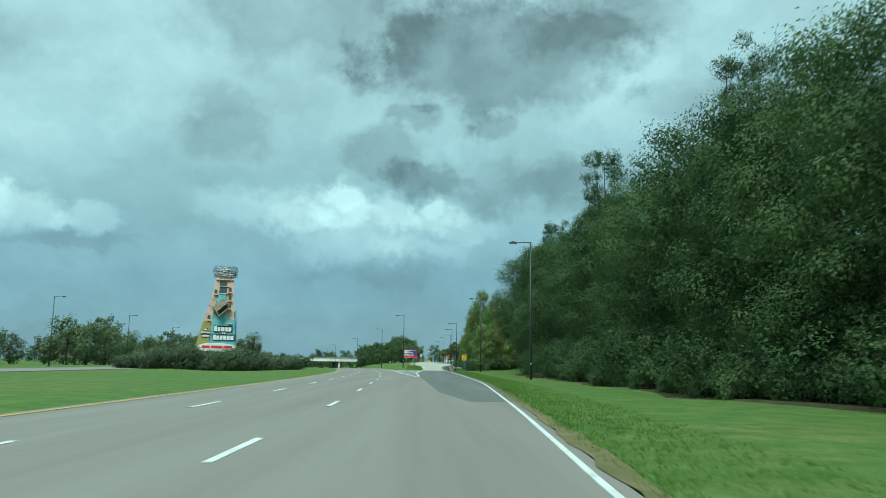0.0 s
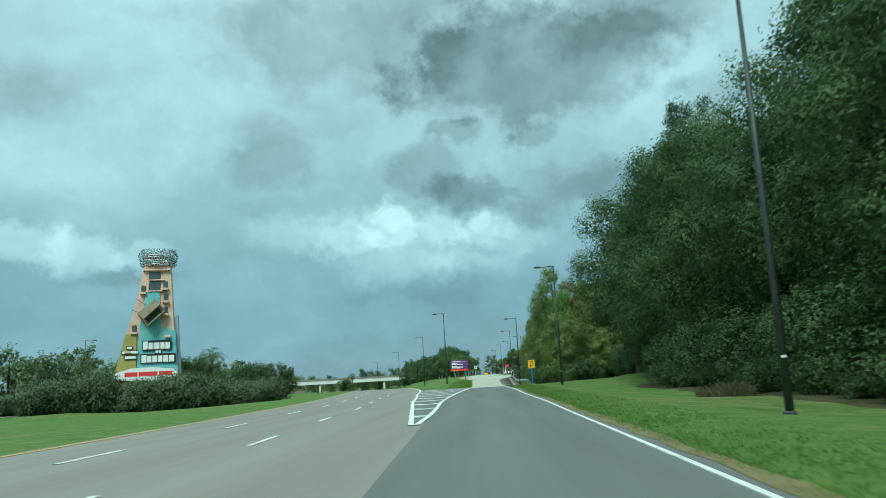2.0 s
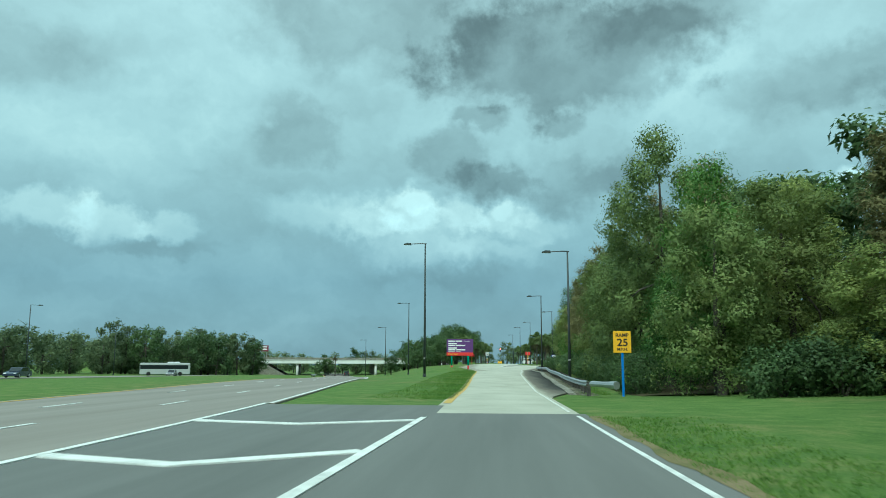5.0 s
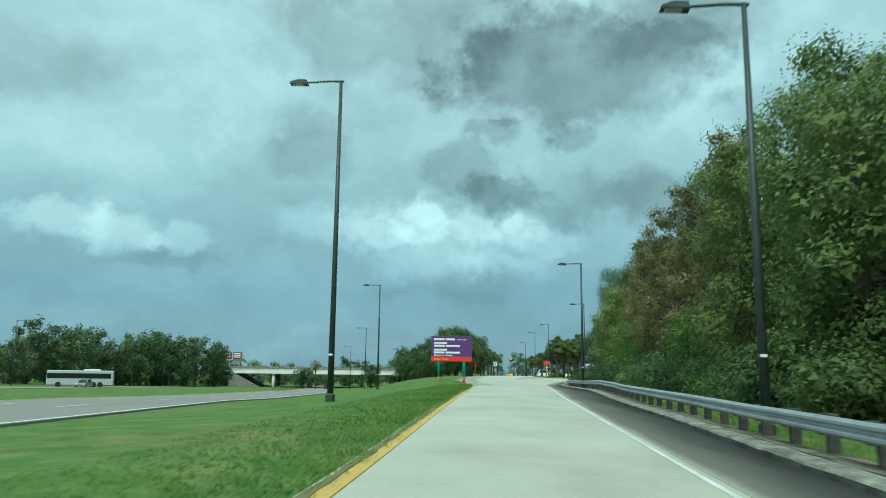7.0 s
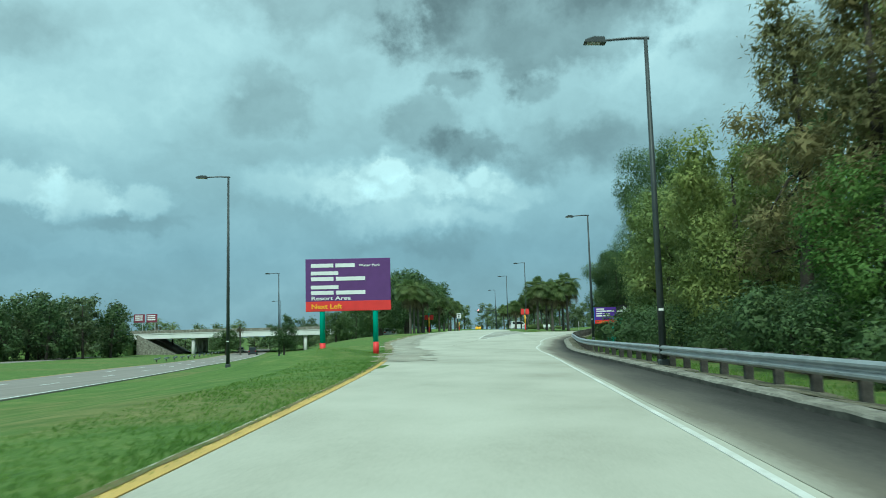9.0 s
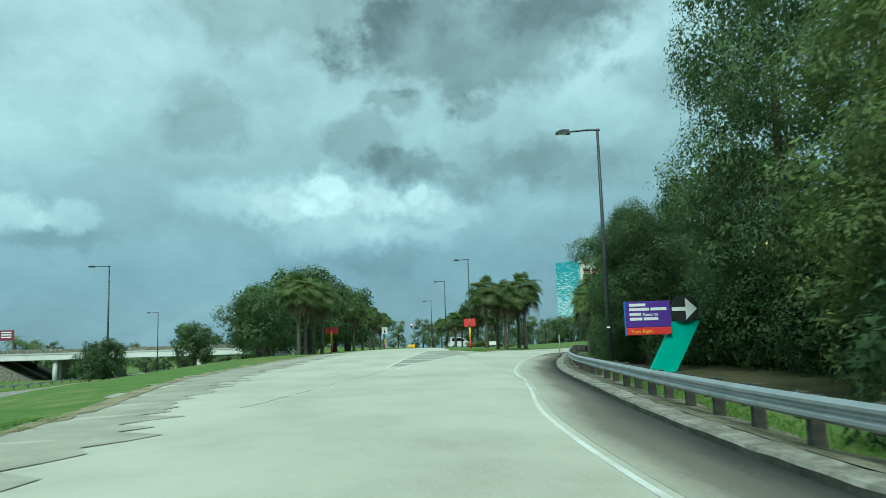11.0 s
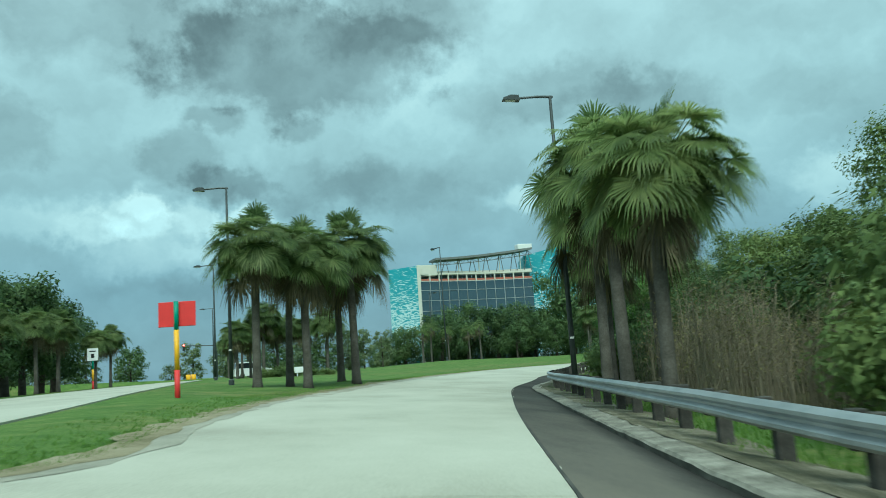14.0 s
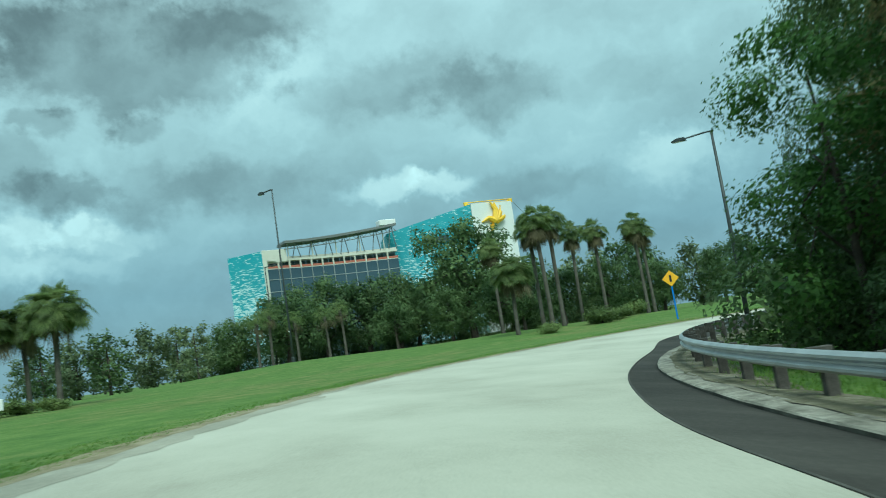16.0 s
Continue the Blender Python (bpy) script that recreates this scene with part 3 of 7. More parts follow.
road("road_opposite", strip(np.stack([main_left(ys) - 44, ys], -1), np.stack([main_left(ys) - 32, ys], -1), 0.0, 0.25), ASPHALT, "pale asphalt carriageway for oncoming traffic beyond a grass median")
ys = np.arange(26, 141.3, 1.25)
road("road_exit_lane", strip(np.stack([np.where(ys < 78, np.interp(ys, [26, 34, 75, 78], [1.5, 0.7, -0.35, -0.45]), np.interp(ys, GORE_RIGHT[:, 1], GORE_RIGHT[:, 0])), ys], -1), by_y(shifted(RIGHT_LINE, -0.3), ys), 0.006, 0.25), ASPHALT_DARK, "darker newer asphalt of the exit lane")
ys = np.arange(73.0, 146, 1.25)
road("road_gore", strip(by_y(GORE_LEFT, ys), np.stack([np.where(ys < 139, np.interp(ys, GORE_RIGHT[:, 1], GORE_RIGHT[:, 0]), np.interp(ys, LEFT_LINE[:, 1], LEFT_LINE[:, 0])), ys], -1), 0.004, 0.25), ASPHALT_DARK, "dark asphalt gore painted with chevrons")
ys = np.concatenate([np.arange(141, 281, 1.0), np.arange(281, 312.6, 0.5)])
ramp_slab = road("road_ramp", strip(by_y(shifted(LEFT_LINE, 0.2), ys), np.stack([np.interp(ys, RIGHT_LINE[:, 1], RIGHT_LINE[:, 0]) + 0.16, ys], -1), 0.0, 0.25, 61), CONCRETE, "pale grooved concrete ramp with dark joints")
# older grey concrete inside the painted split
ramp_slab.data.materials.append(surface("old_grey_concrete", [(0.20, 0.195, 0.165), (0.27, 0.262, 0.22), (0.33, 0.32, 0.27)], 0.4, 18.0, 0.88, bump=0.3))
for face in ramp_slab.data.polygons:
    cx, cy, _ = face.center
    if cy > 281.5 and np.interp(cy, [281, 286, 291.5, 297.7, 304, 312], [2.65, 2.9, 3.25, 3.8, 4.3, 4.95]) < cx < np.interp(cy, [281, 282.5, 285.2, 290.6, 296.2, 300.7, 305.2, 309, 312], [3.45, 3.62, 4.12, 5.35, 6.5, 7.45, 8.6, 8.3, 7.2]):
        face.material_index = 1
ys = np.arange(310, 488, 3.0)
road("road_branch", strip(by_y(LEFT_LINE, ys), np.stack([np.where(ys < 312, np.interp(ys, RIGHT_LINE[:, 1], RIGHT_LINE[:, 0]), 0) + np.where(ys >= 312, np.interp(ys, BRANCH_RIGHT[:, 1], BRANCH_RIGHT[:, 0]), 0), ys], -1), 0.003, 0.25), CONCRETE, "pale concrete road running straight on to traffic lights")
loop_r = RIGHT_LINE[RIGHT_LINE[:, 1] > 309]
road("road_loop", strip(resample(LOOP_LEFT[LOOP_LEFT[:, 0] > 7.2], 110), resample(shifted(loop_r, -0.16), 110), 0.006, 0.25), CONCRETE, "pale concrete loop ramp curving to the right")
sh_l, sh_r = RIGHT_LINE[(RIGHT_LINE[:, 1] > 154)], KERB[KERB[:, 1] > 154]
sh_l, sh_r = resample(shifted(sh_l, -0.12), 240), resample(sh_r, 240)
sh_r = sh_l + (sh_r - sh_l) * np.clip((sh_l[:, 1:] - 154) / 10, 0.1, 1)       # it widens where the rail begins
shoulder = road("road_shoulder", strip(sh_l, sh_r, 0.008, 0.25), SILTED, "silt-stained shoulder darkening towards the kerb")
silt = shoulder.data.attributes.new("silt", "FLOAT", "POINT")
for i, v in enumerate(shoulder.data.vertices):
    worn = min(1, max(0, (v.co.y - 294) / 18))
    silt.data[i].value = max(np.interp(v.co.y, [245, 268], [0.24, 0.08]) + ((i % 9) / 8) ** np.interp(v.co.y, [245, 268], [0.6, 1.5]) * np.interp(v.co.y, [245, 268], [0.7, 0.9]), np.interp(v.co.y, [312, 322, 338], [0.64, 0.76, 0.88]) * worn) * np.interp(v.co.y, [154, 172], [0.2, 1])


def line(name, c, width, mat, label, lift=0.014):
    """Paint along a line."""
    s = Shape()
    z0 = len(c)
    l, r = shifted(c, width / 2), shifted(c, -width / 2)
    zl, zr = ground_z(l[:, 0], l[:, 1]) + lift, ground_z(r[:, 0], r[:, 1]) + lift
    for i in range(z0 - 1):
        k = len(s.v)
        s.v += [(*l[i], zl[i]), (*r[i], zr[i]), (*r[i + 1], zr[i + 1]), (*l[i + 1], zl[i + 1])]
        s.v += [(x, y, h - lift - 0.01) for x, y, h in s.v[k:k + 4]]
        s.f += [(k + 3, k + 2, k + 1, k), (k, k + 4, k + 7, k + 3), (k + 2, k + 6, k + 5, k + 1)]
    return tagged(part(name, s, mat), label, "road marking", kind="structure")


line("white_edge_line", RIGHT_LINE[(RIGHT_LINE[:, 1] > -40) & (RIGHT_LINE[:, 1] < 141)], 0.095, WHITE_LINE, "worn white edge line on asphalt", 0.018)
line("white_ramp_line", shifted(RIGHT_LINE[(RIGHT_LINE[:, 1] > 141) & (RIGHT_LINE[:, 1] < 309)], 0.06), 0.095, RAMP_WHITE, "worn white edge line on concrete", 0.013)
line("yellow_ramp_line", shifted(LEFT_LINE[(LEFT_LINE[:, 1] > 146) & (LEFT_LINE[:, 1] < 246)], -0.02), 0.3, YELLOW_LINE, "faded yellow edge line under creeping grass", 0.013)
ys = np.arange(-40, 480, 2.0)
line("yellow_median_line", np.stack([main_left(ys) + 0.15, ys], -1), 0.16, YELLOW_LINE, "faded yellow line along the grass median")
line("white_gore_line", shifted(GORE_LEFT, 0.06), 0.155, WHITE_LINE, "white gore line beside the main carriageway", 0.026)
line("white_gore_line", shifted(GORE_RIGHT, -0.05), 0.165, WHITE_LINE, "white gore line beside the exit lane", 0.026)
ys = np.arange(146, 420, 2.0)
line("white_main_line", np.stack([main_left(ys) + 9.75, ys], -1), 0.15, WHITE_LINE, "worn white edge line of the main carriageway")
LANE_A = curve([(-2.5, -30), (-2.57, 10), (-2.6, 22), (-2.85, 36), (-3.1, 46), (-3.4, 58), (-3.85, 70), (-4.3, 78), (-4.75, 89), (-5.6, 100), (-6.4, 110), (-7.15, 121), (-8.5, 134), (-9.5, 146), (-14.0, 180), (-25, 260), (-41.2, 340), (-52, 390)])
LANE_B = curve([(-5.8, -30), (-5.9, 10), (-6.1, 30), (-6.4, 45), (-6.65, 56), (-6.85, 66), (-7.2, 78), (-7.7, 88), (-8.0, 97), (-8.8, 108), (-9.6, 118), (-10.9, 130), (-12.4, 143), (-17.2, 180), (-28.4, 260), (-44.4, 340), (-55.2, 390)])
for lane, starts in ((LANE_A, (-14.8, -2.6, 9.6, 21.8, 33.9, 45.8, 57.6, 68, 77.8, 88, 98.6, 109.3, 121, 133.2, 144.4)), (LANE_B, (-15.6, -3.5, 8.6, 20.5, 32.6, 44.6, 55.7, 65.8, 76.6, 87, 96.5, 107, 118, 130.5, 142.5))):
    for y in (*starts, *np.arange(156, 385, 12.19)):
        yy = np.array([y, y + 1.5, y + 3.05])
        line("lane_dash", by_y(lane, yy), 0.13, WHITE_LINE, "short white lane dash on asphalt")
# chevrons of the first gore: left foot, middle, right foot
for a, m, b in (((-0.98, 77.9), (-0.75, 77.3), (-0.55, 77.8)), ((-1.55, 84.5), (-1.1, 83.8), (-0.65, 84.5)), ((-2.1, 90.5), (-1.4, 89.7), (-0.9, 90.6)), ((-2.75, 96.7), (-1.75, 96.1), (-0.9, 97.2)), ((-3.2, 103), (-1.9, 102.1), (-0.8, 103.8)), ((-3.65, 109.3), (-2.1, 108.6), (-0.7, 110.2)), ((-4.2, 115.6), (-2.2, 115.0), (-0.5, 116.2)), ((-4.5, 123), (-2.7, 121.9), (-0.5, 123.6)), ((-4.95, 130.2), (-2.6, 129.3), (-0.3, 131)), ((-5.5, 137.5), (-2.7, 136.6), (-0.2, 138))):
    line("gore_chevron", np.array([a, m, b]), 0.42, WHITE_LINE, "white painted chevron in the gore", 0.024)
line("white_split_line", curve([(2.6, 279), (2.7, 282.4), (2.9, 286), (3.25, 291.5), (3.8, 297.7), (4.3, 304), (4.9, 311.5)]), 0.12, RAMP_WHITE, "worn white line at the split of the ramp", 0.011)
line("white_split_line", curve([(3.1, 278.2), (3.4, 280.5), (3.62, 282.5), (4.12, 285.2), (5.35, 290.6), (6.5, 296.2), (7.45, 300.7), (8.1, 303.4), (8.6, 305.2), (9.2, 307.6)]), 0.17, RAMP_WHITE, "worn white line at the split of the ramp", 0.011)
for a, m, b in (((2.88, 285.6), (3.5, 285.05), (4.2, 285.3)), ((3.25, 291.6), (4.35, 290.6), (5.3, 290.5)), ((3.7, 296.8), (5.1, 295.1), (6.4, 296.0)), ((4.1, 301.9), (5.8, 299.7), (7.3, 300.3)), ((4.6, 306.8), (6.5, 304.7), (8.8, 306.2))):
    bar = np.vstack([np.linspace(p, q, 4)[:-1] for p, q in ((a, m), (m, b))] + [b])
    line("split_chevron", bar, 0.24, RAMP_WHITE, "worn white painted chevron at the split", 0.010)

# joints, worn edges and creeping soil on the concrete
SAND = surface("sandy_soil", [(0.13, 0.118, 0.066), (0.235, 0.205, 0.13), (0.33, 0.295, 0.205)], 1.1, 12.0, 0.95, bump=0.6, bump_dist=0.02, spec=0.1)
WORN = surface("dirty_concrete_edge", [(0.22, 0.21, 0.165), (0.30, 0.288, 0.23), (0.38, 0.365, 0.295)], 0.6, 12.0, 0.9, bump=0.4)

def ragged(name, c, inner, outer, mat, label, lift, seed, rough=0.35):
    """A strip with uneven edges beside a line, inner and outer metres to its left."""
    rg = random.Random(seed)
    sh = Shape()
    for i, (a, b) in enumerate(zip(shifted(c, inner), shifted(c, outer))):
        w = (b - a)
        pa = a - w * rg.uniform(0, rough)
        pb = b + w * rg.uniform(-rough, rough) * 0.6
        sh.v += [(*pa, gz(*pa) + lift), (*pb, gz(*pb) + lift)]
    sh.f = [(2 * i, 2 * i + 2, 2 * i + 3, 2 * i + 1)[::-1] for i in range(len(c) - 1)]
    return tagged(part(name, sh, mat), label, "verge", kind="structure")


loop_l = resample(LOOP_LEFT[LOOP_LEFT[:, 0] > 9.0], 150)
ragged("worn_edge", loop_l, -0.4, 0.05, WORN, "dirty worn edge of the concrete loop", 0.012, 3, 0.6)
ragged("worn_edge", loop_l[(loop_l[:, 1] > 334) & (loop_l[:, 1] < 368)], -0.85, -0.3, WORN, "wide dirty worn edge of the concrete loop", 0.010, 15, 0.6)
ragged("soil_edge", loop_l, -0.05, 0.55, SAND, "sandy dry soil between concrete and lawn", 0.016, 4, 0.5)
ll_ = resample(LEFT_LINE[(LEFT_LINE[:, 1] > 150) & (LEFT_LINE[:, 1] < 262)], 170)
ragged("soil_edge_ramp", ll_, 0.04, 0.13, DRY, "sandy dry soil between ramp and grass", 0.02, 5, 0.6)
rl_ = resample(RIGHT_LINE[(RIGHT_LINE[:, 1] > -5) & (RIGHT_LINE[:, 1] < 141)], 160)
ragged("soil_edge_lane", rl_, -0.3, -0.55, DRY, "dry soil along the exit lane", 0.012, 6, 0.6)


def blades(name, c, near, far_, count, seed, label, tall=(0.035, 0.085)):
    """Grass blades beside a line, thickest near it."""
    rg = np.random.default_rng(seed)
    i = rg.integers(0, len(c) - 1, count)
    u = rg.uniform(0, 1, (count, 1))
    T = np.gradient(c, axis=0)
    T /= np.linalg.norm(T, axis=1)[:, None]
    nrm = np.stack([-T[:, 1], T[:, 0]], -1)
    off = near + (far_ - near) * rg.uniform(0, 1, (count, 1)) ** 1.6
    p = c[i] * (1 - u) + c[i + 1] * u + nrm[i] * off
    z = ground_z(p[:, 0], p[:, 1])
    b = np.column_stack([p, z - 0.02])
    V = []
    for k in range(3):
        o = np.column_stack([rg.normal(0, 0.05, (count, 2)), np.zeros(count)])
        h = rg.uniform(*tall, count)
        tip = b + o + np.column_stack([rg.normal(0, 0.04, (count, 2)), h])
        a = rg.uniform(0, 6.28, count)
        w = np.column_stack([np.cos(a), np.sin(a), 0 * a]) * 0.014
        V.append(np.stack([b + o - w, b + o + w, tip], 1))
    V = np.concatenate(V).reshape(-1, 3)
    return tagged(part(name, mesh_of(name, V, np.arange(len(V)).reshape(-1, 3), BLADE), BLADE), label, "grass", kind="stuff")


blades("verge_grass", ll_, 0.02, 3.6, 20000, 7, "short green grass blades beside the ramp")
blades("verge_grass", rl_, -0.4, -3.2, 16000, 8, "short green grass blades beside the exit lane")
blades("verge_grass", loop_l, 0.15, 2.2, 9000, 9, "short green grass blades on the island")

line("shoulder_joint", resample(sh_l[sh_l[:, 1] > 303], 160), 0.04, SEALANT, "dark cracked joint between concrete and shoulder", 0.02)

# sand on the inner edge of the widening ramp, and cracks in its old concrete
wl_ = resample(LEFT_LINE[(LEFT_LINE[:, 1] > 240) & (LEFT_LINE[:, 1] < 312)], 110)
ragged("sandy_edge", wl_, -1.5, 0.06, WORN, "sandy dirt washed onto the edge of the ramp", 0.012, 12, 0.9)
ragged("soil_edge_widening", wl_, 0.0, 0.4, SAND, "bare tan soil beside the ramp", 0.02, 13, 0.6)
rc = random.Random(14)


CRACK = surface("dusty_crack_filling", [(0.14, 0.134, 0.11), (0.21, 0.20, 0.168), (0.30, 0.288, 0.24)], 1.5, 20.0, 0.9, bump=0.1)


def crack(points, width):
    c = curve(points, 0.4)
    c = c + np.array([[rc.uniform(-0.05, 0.05), rc.uniform(-0.05, 0.05)] for _ in c])
    line("pavement_crack", c, width * 0.42, CRACK, "dark ragged crack in the concrete", 0.005)


for pts, w in (([(0.1, 260.8), (0.4, 262.6), (0.6, 264)], 0.025), ([(0.7, 264.8), (1.0, 266.5)], 0.06), ([(1.1, 267.6), (1.25, 268.6)], 0.025), ([(1.5, 270.1), (2.2, 274.2), (2.6, 278)], 0.055), ([(1.4, 282.5), (1.9, 284), (2.3, 285.7)], 0.03), ([(0.3, 274), (0.7, 277)], 0.03), ([(5.6, 286), (5.9, 286.5)], 0.04), ([(0.3, 205), (0.9, 205.2)], 0.02), ([(15.5, 330), (16.0, 331.5)], 0.03), ([(24, 350), (25.2, 352.4)], 0.025)):
    crack(pts, w)

# ---- plants ----
def unit(v):
    return v / np.maximum(np.linalg.norm(v, axis=-1, keepdims=True), 1e-9)


def sprays(rng, pos, axis_dir, per, reach, length, width, side=0.8):
    """Leafy twigs: per leaves along each axis from pos. Returns corners and quads."""
    n = len(pos)
    axis_dir = unit(axis_dir)
    ref = unit(rng.normal(size=(n, 3)))
    s1 = unit(np.cross(axis_dir, ref))
    s2 = np.cross(axis_dir, s1)
    V = []
    for j in range(per):
        a = rng.uniform(0, 2 * np.pi, n)[:, None]
        out = np.cos(a) * s1 + np.sin(a) * s2
        d = unit(axis_dir * rng.uniform(0.2, 0.9, (n, 1)) + out * side)
        l = length * rng.uniform(0.7, 1.3, (n, 1))
        base = pos + axis_dir * reach * ((j + rng.uniform(0, 1, (n, 1))) / per)
        w = unit(np.cross(d, rng.normal(size=(n, 3)))) * width * 0.5 * rng.uniform(0.8, 1.2, (n, 1))
        V.append(np.stack([base, base + d * l * 0.5 + w, base + d * l, base + d * l * 0.5 - w], 1))
    V = np.concatenate(V, 0).reshape(-1, 3)
    return V, np.arange(len(V)).reshape(-1, 4)


def join(*meshes):
    vs, fs, k = [], [], 0
    for v, f in meshes:
        vs.append(v)
        fs += [tuple(int(i) + k for i in q) for q in f]
        k += len(v)
    return np.concatenate(vs), fs


def crown_points(rng, lobes, n, shell=(0.55, 1.05), face=0.0):
    """Points on the outer parts of overlapping lobes (x, y, z, rx, rz), and the way outwards. face: more of them on the -x side."""
    L = np.array(lobes)
    m = n * 4
    area = L[:, 3] ** 2
    i = rng.choice(len(L), m, p=area / area.sum())
    d = unit(rng.normal(size=(m, 3)))
    r = rng.uniform(*shell, (m, 1)) ** 0.6
    p = L[i, :3] + d * r * np.stack([L[i, 3], L[i, 3], L[i, 4]], -1)
    # inside the neighbouring lobes nothing grows
    q = (p[:, None] - L[None, :, :3]) / np.stack([L[:, 3], L[:, 3], L[:, 4]], -1)[None]
    buried = (np.linalg.norm(q, axis=-1) < 0.72).sum(1) > 0
    keep = ~buried & ((d[:, 0] < 0.35) | (d[:, 2] > 0.35) | (rng.uniform(size=m) > face))
    order = np.concatenate([np.flatnonzero(keep), np.flatnonzero(~keep)])[:n]
    return p[order], d[order]


def leaf_clumps(rng, pos, out, per, radius, length, width, droop=0.5, wild=0.55, tall=1.0):
    """Clumps of leaves about pos that turn their faces outwards and up and let their tips hang."""
    n = len(pos)
    out = unit(out)
    sizes = rng.uniform(0.6, 1.35, (n, 1))
    V = []
    for j in range(per):
        o = rng.normal(size=(n, 3)) * 0.5
        nrm = unit(out * 0.75 + [0, 0, 0.45] + o * 0.7 + rng.normal(size=(n, 3)) * wild)
        d = rng.normal(size=(n, 3)) + out * 0.5 - np.array([0, 0, droop])
        d = unit(d - nrm * (d * nrm).sum(-1, keepdims=True))
        w = np.cross(nrm, d) * width * 0.5 * rng.uniform(0.7, 1.3, (n, 1))
        l = d * length * rng.uniform(0.7, 1.3, (n, 1))
        base = pos + np.clip(o, -0.8, 0.8) * radius * sizes * np.array([1, 1, tall])
        V.append(np.stack([base + w, base + l, base - w], 1))
    V = np.concatenate(V, 0).reshape(-1, 3)
    return V, np.arange(len(V)).reshape(-1, 3)


def inner_leaves(rng, lobes, per, length, width):
    """The leafy inside of each lobe."""
    L = np.repeat(np.array(lobes), per, 0)
    d = unit(rng.normal(size=(len(L), 3)))
    p = L[:, :3] + d * (rng.uniform(0.05, 1, (len(L), 1)) ** 0.5) * 0.82 * np.stack([L[:, 3], L[:, 3], L[:, 4]], -1)
    return leaf_clumps(rng, p, d, 1, 0.1, length, width, 0.4, 0.5)


def leafy_mesh(name, v, f, mat, lobes, soft=0.75, seed=1):
    """Leaves as one mesh; their shading follows the rounded lobes they grow on, so that a crown reads as soft masses."""
    v = np.asarray(v, float)
    L = np.array(lobes, float)
    R3 = np.stack([L[:, 3], L[:, 3], L[:, 4]], -1)
    first = np.array([q[0] for q in f])
    p = v[first]
    out = np.empty_like(p)
    for k in range(0, len(p), 4000):
        q = (p[k:k + 4000, None] - L[None, :, :3]) / R3[None]
        d = np.linalg.norm(q, axis=-1)
        i = d.argmin(1)
        out[k:k + 4000] = q[np.arange(len(i)), i]
    rg = np.random.default_rng(seed)
    out = unit(unit(out) + [0, 0, 0.3] + rg.normal(size=out.shape) * 0.22)
    a = v[np.array([q[1] for q in f])] - p
    b = v[np.array([q[2] for q in f])] - p
    g = unit(np.cross(a, b))
    back = (g * out).sum(1) < 0
    f = [tuple(q[::-1]) if w else tuple(q) for q, w in zip(f, back)]
    g[back] *= -1
    n = unit(out * soft + g * (1 - soft))
    me = mesh_of(name, v, f, mat, True)
    vn = np.zeros_like(v)
    vn[np.concatenate([np.array(q) for q in f])] = np.repeat(n, [len(q) for q in f], 0)
    me.normals_split_custom_set_from_vertices(vn.tolist())
    return me


def trunk_mesh(rng, height, r, lobes, lean=0.4, limbs=9, apart=None):
    """Trunk and limbs; with a list given, the limbs go into it as shapes of their own."""
    s = Shape()
    top = Vector((rng.uniform(-lean, lean), rng.uniform(-lean, lean), height))
    mid = top * 0.5 + Vector((rng.uniform(-lean, lean), rng.uniform(-lean, lean), 0)) * 0.6
    pts = [Vector((0, 0, -0.3)), Vector((0, 0, 0.25)), mid * 0.5, mid, (mid + top) / 2, top]
    s.tube(pts, [r * 1.7, r * 1.15, r * 0.95, r * 0.8, r * 0.55, r * 0.25], 9)
    for k, lb in enumerate(lobes[:limbs]):
        a = pts[2].lerp(top, rng.uniform(0.0, 0.7))
        b = Vector(lb[:3])
        m = a.lerp(b, 0.5) + Vector((rng.uniform(-0.5, 0.5), rng.uniform(-0.5, 0.5), rng.uniform(0.0, 0.7)))
        limb = s if apart is None else Shape()
        limb.tube([a, m, b], [r * 0.42, r * 0.26, r * 0.09], 6)
        if apart is not None:
            apart.append(limb)
    return s


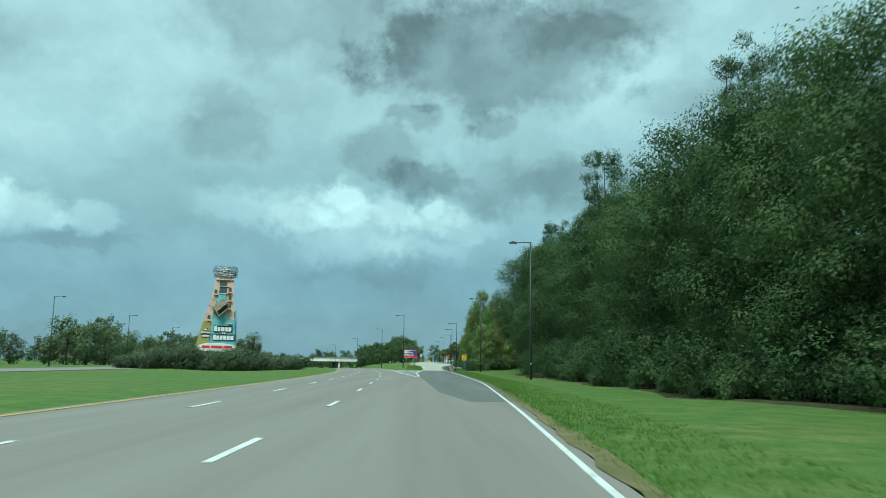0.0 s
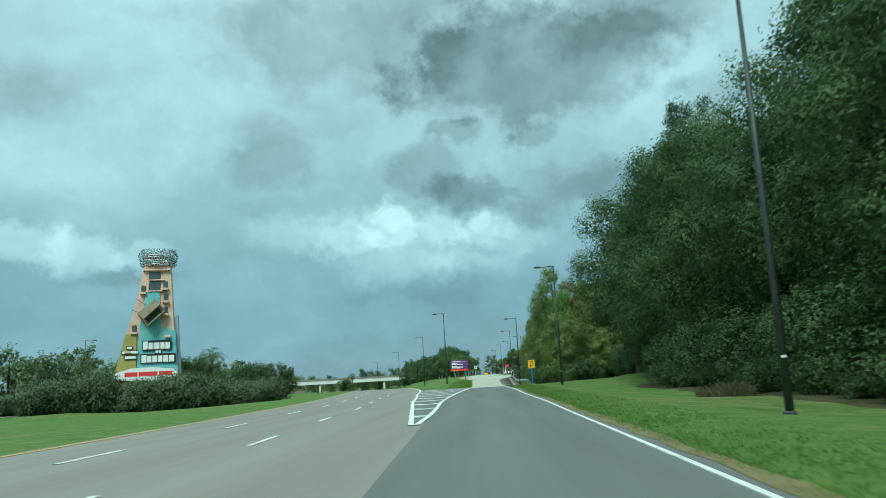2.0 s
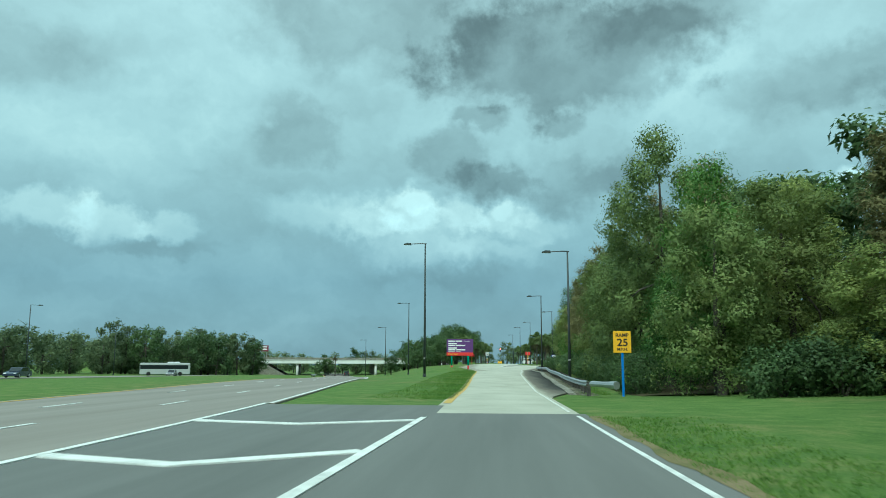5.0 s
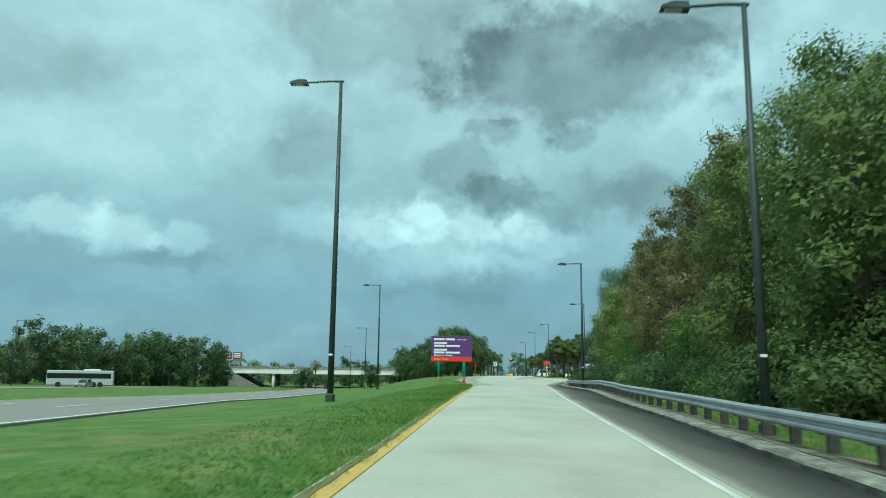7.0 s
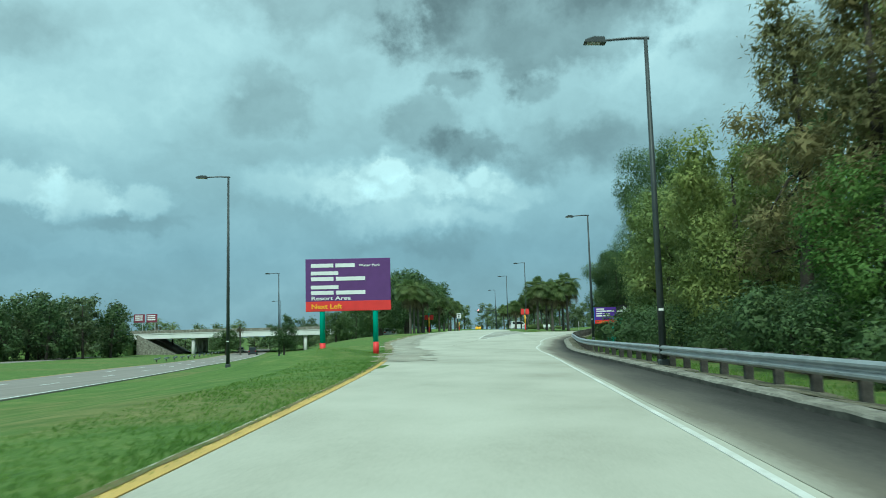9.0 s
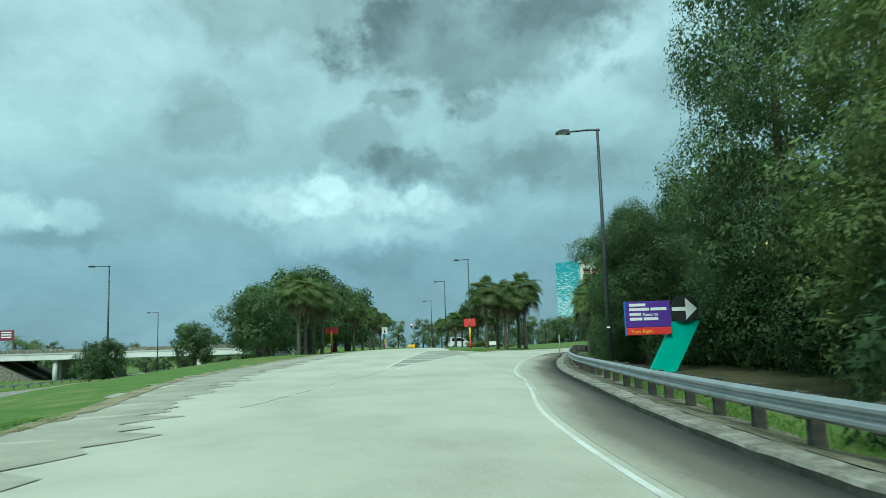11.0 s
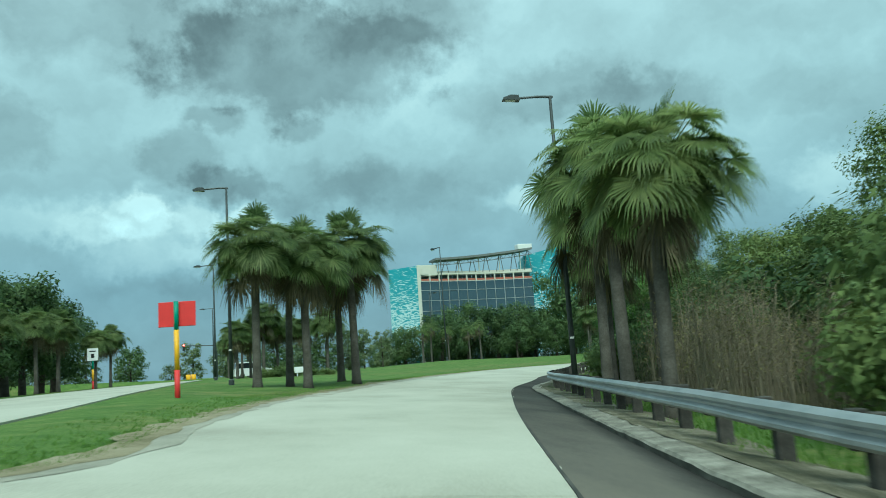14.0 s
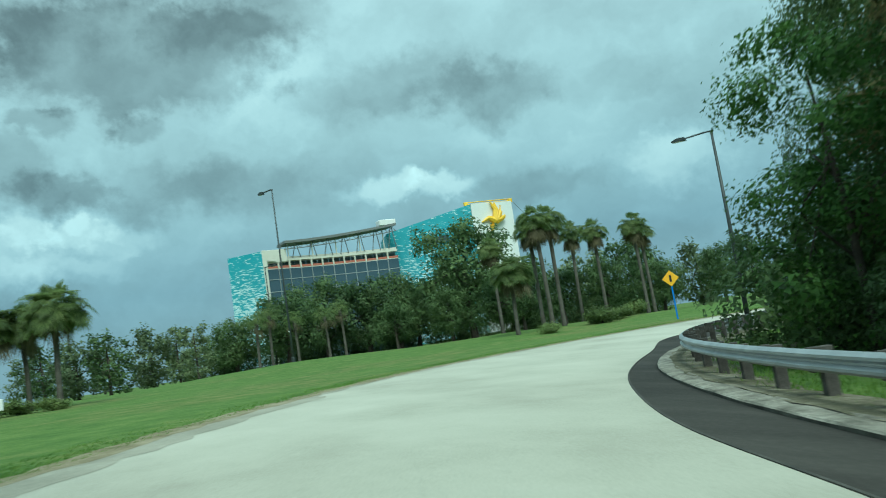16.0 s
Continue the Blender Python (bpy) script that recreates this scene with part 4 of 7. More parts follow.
def tree_kind(name, seed, height, base, spread, mat, clumps=700, leaf=(0.26, 0.15), per=14, radius=0.5, lobes_n=20, trunk_r=0.28, taper=0.35, hang=0, category="tree", label="", limbs=9, lobe=(0.30, 0.46), low=0, bark=None, face=0.0, core=150, droop=0.5, shell=(0.72, 1.02), flat_lobe=(0.65, 0.95), wild=0.55, cone=0.0, split=False):
    """A tree with its trunk at the origin, moved away later by its copies. taper: how much narrower the top is."""
    rng = np.random.default_rng(seed)
    lobes = []
    for k in range(lobes_n):
        h = (k + rng.uniform(0, 1)) / lobes_n
        zz = base + (height - base) * (0.08 + 0.84 * h)
        rr = spread * (1 - taper * abs(h - 0.35) * 1.4) * (1 - cone * h) * math.sqrt(rng.uniform(0.08, 1)) * 0.75
        a = 2.4 * k + rng.uniform(-0.6, 0.6)
        lr = spread * rng.uniform(*lobe) * (1 - 0.35 * h * taper) * (1 - 0.5 * cone * h)
        lobes.append((rr * math.cos(a), rr * math.sin(a), zz, lr, lr * rng.uniform(*flat_lobe)))
    p, d = crown_points(rng, lobes, clumps, shell, face)
    meshes = [leaf_clumps(rng, p, d, per, radius, leaf[0], leaf[1], droop, wild)]
    if core:
        meshes.append(inner_leaves(rng, lobes, int(core), max(0.28, leaf[0] * 1.4), max(0.19, leaf[1] * 1.4)))
    if hang:
        hp, hd = crown_points(rng, [l for l in lobes if l[2] < base + (height - base) * 0.75], hang, (0.95, 1.1), face)
        meshes.append(sprays(rng, hp, np.tile([0.0, 0.0, -1.0], (hang, 1)), 16, 1.8, leaf[0] * 0.6, leaf[1] * 0.7, 0.45))
    if low:
        a = rng.uniform(0, 2 * np.pi, int(low))
        r = spread * np.sqrt(rng.uniform(0.1, 0.9, int(low)))
        lp = np.stack([r * np.cos(a), r * np.sin(a), rng.uniform(0.2, base + 1.0, int(low))], -1)
        meshes.append(leaf_clumps(rng, lp, np.stack([np.cos(a), np.sin(a), 0 * a + 0.4], -1), per, radius, leaf[0], leaf[1]))
    v, f = join(*meshes)
    root = empty(name, label=label, category=category)
    apart = [] if split else None
    part("trunk", trunk_mesh(rng, height * 0.8, trunk_r, lobes, limbs=limbs, apart=apart), bark or BARK, root, smooth=True)
    for limb in apart or ():
        part("limb", limb, bark or BARK, root, smooth=True)
    part("crown", leafy_mesh("crown", v, f, mat, lobes), mat, root)
    return root


def planted(kind, x, y, turn=0.0, size=1.0, tall=1.0, sink=0.0, label="", group=""):
    m = pose(x, y, gz(x, y) - sink, 0, 0, turn) @ Matrix.Diagonal((size, size, size * tall, 1))
    ob = copy_thing(kind, m)
    return tagged(ob, label, group=group)


def drop_kind(root):
    """Takes the first of a kind out again, once its copies stand."""
    for o in (*root.children_recursive, root):
        bpy.data.objects.remove(o)


def shrub_kind(name, seed, spread, height, mat, clumps, leaf=(0.15, 0.095), label="", category="shrub"):
    rng = np.random.default_rng(seed)
    lobes = [(spread * 0.6 * math.cos(a) * u, spread * 0.6 * math.sin(a) * u, height * rng.uniform(0.25, 0.62), spread * rng.uniform(0.35, 0.55), height * rng.uniform(0.28, 0.4))
             for a, u in zip(rng.uniform(0, 6.28, 11), np.sqrt(rng.uniform(0, 1, 11)))]
    p, d = crown_points(rng, lobes, clumps, (0.7, 1.1))
    p[:, 2] = np.maximum(p[:, 2], 0.05)
    v, f = join(leaf_clumps(rng, p, d + [0, 0, 0.2], 13, 0.36, *leaf), inner_leaves(rng, lobes, 80, 0.24, 0.17))
    v[:, 2] = np.maximum(v[:, 2], -0.05)
    root = empty(name, label=label, category=category)
    s = Shape()
    for lb in lobes[:6]:
        s.tube([(0, 0, -0.1), (lb[0] * 0.4, lb[1] * 0.4, lb[2] * 0.5), lb[:3]], [0.06, 0.04, 0.015], 5)
    part("stem", s, BARK, root)
    part("foliage", leafy_mesh("foliage", v, f, mat, lobes), mat, root)
    return root


def thicket_kind(seed, spread, height, stems, label):
    """Bare upright twigs with a few leaves."""
    rng = np.random.default_rng(seed)
    root = empty("twig_thicket", label=label, category="thicket")
    s = Shape()
    tips = []
    for k in range(stems):
        a, r = rng.uniform(0, 6.28), spread * math.sqrt(rng.uniform(0, 1))
        b = Vector((r * math.cos(a), r * math.sin(a), -0.1))
        h = height * rng.uniform(0.55, 1.0)
        t = b + Vector((rng.uniform(-0.5, 0.5), rng.uniform(-0.5, 0.5), h))
        m = b.lerp(t, 0.5) + Vector((rng.uniform(-0.25, 0.25), rng.uniform(-0.25, 0.25), 0))
        w = rng.uniform(0.012, 0.03)
        s.tube([b, m, t], [w, w * 0.8, w * 0.3], 4, False)
        for j in range(7):
            c = m.lerp(t, rng.uniform(-0.5, 1.0))
            e = c + Vector((rng.uniform(-0.6, 0.6), rng.uniform(-0.6, 0.6), rng.uniform(0.1, 0.8)))
            s.tube([c, e], [w * 0.45, w * 0.2], 3, False)
            tips.append(e)
    part("stem_growth", s, TWIG, root)
    tips = np.array(tips)
    v, f = leaf_clumps(rng, tips, tips * [1, 1, 0] + [0, 0, 1], 3, 0.3, 0.12, 0.05)
    part("foliage", mesh_of("foliage", v, f, LEAF_RUST), LEAF_RUST, root)
    return root


def palm_kind(name, seed, height, fronds=58, radius=2.5, label="", dead=10, trunk_r=0.21, leaflets=36):
    """A cabbage palm: a rough trunk and a round head of fan fronds whose tips hang."""
    rng = np.random.default_rng(seed)
    root = empty(name, label=label, category="palm tree")
    lean = Vector((rng.uniform(-0.25, 0.25), rng.uniform(-0.25, 0.25), 0))
    pts = [Vector((0, 0, -0.2)), Vector((0, 0, 0.3))] + [lean * (k / 5) ** 2 + Vector((0, 0, height * k / 5)) for k in range(1, 6)]
    s = Shape()
    s.tube(pts, [trunk_r * 1.5, trunk_r * 1.15, trunk_r, trunk_r * 0.95, trunk_r * 0.95, trunk_r, trunk_r * 1.25], 12)
    for k in range(30):       # old leaf bases under the head
        a, z = rng.uniform(0, 6.28), height - rng.uniform(0.0, 1.6)
        c = lean * (z / height) ** 2 + Vector((math.cos(a) * trunk_r, math.sin(a) * trunk_r, z))
        s.tube([c, c + Vector((math.cos(a) * 0.16, math.sin(a) * 0.16, 0.3))], [0.05, 0.02], 5)
    part("trunk", s, PALM_BARK, root, smooth=True)
    top = np.array(lean + Vector((0, 0, height + 0.1)))
    V, D = [], []
    stalks = Shape()
    n = leaflets
    for k in range(fronds + dead):
        old = k >= fronds
        a = 2.39996 * k + rng.uniform(-0.25, 0.25)
        u = (k + 0.5) / fronds
        tilt = math.radians(rng.uniform(-66, -40)) if old else math.asin(max(-1, min(1, 0.99 - 1.38 * u))) + rng.uniform(-0.1, 0.1)
        ax = np.array([math.cos(a) * math.cos(tilt), math.sin(a) * math.cos(tilt), math.sin(tilt)])
        side = np.array([-math.sin(a), math.cos(a), 0.0])
        up = np.cross(side, ax) * -1
        up = up if up[2] >= 0 else -up
        roll = rng.uniform(-0.4, 0.4)
        side, up = side * math.cos(roll) + up * math.sin(roll), up * math.cos(roll) - side * math.sin(roll)
        size = radius * rng.uniform(0.88, 1.06) * (1 - 0.22 * max(0, math.sin(tilt) - 0.5)) 
        stem = size * rng.uniform(0.42, 0.74)
        hub = top + ax * stem
        fall = size * (0.3 if old else 0.04 + 0.07 * math.cos(tilt))
        if not old:
            stalks.tube([Vector(top), Vector(top + ax * stem * 0.5 + [0, 0, 0.04]), Vector(hub)], [0.026, 0.02, 0.014], 4, False)
        fold = rng.uniform(0.05, 0.3)
        bent = unit(ax + np.array([0, 0, -rng.uniform(0.75, 1.25) * math.cos(tilt)]))       # the blade hangs from the end of its stalk
        up = unit(np.cross(side, bent)) * (1 if np.cross(side, bent) @ ax > 0 else -1)
        for j in range(n):
            b = math.radians(-125 + 250 * j / (n - 1)) + rng.uniform(-0.04, 0.04)
            dirn = unit(bent * (math.cos(b) + 0.12) + side * math.sin(b) + up * fold * (abs(math.sin(b)) - 0.3))
            ll = size * rng.uniform(0.33, 0.42) * (1 - 0.1 * abs(b) / 1.9)
            w = unit(np.cross(dirn, up)) * size * 0.0115
            g = np.array([0, 0, -fall])
            p1, p2, p3 = hub + dirn * ll * 0.38 + g * 0.03, hub + dirn * ll * 0.76 + g * 0.26, hub + dirn * ll * 0.97 + g * rng.uniform(0.7, 1.2)
            (D if old else V).extend([hub, p1 + w, p2 + w * 0.75, p3, p2 - w * 0.75, p1 - w])
    for nm, pts_, mat, lb in (("frond_head", V, LEAF_PALM, ""), ("frond_skirt", D, LEAF_DEAD, "dry brown hanging fronds")):
        v = np.array(pts_)
        k6 = np.arange(0, len(v), 6)[:, None]
        f = (k6 + [0, 1, 5]).tolist() + (k6 + [1, 2, 4, 5]).tolist() + (k6 + [2, 3, 4]).tolist()
        part(nm, mesh_of(nm, v, f, mat), mat, root, lb)
    part("leaf_stalk", stalks, LEAF_PALM, root)
    return root


def tall_grass_kind(seed, spread, height, count, mat, label):
    """A tuft of tall arching grass blades."""
    rng = np.random.default_rng(seed)
    a, r = rng.uniform(0, 6.28, count), spread * np.sqrt(rng.uniform(0, 1, count))
    b = np.stack([r * np.cos(a), r * np.sin(a), np.full(count, -0.05)], -1)
    lean = np.stack([np.cos(a), np.sin(a), 0 * a], -1) * rng.uniform(0.1, 0.5, (count, 1)) + rng.normal(size=(count, 3)) * [0.15, 0.15, 0]
    h = height * rng.uniform(0.5, 1.0, (count, 1)) * (1 - 0.5 * (r / spread)[:, None] ** 2)
    m = b + lean * h * 0.35 + np.concatenate([0 * h, 0 * h, h * 0.7], 1)
    t = b + lean * h * 1.1 + np.concatenate([0 * h, 0 * h, h], 1)
    c = rng.uniform(0, 6.28, count)
    w = np.stack([np.cos(c), np.sin(c), 0 * c], -1) * 0.02
    V = np.stack([b - w, b + w, m + w * 0.7, t, m - w * 0.7], 1).reshape(-1, 3)
    k = np.arange(0, len(V), 5)[:, None]
    root = empty("tall_grass", label=label, category="grass tuft")
    part("blade_tuft", mesh_of("blade_tuft", V, (k + [0, 1, 2, 3, 4]).tolist(), mat), mat, root)
    return root


R = random.Random(11)
oaks = [tree_kind("oak_tree", 21 + k, h, b, s, LEAF_OAK, 1250, (0.185, 0.115), 25, 0.75, 30, 0.34, 0.3, 70, label="tall dark live oak hung with vines at the wood's edge", low=0, core=260, face=0.75, lobe=(0.26, 0.48), flat_lobe=(0.5, 0.8), droop=1.0)
        for k, (h, b, s) in enumerate(((18.8, 2.4, 6.2), (17.2, 1.8, 6.6), (20.3, 2.8, 5.8)))]
near_oaks = [tree_kind("oak_tree", 24 + k, h, b, s, LEAF_OAK, 1800, (0.155, 0.097), 24, 0.62, 36, 0.34, 0.3, 90, label="dense dark live oak close behind the guardrail", face=0.6, lobe=(0.2, 0.4), flat_lobe=(0.55, 0.85), droop=1.0, core=240) for k, (h, b, s) in enumerate(((17.5, 1.6, 6.4), (19.0, 2.0, 6.0)))]
deep = [tree_kind("wood_tree", 41 + k, h, 0.8, s, LEAF_OAK, 260, (0.5, 0.3), 9, 0.8, 18, 0.3, 0.3, label="dark broadleaf tree deep inside the wood", core=150)
        for k, (h, s) in enumerate(((18.5, 5.5), (17.0, 6.0)))]
pines = [tree_kind("pine_tree", 51 + k, h, h * 0.64, 2.7, LEAF_PINE, 380, (0.24, 0.05), 26, 0.36, 17, 0.24, 0.2, label="tall slash pine rising above the oaks", limbs=15, lobe=(0.2, 0.34), core=0, droop=-0.6, wild=0.9) for k, h in enumerate((22.5, 20.5))]
mids = [tree_kind("broadleaf_tree", 61 + k, h, b, s, LEAF_MID, 600, (0.15, 0.098), 28, 0.55, 26, 0.22, 0.35, label="green broadleaf tree behind the guardrail", low=40, face=0.6, lobe=(0.26, 0.42), droop=0.7)
        for k, (h, b, s) in enumerate(((13.5, 1.4, 4.0), (10.5, 1.0, 3.8), (16.5, 2.0, 4.2)))]
golds = [tree_kind("broadleaf_tree", 65 + k, h, 1.0, s, LEAF_GOLD, 560, (0.15, 0.098), 26, 0.5, 26, 0.2, 0.35, label="yellow-green broadleaf tree behind the guardrail", low=40, face=0.6, lobe=(0.24, 0.4), droop=0.7) for k, (h, s) in enumerate(((13.0, 3.9), (9.5, 3.5)))]
lights = [tree_kind("young_tree", 71 + k, h, 0.8, s, LEAF_LIGHT, 440, (0.125, 0.08), 27, 0.5, 15, 0.12, 0.4, label="young light green tree in front of the wood", low=20, core=60, droop=0.8) for k, (h, s) in enumerate(((7.5, 2.7), (10.0, 2.9)))]
cypresses = [tree_kind("cypress_tree", 81 + k, h, 2.2, s, LEAF_RUST, 520, (0.26, 0.06), 20, 0.5, 26, 0.26, 0.5, label="bald cypress turning rusty brown", lobe=(0.22, 0.36), core=60, face=0.4, cone=0.45, droop=1.2, wild=0.8) for k, (h, s) in enumerate(((18.5, 3.9), (15.5, 3.6)))]
far_trees = [tree_kind("distant_tree", 91 + k, h, 0.2, s, m, 90, (0.5, 0.34), 13, 0.85, 14, 0.25, 0.4, label=lb, core=45) for k, (h, s, m, lb) in enumerate(((11.0, 5.2, LEAF_OAK, "dark round-headed oak in the distance"), (9.5, 5.0, LEAF_FAR, "green round-headed tree in the distance"), (13.0, 4.0, LEAF_FAR, "tall green tree in the distance")))]
round_oaks = [tree_kind("parkway_oak", 101 + k, h, 2.0, s, LEAF_OAK, 340, (0.33, 0.2), 12, 0.65, 22, 0.32, 0.25, label="dark spreading live oak on the lawn", limbs=11, droop=0.8, split=True) for k, (h, s) in enumerate(((9.5, 5.2), (11.0, 5.6)))]
shrubs = [shrub_kind("shrub", 111, 1.6, 2.2, LEAF_MID, 210, (0.115, 0.072), label="dense green shrub beside the road"), shrub_kind("shrub", 112, 2.0, 3.0, LEAF_OAK, 140, (0.19, 0.12), label="dense dark shrub at the foot of the trees"), shrub_kind("shrub", 113, 1.3, 1.5, LEAF_LIGHT, 170, (0.11, 0.07), label="light green leafy shrub beside the guardrail")]
shrubs.append(shrub_kind("shrub", 114, 2.0, 2.7, LEAF_HEDGE, 330, (0.15, 0.10), label="dense grey-green clipped shrub"))
shrubs.append(shrub_kind("shrub", 115, 3.3, 5.0, LEAF_OAK, 360, (0.17, 0.105), label="tall dense dark shrub among the trees"))
thickets = [thicket_kind(131, 1.7, 5.2, 70, "brown twiggy thicket behind the guardrail"), thicket_kind(132, 1.5, 4.2, 60, "brown twiggy thicket behind the guardrail")]
palms = [palm_kind("cabbage_palm", 121, 6.7, 80, 2.95, "cabbage palm with a round dense head", 4), palm_kind("cabbage_palm", 122, 6.3, 72, 2.85, "cabbage palm with a shaggy head", 7), palm_kind("cabbage_palm", 123, 7.1, 72, 2.85, "tall cabbage palm with a round head", 4)]
far_palms = [palm_kind("cabbage_palm", 124, 6.6, 30, 2.4, "small cabbage palm on the far lawn", 6, 0.2, 15), palm_kind("cabbage_palm", 125, 7.2, 28, 2.3, "tall cabbage palm on the far lawn", 10, 0.2, 15)]
tall_palm = palm_kind("cabbage_palm", 126, 10.6, 46, 2.3, "tall cabbage palm with a small round head", 12)

# the dark wood beside the exit lane
for k in range(19):
    y = 8 + 6.9 * k
    planted(oaks[k % 3], 18.6 + R.uniform(-1.0, 1.2) + (2.5 if y > 136 else -0.4 if y > 126 else 0), y + R.uniform(-1.2, 1.2), R.uniform(-50, 50), R.uniform(0.92, 1.08) * (0.93 if y < 75 else 1), group="oaks at the wood's edge")
for k in range(17):
    planted(deep[k % 2], 28 + R.uniform(-2, 2), 6 + 9 * k + R.uniform(-2, 2), R.uniform(0, 360), R.uniform(0.9, 1.1), group="trees inside the wood")
for x, y, size in ((18.0, 42, 0.9), (18.0, 76, 1.06), (20.5, 88, 0.95), (18.4, 110, 1.0)):
    planted(pines[int(y) % 2], x, y, R.uniform(0, 360), size * (1.0 if int(y) % 2 == 0 else 1.1), group="pines in the wood")
for k in range(46):
    y = 10 + 3.1 * k
    planted(shrubs[1], 14.3 + R.uniform(-0.6, 1.2) + (3.8 if y > 112 else 0), y, R.uniform(0, 360), R.uniform(0.3, 0.75), group="shrubs under the oaks")
for k in range(36):
    y = 10 + 4.0 * k
    planted(shrubs[4], 15.9 + R.uniform(-0.5, 0.9) + (3.7 if y > 112 else 0), y, R.uniform(0, 360), R.uniform(0.72, 1.05), group="shrubs under the oaks")

tuft = tall_grass_kind(141, 1.2, 1.3, 700, surface("dry_tall_grass", [(0.045, 0.05, 0.022), (0.085, 0.078, 0.036), (0.13, 0.108, 0.055)], 0.8, 14.0, 0.95, bump=0, island=0.4), "tall dry brown grass at the foot of the wood")
for x, y, size in ((12.2, 85, 0.6), (12.5, 87, 0.7), (12.3, 89, 0.55), (12.8, 91, 0.6)):
    planted(tuft, x, y, R.uniform(0, 360), size, group="dry grass under the oaks")
drop_kind(tuft)
for x, y, size in ((19.4, 133.5, 0.8), (18.9, 138.0, 0.85), (20.2, 129.5, 0.8), (19.6, 142.5, 0.8), (21.5, 136, 0.95), (19.0, 146.5, 0.75)):
    planted(shrubs[4], x, y, R.uniform(0, 360), size, group="shrubs under the oaks")


def behind_rail(y, d):
    """A place d metres to the right of the kerb at this y."""
    i = int(np.abs(KERB[:, 1] - y).argmin())
    t = KERB[min(i + 1, len(KERB) - 1)] - KERB[max(i - 1, 0)]
    t = t / np.hypot(*t)
    return KERB[i, 0] + t[1] * d, KERB[i, 1] - t[0] * d


# mixed trees behind the guardrail
for y, d, kind, size, tall in ((158, 7.0, mids[1], 0.9, 1.0), (166, 6.4, lights[0], 1.0, 1.0), (172, 7.5, mids[2], 1.0, 1.1), (176, 6.5, mids[0], 1.0, 1.05), (181, 8.5, cypresses[1], 1.0, 1.0), (187, 6.2, mids[1], 1.0, 1.0), (192, 8.0, mids[2], 0.9, 0.95),
                               (198, 6.0, golds[0], 0.9, 1.0), (204, 6.6, cypresses[0], 0.95, 0.85), (209, 9.5, mids[2], 1.0, 1.0), (212, 6.4, cypresses[1], 0.95, 0.92), (217, 6.6, cypresses[0], 0.9, 0.9), (219, 9.5, mids[1], 1.0, 1.1), (223, 6.2, cypresses[0], 0.9, 0.88), (229, 6.0, cypresses[1], 0.92, 0.92), (231, 9.2, golds[0], 1.0, 1.0), (236, 6.6, cypresses[1], 0.95, 0.95),
                               (242, 6.2, golds[1], 1.0, 1.05), (248, 7.5, golds[0], 0.85, 0.95), (254, 6.4, mids[1], 0.95, 1.0), (260, 7.4, mids[0], 0.9, 0.9), (267, 9.4, mids[2], 0.9, 0.9), (272.5, 8.4, near_oaks[0], 0.74, 1.3), (280, 9.6, near_oaks[1], 0.7, 0.8), (286, 5.0, near_oaks[0], 0.55, 0.95), (289, 5.8, near_oaks[1], 0.6, 0.82), (293, 5.8, near_oaks[0], 0.66, 0.74), (297.2, 4.8, near_oaks[1], 0.72, 0.74), (302, 5.2, golds[1], 0.62, 0.75),
                               (301, 10.5, mids[0], 1.0, 1.0), (305, 8.5, golds[1], 0.8, 0.75), (310, 9.5, golds[1], 0.75, 0.7), (315, 9.0, mids[1], 0.7, 0.72), (320, 10.5, cypresses[1], 0.6, 0.5), (325, 9.5, mids[1], 0.7, 0.75), (331, 9.6, mids[1], 0.75, 0.75), (337, 9.0, oaks[1], 0.5, 0.6), (330, 15, mids[0], 0.9, 0.8), (318, 15, mids[0], 0.9, 0.7),
                               (342, 7.6, mids[2], 0.62, 0.62), (345.5, 6.0, lights[1], 0.8, 0.75), (352, 6.4, near_oaks[0], 0.5, 1.3), (353, 7.5, near_oaks[1], 0.62, 1.1), (357, 4.2, lights[1], 0.85, 0.9), (359, 7.0, cypresses[1], 0.8, 0.75), (360.5, 7.0, near_oaks[0], 0.46, 1.5), (358.5, 4.2, shrubs[4], 0.9, 1.0), (362, 8, mids[2], 0.8, 0.8), (366, 12, mids[0], 0.9, 0.9)):
    x, yy = behind_rail(y, d)
    planted(kind, x, yy, R.uniform(-60, 40), size, tall, group="trees behind the guardrail")
for k in range(18):
    x, yy = behind_rail(160 + 11.5 * k, 17 + R.uniform(-1.5, 2))
    planted(deep[k % 2], x, yy, R.uniform(0, 360), R.uniform(0.75, 0.95) * (0.5 if 296 < 160 + 11.5 * k < 352 else 0.72 if 268 < 160 + 11.5 * k else 1), group="trees inside the wood")
for k in range(58):
    y = 164 + 3.3 * k
    if 256 < y < 287 or 309 < y < 342:
        continue
    x, yy = behind_rail(y, R.uniform(3.4, 4.8))
    kind = 4 if 286 < y < 300 else R.choice((0, 1, 4, 4, 2))
    planted(shrubs[kind], x, yy, R.uniform(0, 360), R.uniform(0.42, 0.6) if kind == 4 else R.uniform(0.7, 1.15), group="shrubs behind the guardrail")
for y, d in ((206, 4.8), (226, 4.6)):
    x, yy = behind_rail(y, d)
    planted(lights[0], x, yy, R.uniform(0, 360), R.uniform(0.6, 0.8), group="young trees behind the guardrail")

